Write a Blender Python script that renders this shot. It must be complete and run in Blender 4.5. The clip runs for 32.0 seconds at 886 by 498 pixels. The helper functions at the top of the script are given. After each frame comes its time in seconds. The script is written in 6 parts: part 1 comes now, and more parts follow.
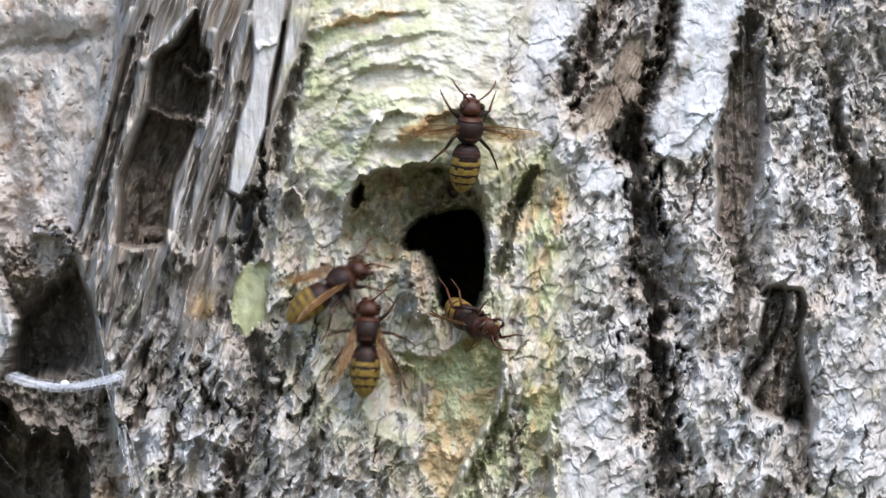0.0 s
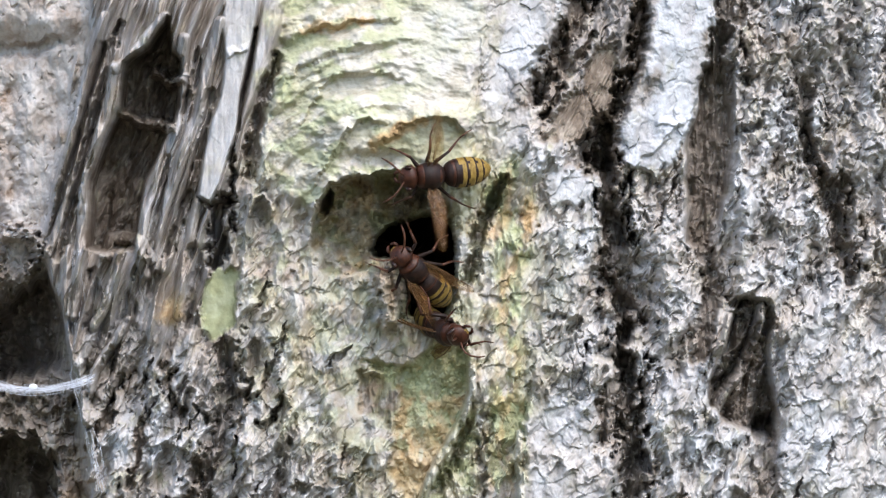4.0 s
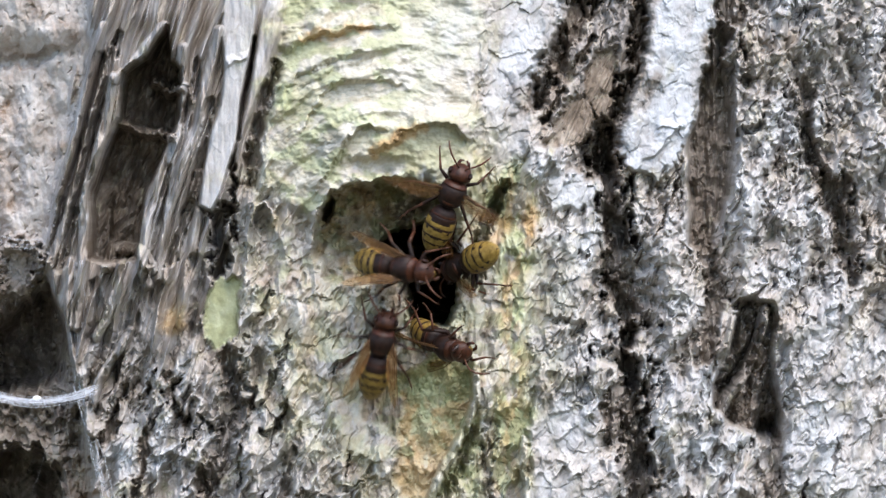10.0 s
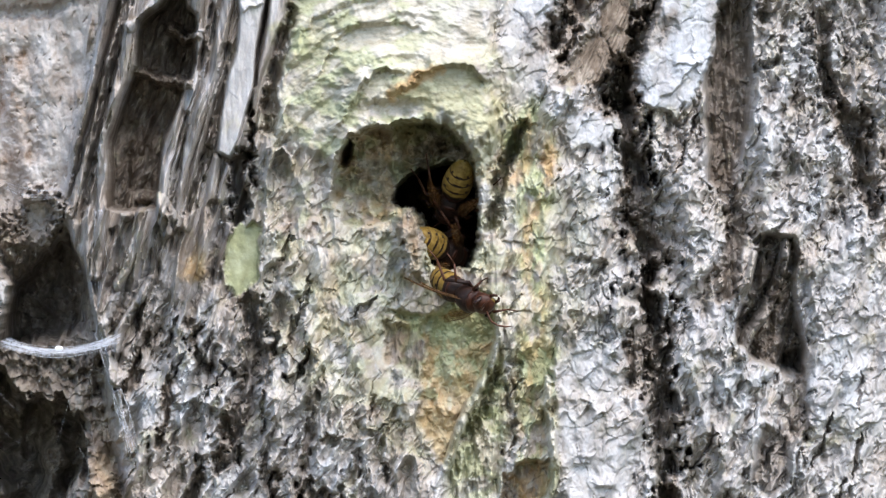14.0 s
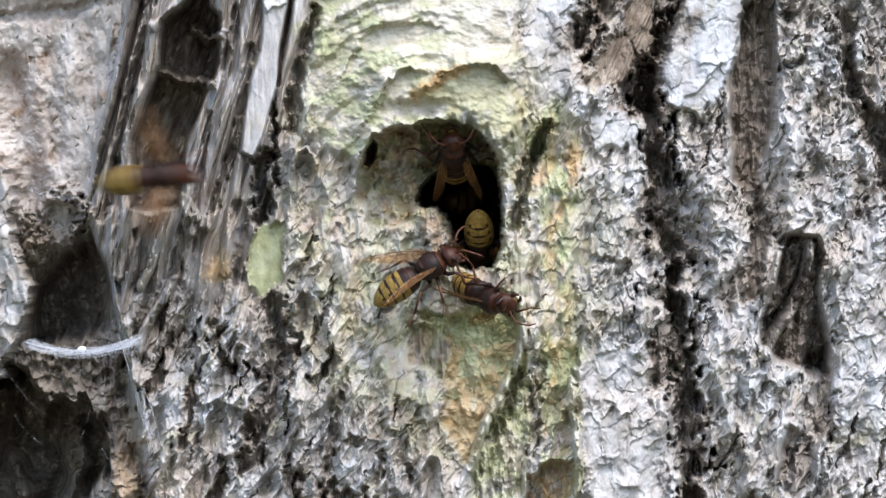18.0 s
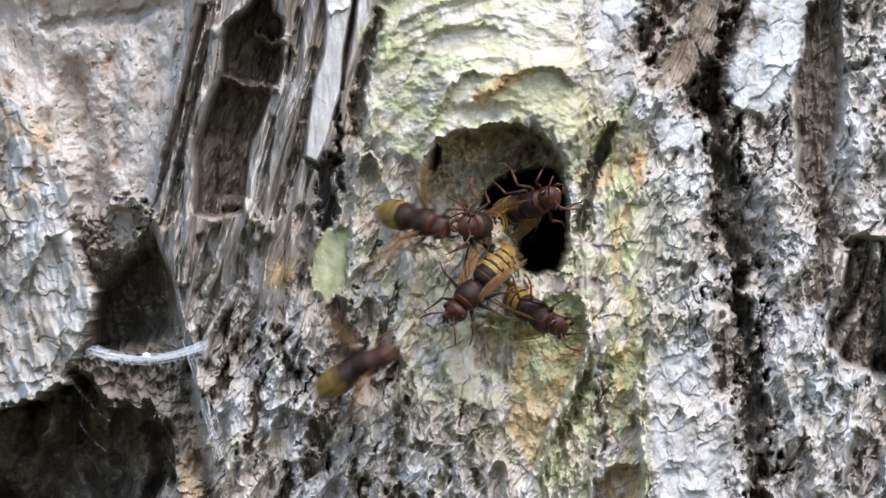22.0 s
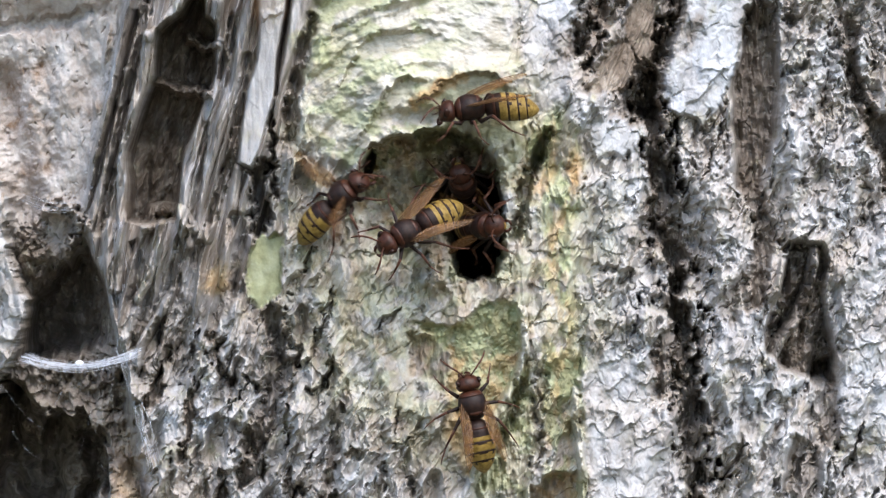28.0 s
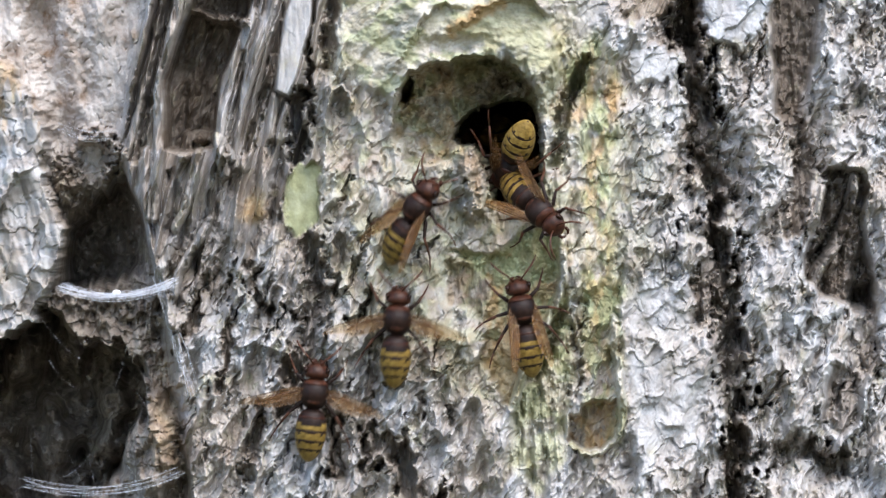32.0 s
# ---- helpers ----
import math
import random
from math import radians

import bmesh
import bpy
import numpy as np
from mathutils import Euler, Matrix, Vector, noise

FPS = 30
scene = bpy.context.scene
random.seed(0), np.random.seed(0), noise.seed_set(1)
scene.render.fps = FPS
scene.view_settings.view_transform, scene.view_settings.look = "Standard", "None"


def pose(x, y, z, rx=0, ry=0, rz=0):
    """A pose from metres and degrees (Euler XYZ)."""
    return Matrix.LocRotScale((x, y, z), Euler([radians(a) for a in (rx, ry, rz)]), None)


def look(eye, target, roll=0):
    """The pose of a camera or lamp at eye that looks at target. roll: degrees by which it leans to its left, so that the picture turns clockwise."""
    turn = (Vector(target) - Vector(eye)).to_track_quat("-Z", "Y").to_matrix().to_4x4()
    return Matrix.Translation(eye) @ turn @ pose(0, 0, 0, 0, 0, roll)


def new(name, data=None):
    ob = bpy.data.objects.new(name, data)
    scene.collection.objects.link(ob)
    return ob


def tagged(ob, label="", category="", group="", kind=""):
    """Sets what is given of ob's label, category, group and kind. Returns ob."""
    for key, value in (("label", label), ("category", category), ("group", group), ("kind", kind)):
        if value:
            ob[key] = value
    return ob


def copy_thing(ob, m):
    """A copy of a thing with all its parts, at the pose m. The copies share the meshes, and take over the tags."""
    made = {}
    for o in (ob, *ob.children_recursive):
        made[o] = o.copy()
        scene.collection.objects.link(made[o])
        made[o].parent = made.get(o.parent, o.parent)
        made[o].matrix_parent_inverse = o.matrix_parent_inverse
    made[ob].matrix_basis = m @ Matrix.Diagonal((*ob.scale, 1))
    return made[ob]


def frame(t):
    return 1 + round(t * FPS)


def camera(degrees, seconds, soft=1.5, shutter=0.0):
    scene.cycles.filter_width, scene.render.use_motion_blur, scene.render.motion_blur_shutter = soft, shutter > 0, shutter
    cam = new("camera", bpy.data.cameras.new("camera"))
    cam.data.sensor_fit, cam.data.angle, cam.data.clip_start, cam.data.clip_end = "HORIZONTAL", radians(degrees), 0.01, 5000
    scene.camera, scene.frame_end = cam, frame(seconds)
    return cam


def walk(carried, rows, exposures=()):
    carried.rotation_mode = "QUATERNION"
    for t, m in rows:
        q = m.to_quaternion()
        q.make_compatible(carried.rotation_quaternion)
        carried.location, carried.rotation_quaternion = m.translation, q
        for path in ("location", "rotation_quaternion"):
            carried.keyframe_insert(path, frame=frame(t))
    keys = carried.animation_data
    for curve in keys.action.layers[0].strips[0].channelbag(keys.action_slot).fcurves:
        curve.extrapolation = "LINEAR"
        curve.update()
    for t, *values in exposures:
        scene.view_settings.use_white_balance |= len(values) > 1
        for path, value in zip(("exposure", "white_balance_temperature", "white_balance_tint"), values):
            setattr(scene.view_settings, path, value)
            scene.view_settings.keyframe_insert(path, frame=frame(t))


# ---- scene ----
# All plan numbers U, V are in units of 1/7 mm on the trunk's face: U to the right, V down, the camera's first aim at (784, 441).
UNIT = 1 / 7000.0
AIM_Z = 1.5
cam = camera(5.131, 32.0, soft=1.3, shutter=0.5)
walk(cam, [
    (0.0, look((0, -2.5000, 1.5), (-0.00000, 0, 1.50000), 0.000)),
    (0.5, look((0, -2.4961, 1.5), (0.00368, 0, 1.49208), -0.033)),
    (1.0, look((0, -2.4865, 1.5), (0.00284, 0, 1.48901), -0.247)),
    (1.5, look((0, -2.4771, 1.5), (0.00434, 0, 1.48770), -0.170)),
    (2.0, look((0, -2.4717, 1.5), (0.00552, 0, 1.48773), 0.112)),
    (2.5, look((0, -2.4779, 1.5), (0.01108, 0, 1.49290), 0.478)),
    (3.0, look((0, -2.4907, 1.5), (0.01665, 0, 1.49837), 0.366)),
    (3.5, look((0, -2.5034, 1.5), (0.01174, 0, 1.50222), 0.439)),
    (5.5, look((0, -2.4886, 1.5), (0.00709, 0, 1.48771), 0.834)),
    (6.0, look((0, -2.4655, 1.5), (-0.00398, 0, 1.47726), 0.478)),
    (6.5, look((0, -2.4551, 1.5), (-0.00489, 0, 1.48217), 0.456)),
    (7.0, look((0, -2.4609, 1.5), (0.00023, 0, 1.48496), 0.630)),
    (7.5, look((0, -2.4721, 1.5), (0.00582, 0, 1.49503), 0.719)),
    (8.0, look((0, -2.4892, 1.5), (0.00457, 0, 1.50013), 0.542)),
    (8.5, look((0, -2.4907, 1.5), (-0.00624, 0, 1.50108), 0.259)),
    (9.0, look((0, -2.4842, 1.5), (-0.00397, 0, 1.50088), 0.442)),
    (9.5, look((0, -2.4934, 1.5), (0.00490, 0, 1.50515), 0.120)),
    (10.0, look((0, -2.4996, 1.5), (0.00722, 0, 1.50350), -0.201)),
    (10.5, look((0, -2.4883, 1.5), (0.00355, 0, 1.49571), -0.643)),
    (11.0, look((0, -2.4954, 1.5), (0.00875, 0, 1.49895), -0.913)),
    (11.5, look((0, -2.4972, 1.5), (0.00835, 0, 1.49256), -1.352)),
    (12.0, look((0, -2.4941, 1.5), (0.00765, 0, 1.49088), -1.384)),
    (12.5, look((0, -2.4999, 1.5), (0.00845, 0, 1.49341), -1.384)),
    (13.0, look((0, -2.5009, 1.5), (0.00852, 0, 1.49448), -1.309)),
    (13.5, look((0, -2.5036, 1.5), (0.00728, 0, 1.49305), -1.384)),
    (14.0, look((0, -2.4962, 1.5), (0.00196, 0, 1.48884), -1.406)),
    (14.5, look((0, -2.4939, 1.5), (0.00412, 0, 1.49213), -1.217)),
    (16.5, look((0, -2.4895, 1.5), (-0.00224, 0, 1.49315), -1.797)),
    (17.0, look((0, -2.4910, 1.5), (-0.00263, 0, 1.49409), -1.681)),
    (17.5, look((0, -2.4907, 1.5), (-0.00293, 0, 1.49369), -1.473)),
    (18.0, look((0, -2.4913, 1.5), (-0.00404, 0, 1.48905), -1.417)),
    (18.5, look((0, -2.4849, 1.5), (-0.00753, 0, 1.48379), -1.710)),
    (19.0, look((0, -2.4799, 1.5), (-0.00631, 0, 1.48270), -1.563)),
    (19.5, look((0, -2.4801, 1.5), (-0.00502, 0, 1.48594), -1.567)),
    (20.0, look((0, -2.4748, 1.5), (-0.00987, 0, 1.48475), -1.613)),
    (20.5, look((0, -2.4731, 1.5), (-0.01317, 0, 1.48360), -1.933)),
    (21.0, look((0, -2.4858, 1.5), (-0.00739, 0, 1.49317), -1.731)),
    (21.5, look((0, -2.4884, 1.5), (-0.01428, 0, 1.49489), -1.848)),
    (22.0, look((0, -2.4824, 1.5), (-0.02034, 0, 1.49059), -1.715)),
    (22.5, look((0, -2.4744, 1.5), (-0.01543, 0, 1.48581), -1.579)),
    (23.0, look((0, -2.4699, 1.5), (-0.01528, 0, 1.48052), -1.523)),
    (23.5, look((0, -2.4707, 1.5), (-0.01353, 0, 1.48052), -1.524)),
    (24.0, look((0, -2.4765, 1.5), (-0.01120, 0, 1.48637), -1.387)),
    (24.5, look((0, -2.4914, 1.5), (-0.00562, 0, 1.49252), -1.127)),
    (26.5, look((0, -2.4763, 1.5), (-0.00510, 0, 1.49310), -2.288)),
    (27.0, look((0, -2.4711, 1.5), (-0.00526, 0, 1.48833), -1.940)),
    (27.5, look((0, -2.4688, 1.5), (-0.00245, 0, 1.49024), -1.901)),
    (28.0, look((0, -2.4636, 1.5), (-0.00410, 0, 1.49157), -1.877)),
    (28.5, look((0, -2.4599, 1.5), (-0.00359, 0, 1.49323), -1.841)),
    (29.0, look((0, -2.4687, 1.5), (0.00007, 0, 1.49562), -1.680)),
    (29.5, look((0, -2.4727, 1.5), (0.00130, 0, 1.49813), -1.923)),
    (30.0, look((0, -2.4749, 1.5), (-0.00850, 0, 1.48848), -1.989)),
    (30.5, look((0, -2.4769, 1.5), (-0.01035, 0, 1.48690), -1.937)),
    (31.0, look((0, -2.4723, 1.5), (-0.00907, 0, 1.49127), -1.893)),
    (31.5, look((0, -2.4642, 1.5), (-0.00992, 0, 1.48043), -2.103)),
    (32.0, look((0, -2.4540, 1.5), (-0.01419, 0, 1.47400), -2.069))
], exposures=[(0.0, 1.46), (32.0, 1.46)])

# ---- light: bright sky under open shade, soft sun from high up in front of the trunk ----
world = bpy.data.worlds.new("sky")
scene.world = world
world.use_nodes = True
wn = world.node_tree
sky = wn.nodes.new("ShaderNodeTexSky")
sky.sky_type = "NISHITA"
sky.sun_disc = False
sky.sun_elevation = radians(52)
sky.sun_rotation = radians(153)
wn.links.new(sky.outputs[0], wn.nodes["Background"].inputs[0])
wn.nodes["Background"].inputs[1].default_value = 0.15
sun = new("sun", bpy.data.lights.new("sun", "SUN"))
sun.data.energy = 1.9
sun.data.angle = radians(50)
sun.data.color = (1.0, 0.96, 0.935)
sun.matrix_basis = look((0.56, -1.1, 3.1), (0, 0, 1.5))

# ---- materials ----
class Nodes:
    """A small wrapper to write node materials in short lines."""

    def __init__(self, name, rough=0.8, spec=0.3):
        self.m = bpy.data.materials.new(name)
        self.m.use_nodes = True
        self.t = self.m.node_tree
        self.b = self.t.nodes["Principled BSDF"]
        self.b.inputs["Roughness"].default_value = rough
        self.b.inputs["Specular IOR Level"].default_value = spec
        self.xyz = self.t.nodes.new("ShaderNodeTexCoord").outputs["Object"]

    def put(self, socket, value):
        if hasattr(value, "links"):
            self.t.links.new(value, socket)
        else:
            socket.default_value = value

    def scaled(self, sx, sy, sz, rot=(0, 0, 0)):
        n = self.t.nodes.new("ShaderNodeMapping")
        n.inputs["Scale"].default_value = (sx, sy, sz)
        n.inputs["Rotation"].default_value = rot
        self.put(n.inputs["Vector"], self.xyz)
        return n.outputs[0]

    def noise(self, scale, detail=4.0, rough=0.6, vec=None, warp=0.0):
        n = self.t.nodes.new("ShaderNodeTexNoise")
        n.inputs["Scale"].default_value, n.inputs["Detail"].default_value = scale, detail
        n.inputs["Roughness"].default_value, n.inputs["Distortion"].default_value = rough, warp
        self.put(n.inputs["Vector"], vec or self.xyz)
        return n.outputs[0]

    def cells(self, scale, vec=None, feature="F1"):
        n = self.t.nodes.new("ShaderNodeTexVoronoi")
        n.feature = feature
        n.inputs["Scale"].default_value = scale
        self.put(n.inputs["Vector"], vec or self.xyz)
        return n.outputs[0]

    def attr(self, name):
        n = self.t.nodes.new("ShaderNodeAttribute")
        n.attribute_name = name
        return n.outputs["Fac"]

    def ramp(self, fac, *stops):
        n = self.t.nodes.new("ShaderNodeValToRGB")
        e = n.color_ramp.elements
        while len(e) < len(stops):
            e.new(0.5)
        for k, (p, c) in zip(e, stops):
            k.position = p
            k.color = (*c, 1) if isinstance(c, tuple) else (c, c, c, 1)
        self.put(n.inputs[0], fac)
        return n.outputs[0]

    def math(self, op, a, b=0.0, clamp=False):
        n = self.t.nodes.new("ShaderNodeMath")
        n.operation, n.use_clamp = op, clamp
        self.put(n.inputs[0], a), self.put(n.inputs[1], b)
        return n.outputs[0]

    def mix(self, fac, a, b, mode="MIX"):
        n = self.t.nodes.new("ShaderNodeMixRGB")
        n.blend_type = mode
        for s, v in zip(n.inputs, (fac, a, b)):
            self.put(s, (*v, 1) if isinstance(v, tuple) and len(v) == 3 else v)
        return n.outputs[0]

    def colour(self, v):
        self.put(self.b.inputs["Base Color"], (*v, 1) if isinstance(v, tuple) else v)
        return self

    def bump(self, height, strength=0.5, dist=0.0005):
        n = self.t.nodes.new("ShaderNodeBump")
        n.inputs["Strength"].default_value, n.inputs["Distance"].default_value = strength, dist
        self.put(n.inputs["Height"], height)
        self.t.links.new(n.outputs[0], self.b.inputs["Normal"])
        return self


def bark_material():
    """Weathered grey bark with lichen, bare callus wood and brown inner bark, blended by the attributes of the trunk's
    face. The browns also paint shade into its recesses.
    """
    n = Nodes("weathered_bark", 0.9, 0.07)
    big = n.noise(55, 5, 0.62)
    drawn = n.scaled(1.0, 1.0, 0.42)
    mid = n.noise(200, 6, 0.62, drawn)
    fine = n.noise(900, 4, 0.7)
    grey = n.ramp(mid, (0.26, (0.34, 0.324, 0.312)), (0.42, (0.385, 0.375, 0.372)), (0.56, (0.42, 0.418, 0.424)), (0.76, (0.46, 0.463, 0.482)))
    warm = n.ramp(mid, (0.3, (0.30, 0.255, 0.22)), (0.5, (0.37, 0.325, 0.285)), (0.72, (0.45, 0.41, 0.375)))
    bark = n.mix(n.ramp(big, (0.38, 0.0), (0.6, 1.0)), grey, warm)
    lich = n.mix(n.ramp(n.noise(110, 5, 0.7), (0.55, 0.0), (0.72, 0.6)), bark, (0.36, 0.39, 0.25))
    bark = n.mix(n.attr("lichen"), bark, lich)
    pale = n.ramp(mid, (0.25, (0.33, 0.327, 0.327)), (0.5, (0.405, 0.407, 0.42)), (0.75, (0.47, 0.475, 0.5)))
    out = n.mix(n.attr("pale"), bark, pale)
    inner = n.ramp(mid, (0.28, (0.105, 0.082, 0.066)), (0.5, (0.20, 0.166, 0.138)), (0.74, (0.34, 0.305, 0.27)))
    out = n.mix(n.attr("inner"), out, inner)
    umber_shade = n.ramp(mid, (0.3, (0.085, 0.064, 0.048)), (0.5, (0.19, 0.152, 0.12)), (0.72, (0.34, 0.295, 0.245)))
    out = n.mix(n.attr("umber_shade"), out, umber_shade)
    both = n.t.nodes.new("ShaderNodeCombineXYZ")
    n.put(both.inputs[0], n.attr("arc")), n.put(both.inputs[1], n.math("MULTIPLY", n.attr("turn"), 0.2))
    strands = n.noise(620, 5, 0.66, both.outputs[0])
    patchy = n.mix(n.math("MULTIPLY", n.attr("strands"), 0.55), n.noise(130, 6, 0.7), strands)
    moss_a = n.ramp(patchy, (0.3, (0.22, 0.175, 0.115)), (0.42, (0.365, 0.328, 0.25)), (0.54, (0.47, 0.436, 0.366)), (0.72, (0.56, 0.53, 0.475)))
    moss_b = n.mix(n.ramp(n.noise(38, 4, 0.6), (0.45, 0.0), (0.62, 0.75)), moss_a, n.mix(1.0, moss_a, (0.80, 0.83, 0.60), "MULTIPLY"))
    out = n.mix(n.attr("moss"), out, moss_b)
    green = n.ramp(n.noise(150, 5, 0.65), (0.3, (0.19, 0.19, 0.10)), (0.5, (0.32, 0.335, 0.195)), (0.7, (0.43, 0.445, 0.305)))
    out = n.mix(n.attr("green"), out, green)
    tan = n.ramp(n.noise(160, 5, 0.65), (0.3, (0.20, 0.11, 0.05)), (0.5, (0.42, 0.28, 0.14)), (0.7, (0.60, 0.50, 0.34)))
    out = n.mix(n.attr("tan"), out, tan)
    blush = n.ramp(n.noise(120, 5, 0.65), (0.30, (0.20, 0.125, 0.075)), (0.42, (0.35, 0.295, 0.255)), (0.66, (0.51, 0.475, 0.445)))
    out = n.mix(n.attr("wood"), out, blush)
    out = n.mix(n.ramp(fine, (0.35, 0.12), (0.6, 0.0)), out, n.mix(1.0, out, (0.45, 0.42, 0.40), "MULTIPLY"))
    n.colour(out)
    n.put(n.b.inputs["Roughness"], n.ramp(mid, (0.3, 1.0), (0.7, 0.82)))
    relief = n.math("ADD", n.math("MULTIPLY", n.noise(520, 6, 0.7, n.scaled(1.0, 1.0, 0.5)), 1.0), n.math("MULTIPLY", n.noise(1700, 3, 0.7), 0.35))
    relief = n.math("ADD", relief, n.math("MULTIPLY", n.math("MULTIPLY", strands, n.attr("strands")), 1.4))
    shards = n.cells(640, n.scaled(1.0, 0.6, 0.5, (0, 0.25, 0)))
    relief = n.math("ADD", relief, n.math("MULTIPLY", shards, 0.35))
    n.bump(relief, 0.32, 0.00035)
    return n.m


BARK = bark_material()


def chamber_material():
    n = Nodes("dark_rotten_wood", 0.9, 0.1)
    n.colour(n.ramp(n.noise(60, 5), (0.3, (0.04, 0.028, 0.02)), (0.7, (0.13, 0.095, 0.07))))
    n.bump(n.noise(200, 4), 0.5, 0.002)
    return n.m


CHAMBER = chamber_material()


def ground_material():
    n = Nodes("forest_soil", 0.95, 0.1)
    n.colour(n.mix(n.ramp(n.noise(0.8, 6), (0.45, 0.0), (0.6, 1.0)), n.ramp(n.noise(9, 6), (0.3, (0.03, 0.022, 0.015)), (0.7, (0.12, 0.09, 0.06))), (0.05, 0.08, 0.025)))
    n.bump(n.noise(14, 6), 0.8, 0.05)
    return n.m


GROUND = ground_material()

# ---- the trunk's face ----
STEP = 1.5
us = np.arange(-300.0, 1800.0, STEP)
vs = np.arange(-172.0, 1184.0, STEP)
U, V = (a.astype(np.float32) for a in np.meshgrid(us, vs))


def hashed(ix, iy, seed):
    h = (ix.astype(np.int64) * 374761393 + iy.astype(np.int64) * 668265263 + seed * 974634777) & 0xFFFFFFFF
    h = ((h ^ (h >> 13)) * 1274126177) & 0xFFFFFFFF
    h = ((h ^ (h >> 15)) * 2246822519) & 0xFFFFFFFF
    return (h ^ (h >> 16)) / 4294967296.0


def lattice(ix, iy, seed, low, high):
    """Random numbers of the cells that a field covers, as a flat table, and each point's place in it."""
    x0, y0 = int(ix.min()) + low, int(iy.min()) + low
    wide, tall = int(ix.max()) + high + 1 - x0, int(iy.max()) + high + 1 - y0
    gx, gy = np.meshgrid(np.arange(x0, x0 + wide), np.arange(y0, y0 + tall))
    cell = (ix - x0).astype(np.int32) + (iy - y0).astype(np.int32) * wide
    return hashed(gx, gy, seed).ravel(), cell, wide


def perlin(x, y, seed):
    ix, iy = np.floor(x), np.floor(y)
    fx, fy = (x - ix).astype(np.float32), (y - iy).astype(np.float32)
    wx, wy = fx * fx * fx * (fx * (fx * 6 - 15) + 10), fy * fy * fy * (fy * (fy * 6 - 15) + 10)
    table, cell, wide = lattice(ix, iy, seed, 0, 1)
    gx, gy = np.cos(table * 6.2831853).astype(np.float32), np.sin(table * 6.2831853).astype(np.float32)

    def corner(a, b):
        k = cell + (a + b * wide)
        return gx[k] * (fx - a) + gy[k] * (fy - b)

    top = corner(0, 0) * (1 - wx) + corner(1, 0) * wx
    low = corner(0, 1) * (1 - wx) + corner(1, 1) * wx
    return (top * (1 - wy) + low * wy) * 1.5


def fbm(x, y, seed, octaves=4, gain=0.5):
    total, amp = 0.0, 1.0
    for k in range(octaves):
        total = total + amp * perlin(x * 2.03 ** k, y * 2.03 ** k, seed + 17 * k)
        amp *= gain
    return total


def crest(x, y, seed, octaves=3, gain=0.55):
    """Sharp-crested noise, 0 to about 1."""
    total, amp = 0.0, 1.0
    for k in range(octaves):
        total = total + amp * (1 - np.abs(perlin(x * 2.1 ** k, y * 2.1 ** k, seed + 31 * k)) * 1.6)
        amp *= gain
    return total / 1.9


def scales(x, y, seed):
    """Plates of cracked bark: a random level and tilt for each cell, and how near its crack is."""
    ix, iy = np.floor(x), np.floor(y)
    f1, f2 = np.full(x.shape, 9.0), np.full(x.shape, 9.0)
    level, tilt = np.zeros(x.shape), np.zeros(x.shape)
    one, cell, wide = lattice(ix, iy, seed, -1, 1)
    two, three, four, five = (lattice(ix, iy, seed + k, -1, 1)[0] for k in (5, 9, 13, 19))
    for a in (-1, 0, 1):
        for b in (-1, 0, 1):
            k = cell + (a + b * wide)
            dx = ix + a + 0.15 + 0.7 * one[k] - x
            dy = iy + b + 0.15 + 0.7 * two[k] - y
            d = np.sqrt(dx * dx + dy * dy)
            near = d < f1
            f2 = np.where(near, f1, np.minimum(f2, d))
            f1 = np.where(near, d, f1)
            level = np.where(near, three[k], level)
            lean = (four[k] - 0.5) * dx + (five[k] - 1.0) * dy
            tilt = np.where(near, lean, tilt)
    return level - 0.5, tilt * 2.0, np.clip((f2 - f1) / 0.16, 0, 1)


def smooth(x, a, b):
    t = np.clip((x - a) / (b - a), 0, 1)
    return t * t * (3 - 2 * t)


ragged_u = 9 * fbm(U / 50, V / 130, 3, 3) + 2.2 * fbm(U / 16, V / 48, 4, 2)
ragged_v = 16 * fbm(U / 40, V / 90, 7, 3) + 6 * fbm(U / 13, V / 30, 8, 2)
UR, VR = U + ragged_u, V + ragged_v
UM, VM = U + 0.45 * ragged_u + 6 * fbm(U / 22, V / 17, 221, 3), V + 0.45 * ragged_v + 5 * fbm(U / 20, V / 18, 222, 3)


def window(pts, margin=170):
    """The rows and columns of the face round an outline."""
    a, b = np.searchsorted(us, (min(p[0] for p in pts) - margin, max(p[0] for p in pts) + margin))
    c, d = np.searchsorted(vs, (min(p[1] for p in pts) - margin, max(p[1] for p in pts) + margin))
    return slice(c, d), slice(a, b)


def along(pts, x=None, y=None):
    """Distance from a broken line."""
    x, y = (UM, VM) if x is None else (x, y)
    far = np.full(U.shape, 1e4, np.float32)
    w = window(pts)
    x, y = x[w], y[w]
    best = far[w] ** 2
    for (x0, y0), (x1, y1) in zip(pts, pts[1:]):
        ex, ey = x1 - x0, y1 - y0
        s = np.clip(((x - x0) * ex + (y - y0) * ey) / (ex * ex + ey * ey), 0, 1)
        best = np.minimum(best, (x - x0 - s * ex) ** 2 + (y - y0 - s * ey) ** 2)
    far[w] = np.sqrt(best)
    return far


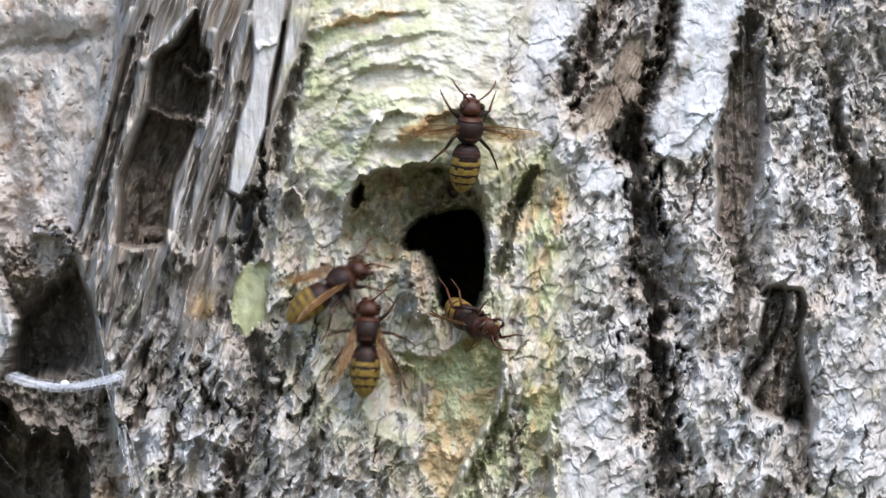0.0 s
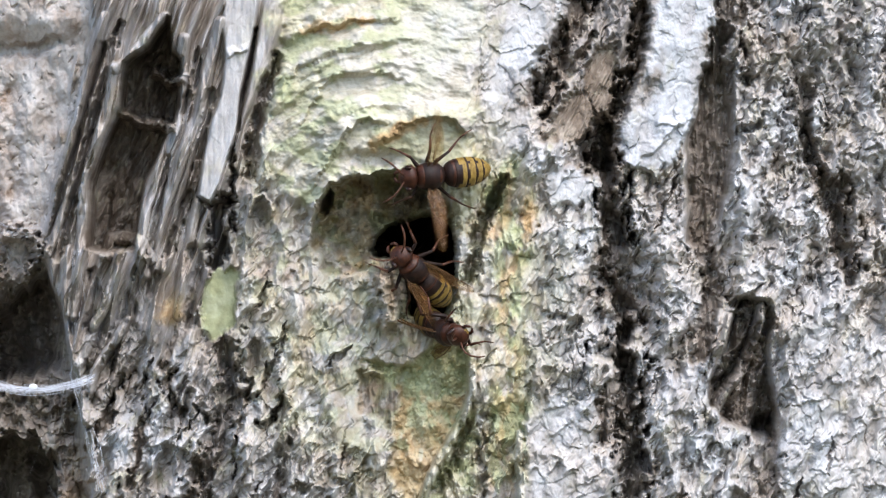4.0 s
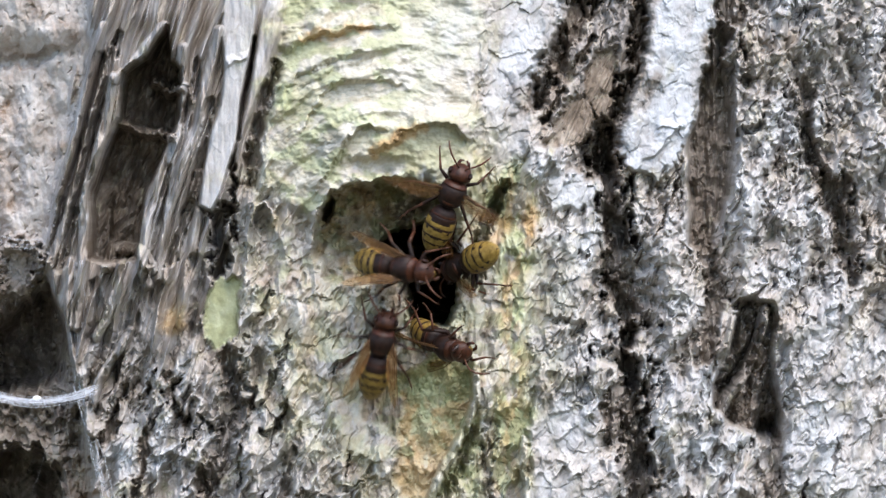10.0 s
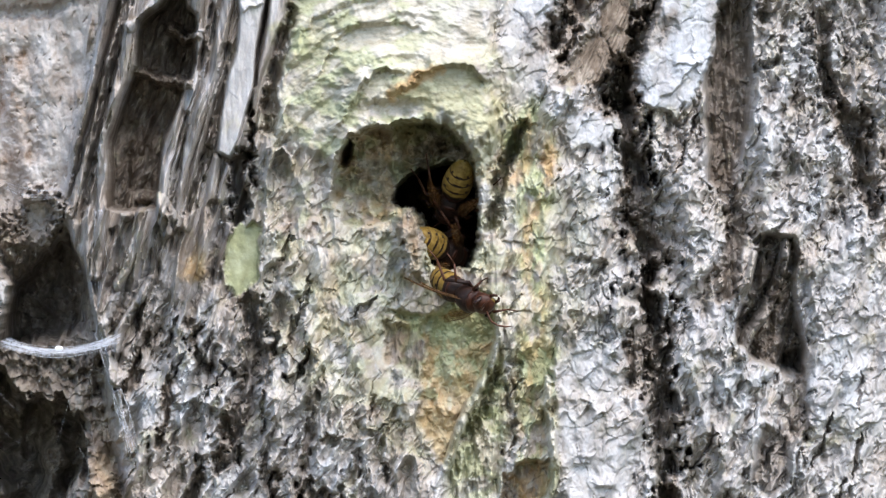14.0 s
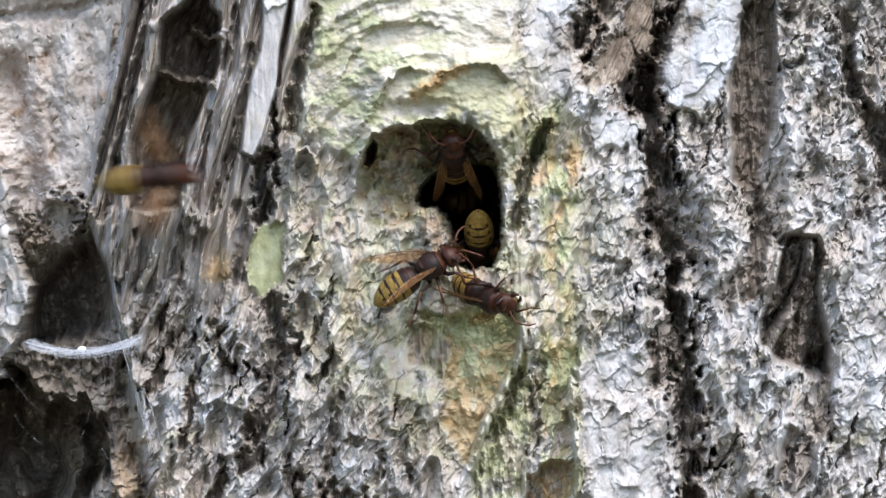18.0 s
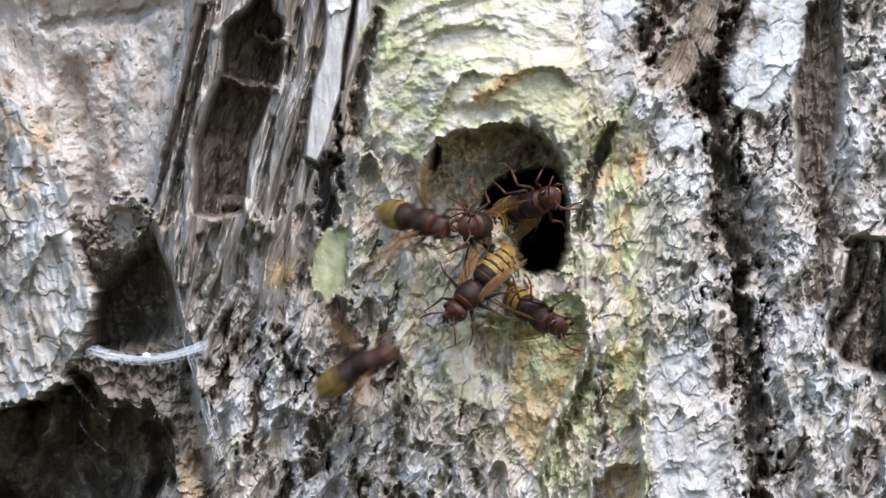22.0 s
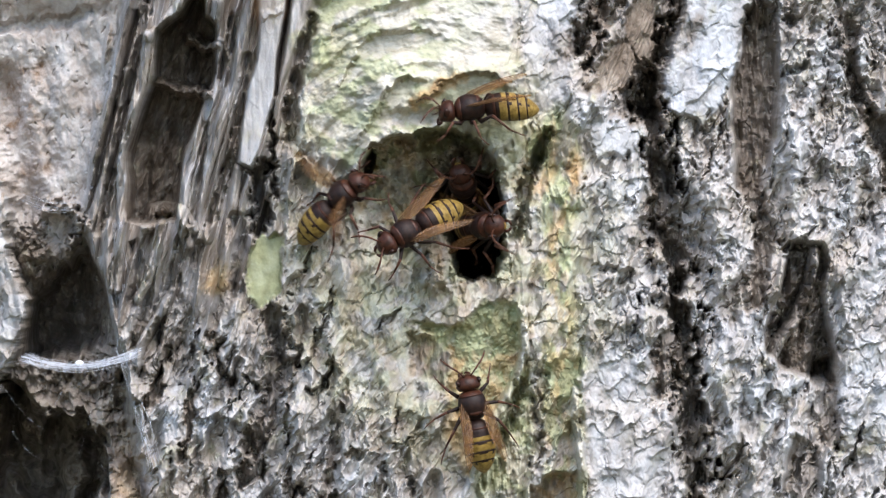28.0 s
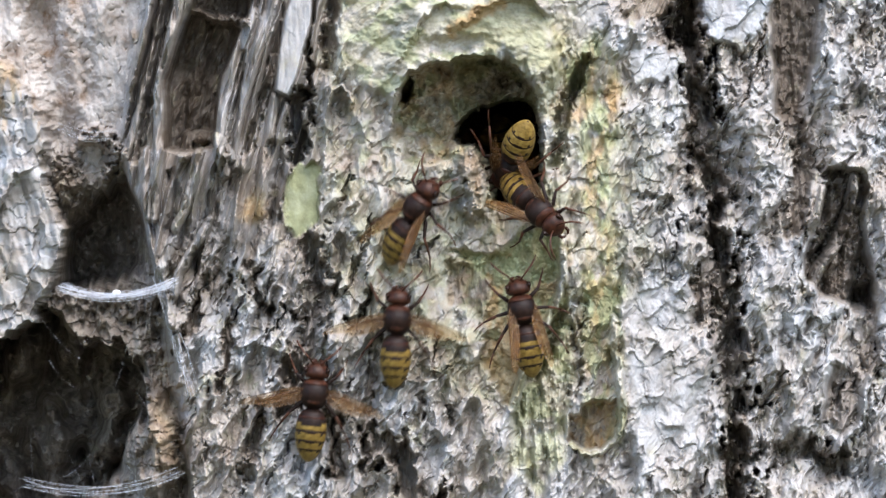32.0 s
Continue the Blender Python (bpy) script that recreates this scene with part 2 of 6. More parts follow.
def inside(pts, soft, x=None, y=None):
    """1 in a closed outline, 0 outside, with a soft edge of that width centred on it."""
    x, y = (UM, VM) if x is None else (x, y)
    out = np.zeros(U.shape, np.float32)
    w = window(pts)
    x, y = x[w], y[w]
    odd = np.zeros(x.shape, bool)
    best = np.full(x.shape, 1e8, np.float32)
    for (x0, y0), (x1, y1) in zip(pts, pts[1:] + pts[:1]):
        ex, ey = x1 - x0, y1 - y0
        s = np.clip(((x - x0) * ex + (y - y0) * ey) / (ex * ex + ey * ey), 0, 1)
        best = np.minimum(best, (x - x0 - s * ex) ** 2 + (y - y0 - s * ey) ** 2)
        if y0 != y1:
            odd ^= ((y0 > y) != (y1 > y)) & (x < (y - y0) / (y1 - y0) * ex + x0)
    best = np.sqrt(best)
    out[w] = smooth(np.where(odd, best, -best), -soft / 2, soft / 2)
    return out


def lerp(a, b, w):
    return a + (b - a) * w


def disc(u, v, ru, rv, soft=0.5):
    return 1 - smooth(np.hypot((UM - u) / ru, (VM - v) / rv), 1 - soft, 1 + soft * 0.4)


def side(pts, x=None, y=None):
    """Signed distance from a broken line, positive to the right of its course (below a line drawn rightwards), and the share of its length."""
    x, y = (UM, VM) if x is None else (x, y)
    w = window(pts)
    x, y = x[w], y[w]
    best, sign, share = np.full(x.shape, 1e8, np.float32), np.ones(x.shape, np.float32), np.zeros(x.shape, np.float32)
    spans = [math.hypot(b[0] - a[0], b[1] - a[1]) for a, b in zip(pts, pts[1:])]
    gone = 0.0
    for (x0, y0), (x1, y1), span in zip(pts, pts[1:], spans):
        ex, ey = x1 - x0, y1 - y0
        s = np.clip(((x - x0) * ex + (y - y0) * ey) / (ex * ex + ey * ey), 0, 1)
        d = (x - x0 - s * ex) ** 2 + (y - y0 - s * ey) ** 2
        near = d < best
        best = np.where(near, d, best)
        sign = np.where(near, np.where(ex * (y - y0) - ey * (x - x0) > 0, 1.0, -1.0), sign)
        share = np.where(near, (gone + s * span) / sum(spans), share)
        gone += span
    return w, np.sqrt(best) * sign, share


def shelf(pts, back, high, drop=5.0, x=None, y=None, ends=0.16):
    """Adds a lip: the surface rises towards the line from its left over a width, and breaks off just past it."""
    w, d, s = side(pts, x, y)
    rise = np.where(d < 0, (1 - smooth(-d / back, 0, 1)) ** 1.3, 1 - smooth(d / drop, 0, 1))
    H[w] += high * rise * smooth(s, 0, ends) * (1 - smooth(s, 1 - ends, 1))


def groove(pts, wide, deep, x=None, y=None, rag=0.5):
    """Cuts a furrow with ragged sides."""
    d = along(pts, x, y) / wide + rag * FRAY
    H[:] -= deep * (1 - smooth(d, 0.25, 1.0))


def strand(pts, wide, high, x=None, y=None):
    """Adds a round ridge."""
    H[:] += high * np.sqrt(np.clip(1 - (along(pts, x, y) / wide) ** 2, 0, 1)) * (0.85 + 0.35 * FRAY_LONG)


UF, VF = U + 0.2 * ragged_u, V + 0.2 * ragged_v


def slit(pts, wide, deep):
    """Cuts a short crack with steep sides, tapering to its ends."""
    w, d, s = side(pts)
    taper = np.sqrt(np.clip(4 * s * (1 - s), 0, 1))
    H[w] -= deep * (1 - smooth(np.abs(d) / np.maximum(wide * taper * (1 + 0.8 * FRAY[w]), 0.5), 0.35, 1.0)) * (taper > 0.02)


def torn_bark(count, seed, left, right, top, foot, tilt, lips):
    """Lifted flake edges and cracks, scattered over a stretch of bark; tilt: degrees of the edges from level."""
    rng = random.Random(seed)
    for _ in range(count):
        u, v = rng.uniform(left, right), rng.uniform(top, foot)
        j, i = int((v - vs[0]) / STEP), int((u - us[0]) / STEP)
        if SMOOTH_PARTS[j, i] > 0.4:
            continue
        if rng.random() < lips:
            a, long = radians(tilt + rng.gauss(0, 22)), rng.uniform(22, 62)
            pts = [(u + q * long * math.cos(a), v - q * long * math.sin(a) + rng.uniform(-5, 5) - 5 * math.sin(3 * q)) for q in (-0.5, -0.2, 0.15, 0.5)]
            shelf(pts, rng.uniform(12, 30), rng.uniform(0.7, 2.0), rng.uniform(2.5, 4.5), ends=0.3)
        else:
            a, long = radians(100 - 0.35 * tilt + rng.gauss(-20, 14)), rng.uniform(34, 110)
            pts = [(u + q * long * math.cos(a) + rng.uniform(-5, 5), v - q * long * math.sin(a)) for q in (-0.5, -0.2, 0.15, 0.5)]
            slit(pts, rng.uniform(4, 8), rng.uniform(1.5, 4.5))


FRAY = fbm(U / 20, V / 30, 52, 4)
FRAY_LONG = fbm(U / 16, V / 90, 66, 3)

# outlines
HOLLOW = [(-300, -200), (215, -200), (205, 40), (180, 120), (150, 280), (120, 430), (150, 520), (178, 640), (200, 760), (215, 900), (235, 1300), (-300, 1300)]
FIBRES = [(205, -160), (560, -160), (545, 60), (520, 119), (500, 260), (470, 400), (474, 520), (430, 640), (340, 680), (215, 720), (172, 600), (120, 430), (149, 301), (182, 174)]
CALLUS = [(540, -160), (925, -160), (905, 40), (900, 110), (880, 215), (900, 300), (868, 350), (840, 310), (740, 292), (650, 320), (610, 365), (560, 325), (520, 290), (522, 175), (545, 110)]
RECESS = [(604, 430), (606, 385), (618, 345), (640, 318), (690, 300), (740, 291), (790, 297), (826, 314), (848, 345), (858, 385), (861, 450), (860, 510), (845, 550), (800, 560), (775, 545), (765, 490), (745, 450), (700, 465), (650, 478), (618, 465)]
DEEP = [(712, 432), (718, 408), (742, 386), (780, 372), (820, 366), (846, 374), (857, 398), (859, 455), (857, 510), (838, 550), (800, 556), (780, 545), (775, 490), (766, 457), (745, 444), (720, 442)]
LEFT_PLATE = [(-300, 150), (-142, 205), (-100, 228), (-62, 285), (-17, 365), (-4, 410), (-14, 456), (8, 534), (28, 562), (10, 622), (-40, 730), (-90, 755), (-300, 800)]
SLAB = [(452, -60), (444, 40), (448, 100), (440, 160), (424, 200), (410, 270), (402, 336), (425, 348), (440, 318), (456, 270), (472, 222), (478, 160), (490, 100), (502, 40), (512, -60)]
SLAB_TWO = [(565, -60), (545, 40), (525, 92), (507, 140), (492, 190), (472, 235), (480, 190), (494, 130), (506, 60), (526, -60)]
PIT = [(346, 22), (352, 78), (370, 95), (366, 180), (344, 222), (326, 270), (304, 320), (288, 430), (240, 440), (206, 430), (208, 310), (238, 230), (262, 180), (268, 100), (310, 75)]
SCAR = [(700, 625), (770, 640), (820, 600), (885, 600), (893, 660), (872, 740), (838, 800), (812, 850), (790, 905), (752, 830), (752, 740), (764, 680)]
SPOT = [(414, 495), (432, 470), (470, 464), (478, 470), (473, 520), (470, 565), (452, 580), (432, 594), (416, 582)]
TEAR = [(1358, 540), (1372, 508), (1420, 512), (1430, 545), (1420, 600), (1428, 660), (1438, 720), (1430, 760), (1405, 748), (1352, 735), (1318, 700), (1316, 660), (1340, 600)]
LOW_TEAR = [(1363, 845), (1400, 870), (1405, 950), (1365, 985), (1338, 945), (1345, 880)]
CAVE = [(-300, 690), (-30, 700), (40, 768), (104, 775), (132, 806), (152, 846), (156, 900), (120, 930), (90, 1010), (20, 1060), (-300, 1300)]
POCKET = [(1072, 226), (1104, 214), (1122, 190), (1138, 200), (1140, 290), (1108, 284), (1076, 270)]
DUSK = [(1290, 104), (1348, 90), (1352, 180), (1346, 330), (1300, 420), (1280, 390), (1268, 300), (1276, 230), (1296, 170)]

m_hollow = inside(HOLLOW, 26, UR, VR) * smooth(U, -285, -215)
m_fibre = inside(FIBRES, 34, UR, VR)
m_callus = inside(CALLUS, 30, UR, VR)
m_left = inside(LEFT_PLATE, 12)
m_slab = inside(SLAB, 9, UF, VF)
m_slab2 = inside(SLAB_TWO, 9, UF, VF)
m_scar = inside(SCAR, 13, UM, VM)
m_spot = inside(SPOT, 8, U + 0.15 * ragged_u + 7 * FRAY, V + 0.15 * ragged_v + 6 * FRAY_LONG)
m_rim = smooth(1 - np.hypot((UR - 780) / 300, (VR - 470) / 330), -0.05, 0.38)
m_right = smooth(UR, 930, 1010)
m_low = (1 - m_fibre) * (1 - m_hollow) * (1 - m_right)

# base: a thick round trunk
XM = (U - 784) / 7
base = np.sqrt(300.0 ** 2 - XM ** 2) - 300.0


def ragged_crests(x, y, seed, octaves=5):
    """Craggy crests with sharp valleys, each size riding on the crests of the larger one."""
    total, amp, weight = 0.0, 1.0, 1.0
    for k in range(octaves):
        n = (1 - np.abs(perlin(x * 2.07 ** k, y * 2.07 ** k, seed + 23 * k)) * 1.7) ** 2 * weight
        weight = np.clip(n * 1.7, 0, 1)
        total = total + amp * n
        amp *= 0.55
    return total


def layered(x, step, sharp):
    """Cuts a height into flat layers with steep torn edges."""
    k = np.floor(x / step)
    return step * (k + smooth(x / step - k, 1 - sharp, 1))


# broken bark: chips in three sizes, each tilted, with its lower edge proud; pits and clefts between them
lean = 0.24
SU = UR + lean * VR
wu = 6 * fbm(U / 34, V / 26, 201, 2) + 1.0 * fbm(U / 8, V / 7, 202, 2)
wv = 5 * fbm(U / 30, V / 24, 203, 2) + 0.9 * fbm(U / 7, V / 8, 204, 2)
CU, CV = U + 0.25 * V + wu, V - 0.22 * U + wv
lv1, tl1, cr1 = scales(CU / 40, CV / 74, 21)
lv2, tl2, cr2 = scales(CU / 23, CV / 22, 22)
lv3, tl3, cr3 = scales(CU / 11, CV / 9, 23)
lumps = fbm((U + lean * V) / 75, V / 110, 31, 4, 0.55)
worn = smooth(fbm(U / 90 + 0.2, V / 80, 205, 3), -0.3, 0.35)
patchy = smooth(fbm(U / 46, V / 40, 208, 3), -0.2, 0.3)
chips = 0.9 * lv1 + 0.9 * tl1 - 0.6 * (1 - cr1) * patchy + (0.2 + 0.4 * worn) * (0.7 * lv2 + 0.65 * tl2 - 0.45 * (1 - cr2) * patchy) + (0.1 + 0.3 * worn) * (0.34 * lv3 + 0.34 * tl3)
hills = 7.0 * fbm(CU / 78, CV / 185, 209, 5, 0.47)
terrace = lerp(hills, layered(hills + 0.12 * fbm(U / 8, V / 7, 210, 2), 1.9, 0.22), 0.65)
pits = smooth(fbm(CU / 36, CV / 58, 206, 4), 0.14, 0.42) * (0.4 + 0.6 * worn)
blocks = 2.8 * fbm(CU / 28, CV / 100, 225, 4, 0.55)
crag = 3.4 * fbm(SU / 62, VR / 170, 36, 3, 0.48) + 2.6 * ragged_crests(SU / 84, VR / 250, 37, 3)
wild = ragged_crests((U + 0.30 * V + wu) / 74, (V - 0.2 * U + wv) / 170, 33, 4) - 0.95
steps = layered(2.4 * fbm(CU / 40, CV / 62, 207, 4), 0.9, 0.2)
cleft = perlin(SU / 52, VR / 150, 47) + 0.4 * perlin(CU / 18, CV / 30, 48)
cleft = (1 - smooth(np.abs(cleft), 0.01, 0.07)) * smooth(fbm(U / 80, V / 120, 49, 2), -0.1, 0.25)
blades = ragged_crests((U + 0.34 * V + 0.6 * wu) / 44, (V - 0.1 * U) / 105, 215, 4)
blades = lerp(4.2 * blades, layered(4.2 * blades, 1.5, 0.35), 0.6) - 4.0
thin = crest((U + 0.4 * V + 2.0 * wu) / 17, (V - 0.3 * U) / 52, 226, 3) - 0.6
right_crumble = blocks + 0.40 * chips + terrace - 3.2 * pits - 2.0 * cleft - 0.9 + 0.5 * blades * (1 - 0.6 * worn) + 0.4 * thin * (1 - worn)
low_crumble = 0.4 * blocks + 0.5 * chips + 0.3 * terrace - 0.8 * pits - 0.8 * cleft + 1.2 * wild * (1 - 0.6 * m_rim) + 0.95 * blades * (1 - 0.6 * m_rim) + 1.6 * thin + 0.8
crumble = crag + lerp(right_crumble, low_crumble, m_low)
high_side = 1.0 + 0.5 * m_low
crumble = np.where(crumble > high_side, high_side + (crumble - high_side) * 0.55, crumble)
gentle = 0.3 * lv1 + 0.5 * tl1 - 0.3 * (1 - cr1) * smooth(fbm(U / 50, V / 50, 44, 2), 0.1, 0.4) + (0.15 * lv2 + 0.15 * tl2) * patchy * worn + 0.5 * fbm(CU / 70, CV / 90, 35, 4)
swell = 9 * np.exp(-((U - 775) / 240.0) ** 2) * smooth(V, -130, 250) * (1 - smooth(V, 290, 430))
H = base + crumble + swell

# right-hand ridges stand proud, with furrows between them
FURROWS = [
    ([(1098, -120), (1078, -10), (1048, 50), (1022, 100), (1000, 142)], 33, 16),
    ([(1104, 40), (1066, 96), (1040, 150), (1010, 190)], 9, 5),
    ([(1200, -120), (1190, 48), (1184, 103), (1158, 150), (1138, 200), (1126, 258), (1136, 302), (1128, 340), (1142, 390), (1140, 450)], 31, 18),
    ([(1146, 440), (1150, 470), (1158, 517), (1166, 560), (1150, 604), (1170, 644), (1168, 690), (1180, 760), (1186, 800), (1172, 870), (1190, 960), (1176, 1060), (1190, 1200)], 30, 18),
    ([(1360, -120), (1342, -7), (1332, 40), (1322, 100)], 25, 13),
    ([(1302, 400), (1312, 450), (1318, 500), (1306, 560), (1300, 610)], 19, 10),
    ([(1432, 752), (1424, 800), (1432, 860)], 15, 9),
    ([(1150, 650), (1128, 700), (1130, 760)], 14, 7),
    ([(1474, 120), (1482, 190), (1492, 240), (1520, 300), (1540, 370), (1560, 450)], 24, 9),
    ([(1560, 300), (1545, 350), (1560, 420)], 22, 10),
    ([(1270, 1000), (1320, 1005), (1360, 1030)], 26, 12),
    ([(1500, 990), (1510, 1060), (1500, 1140)], 16, 8),
    ([(455, 600), (462, 660), (452, 740), (420, 800), (410, 880)], 27, 11),
    ([(512, 600), (500, 640), (492, 690)], 14, 8),
    ([(566, 760), (552, 830), (540, 900)], 11, 7),
    ([(306, 740), (296, 810), (280, 850)], 10, 7),
    ([(360, 880), (346, 950), (328, 1010)], 13, 7),
    ([(470, 880), (486, 950), (476, 1010)], 14, 8),
    ([(250, 700), (232, 750)], 14, 8),
    ([(640, 870), (628, 930)], 11, 6),
    ([(380, 720), (352, 700), (352, 640)], 12, 6),
    ([(545, 960), (590, 975), (620, 1040)], 34, 12),
    ([(575, 850), (640, 842), (715, 826)], 8, 4),
    ([(560, 700), (548, 730), (520, 745)], 12, 5),
]
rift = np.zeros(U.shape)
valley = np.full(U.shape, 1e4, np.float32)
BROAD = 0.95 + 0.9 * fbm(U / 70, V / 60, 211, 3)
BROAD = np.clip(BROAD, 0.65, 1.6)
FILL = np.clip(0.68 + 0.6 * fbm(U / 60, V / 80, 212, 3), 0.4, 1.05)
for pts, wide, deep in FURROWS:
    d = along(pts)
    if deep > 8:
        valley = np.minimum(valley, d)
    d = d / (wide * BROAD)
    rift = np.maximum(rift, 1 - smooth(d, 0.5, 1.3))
    H = lerp(H, base - deep * FILL + 0.4 * crumble + 2.5 * FRAY_LONG, 1 - smooth(d + 0.9 * FRAY, 0.25, 1.05))
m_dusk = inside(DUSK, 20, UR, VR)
valley = np.minimum(valley, 200 * (1 - inside(DUSK, 120)))
H += m_right * (7.5 * np.sqrt(smooth(valley / 110, 0, 1)) - 4.2)
H = lerp(H, base - 15 + 3.0 * FRAY_LONG + 2.0 * FRAY + 0.6 * chips, m_dusk)
H -= (13 - 3 * FRAY) * inside(TEAR, 12, UF, VF) + 6 * inside(LOW_TEAR, 14, UF, VF) + 9 * disc(1412, 742, 24, 26)
H -= 5 * disc(1370, 520, 20, 12) + 7 * (1 - smooth(along([(1400, 560), (1362, 640), (1335, 660)]) / 15, 0.2, 1))
strand([(1410, 525), (1396, 580), (1372, 640), (1340, 680), (1325, 720)], 10, 11, UF, VF)
strand([(1352, 545), (1338, 590), (1310, 612), (1304, 635)], 9, 6, UF, VF)
strand([(1442, 845), (1412, 895), (1402, 955), (1366, 982), (1345, 1020)], 7, 7, UF, VF)
H -= 10 * inside(POCKET, 9)
H -= 6 * disc(1072, 560, 13, 18) + 6 * disc(1380, 120, 16, 12) + 6 * disc(1390, 200, 20, 9) + 8 * disc(1112, 470, 22, 16) + 5 * disc(1040, 545, 24, 8) + 7 * disc(1120, 605, 24, 20)
knobs = 1.6 - 4.6 * smooth(perlin(CU / 24, CV / 19, 53) + 0.4 * perlin(CU / 10, CV / 9, 54), 0.10, 0.34)
H += 0.38 * knobs * (smooth(UR, 1340, 1375) * (1 - smooth(V, 540, 640)) + 0.8 * smooth(UR, 1160, 1190) * (1 - smooth(UR, 1260, 1300)) * smooth(V, 280, 330) * (1 - smooth(V, 640, 720)))
# smooth pale plates between furrows 1 and 2, and near the edge on the right
m_pale = inside([(1205, -160), (1345, -160), (1318, 20), (1296, 110), (1278, 200), (1250, 262), (1215, 290), (1172, 280), (1148, 262), (1150, 200), (1180, 120), (1196, 60)], 12, UM, VM)
m_pale2 = inside([(1462, 560), (1760, 520), (1760, 1200), (1490, 1200), (1455, 860)], 60) * 0.6
m_pale3 = inside([(995, 690), (1060, 690), (1110, 730), (1125, 840), (1120, 1000), (1030, 1010), (985, 880)], 34) * 0.85
m_pale4 = inside([(915, -260), (1085, -260), (1040, 30), (1000, 100), (988, 200), (945, 285), (905, 250), (912, 100)], 30)
m_pale5 = inside([(1020, 285), (1085, 280), (1112, 320), (1080, 350), (1030, 345)], 16)
for m, lift in ((m_pale, 3.0), (m_pale2, 1.2), (m_pale3, 1.0), (m_pale4, 6 * smooth(V, -130, 270) - 2), (m_pale5, 1.5)):
    H = lerp(H, base + lift + gentle + 1.0 * lumps + 0.22 * steps, m * 0.95)
shelf([(1148, 262), (1176, 278), (1200, 250), (1235, 226), (1262, 196)], 30, 1.6, 6)
shelf([(1215, 200), (1250, 204), (1272, 190)], 16, 1.2, 5)
shelf([(930, 230), (962, 170), (975, 110), (1010, 60)], 30, 1.5, 6)
shelf([(1010, 700), (1045, 708), (1090, 690)], 24, 1.6, 5)
shelf([(1000, 800), (1040, 790), (1070, 812)], 24, 1.2, 5)
# slanted brown flakes over the first furrow
m_brown = inside([(1086, 100), (1112, 62), (1148, 70), (1140, 130), (1132, 178), (1110, 190), (1092, 160), (1058, 150), (1012, 230), (1040, 236), (1080, 228), (1092, 206)], 12)
m_brown = np.maximum(m_brown, inside([(1022, 232), (1040, 178), (1070, 150), (1100, 170), (1110, 192), (1092, 212), (1078, 232)], 10))
H = lerp(H, base - 1.0 + 1.6 * crest((U + 0.45 * V) / 13, V / 120, 58) + 0.4 * steps + 0.03 * (V - 130), m_brown * 0.9)
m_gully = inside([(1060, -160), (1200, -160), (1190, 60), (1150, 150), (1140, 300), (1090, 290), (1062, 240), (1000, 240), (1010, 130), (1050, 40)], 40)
H -= 6.0 * m_gully

# fibrous bark: long flat strands that run down to the left, with dark gaps
fu = U + 0.29 * V + 6 * fbm(U / 60, V / 150, 61, 3)
grain = ragged_crests(fu / 40, V / 520, 62, 3)
H = lerp(H, base - 5.5 + 5.4 * grain + 2.4 * crest(fu / 13, V / 260, 63, 2) + 0.6 * crest(fu / 6.0, V / 90, 64, 2) + 0.6 * smooth(V, 460, 600) * crumble, m_fibre * (1 - 0.7 * smooth(VR, 520, 680)))
H = lerp(H, base - 26 + 3.5 * fbm(fu / 24, V / 60, 65, 4), inside(PIT, 14, UF, VF))
GAPS = [
    ([(205, -40), (196, 40), (184, 120), (168, 200), (148, 300), (122, 400), (108, 470)], 12, 13),
    ([(226, 70), (206, 150), (186, 230), (160, 330), (132, 420)], 9, 9),
    ([(262, 30), (236, 100), (222, 180), (200, 250), (182, 330), (160, 440)], 11, 11),
    ([(216, 230), (206, 290)], 9, 7),
    ([(182, 350), (164, 400), (148, 450)], 10, 7),
    ([(402, 80), (392, 140), (376, 190)], 11, 10),
    ([(424, 150), (412, 220), (396, 300), (378, 360), (352, 440)], 11, 10),
    ([(350, 270), (336, 350), (318, 440)], 8, 8),
    ([(384, 330), (360, 400), (345, 450)], 8, 8),
    ([(395, 440), (402, 500), (396, 560)], 20, 9),
    ([(300, 470), (286, 520), (276, 560)], 16, 8),
    ([(216, 480), (222, 540), (210, 570)], 14, 8),
    ([(330, 480), (322, 510)], 12, 7),
]
for pts, wide, deep in GAPS:
    groove(pts, wide, 0.55 * deep, UF, VF, 0.4)
RIDGES = [
    ([(232, 20), (214, 86), (196, 160), (176, 230), (150, 320), (124, 420)], 9, 5),
    ([(248, 60), (224, 140), (206, 200), (186, 280), (166, 350), (134, 440)], 9, 6),
    ([(250, 110), (236, 190), (214, 270), (200, 330), (196, 430), (180, 550)], 11, 8),
    ([(340, 22), (306, 62), (276, 98), (254, 112)], 11, 7),
    ([(376, 60), (372, 130), (362, 210), (330, 290), (310, 360), (298, 430), (310, 480)], 11, 7),
    ([(440, 30), (418, 110), (404, 190), (374, 270), (352, 330), (330, 400), (320, 450)], 11, 6),
    ([(404, 280), (384, 340), (362, 400), (345, 470)], 9, 6),
    ([(400, 350), (388, 420), (372, 480), (370, 550)], 10, 6),
    ([(238, 445), (242, 415), (262, 412), (300, 420), (312, 440)], 13, 9),
    ([(262, 420), (254, 490), (236, 540), (216, 570)], 9, 7),
    ([(278, 560), (248, 610), (222, 650), (206, 700), (204, 735)], 9, 8),
    ([(172, 440), (166, 500), (160, 560), (172, 640), (180, 700)], 14, 6),
    ([(196, 700), (206, 760), (226, 820), (232, 900), (250, 1000)], 12, 2),
]
for pts, wide, high in RIDGES:
    strand(pts, wide, high, UF, VF)
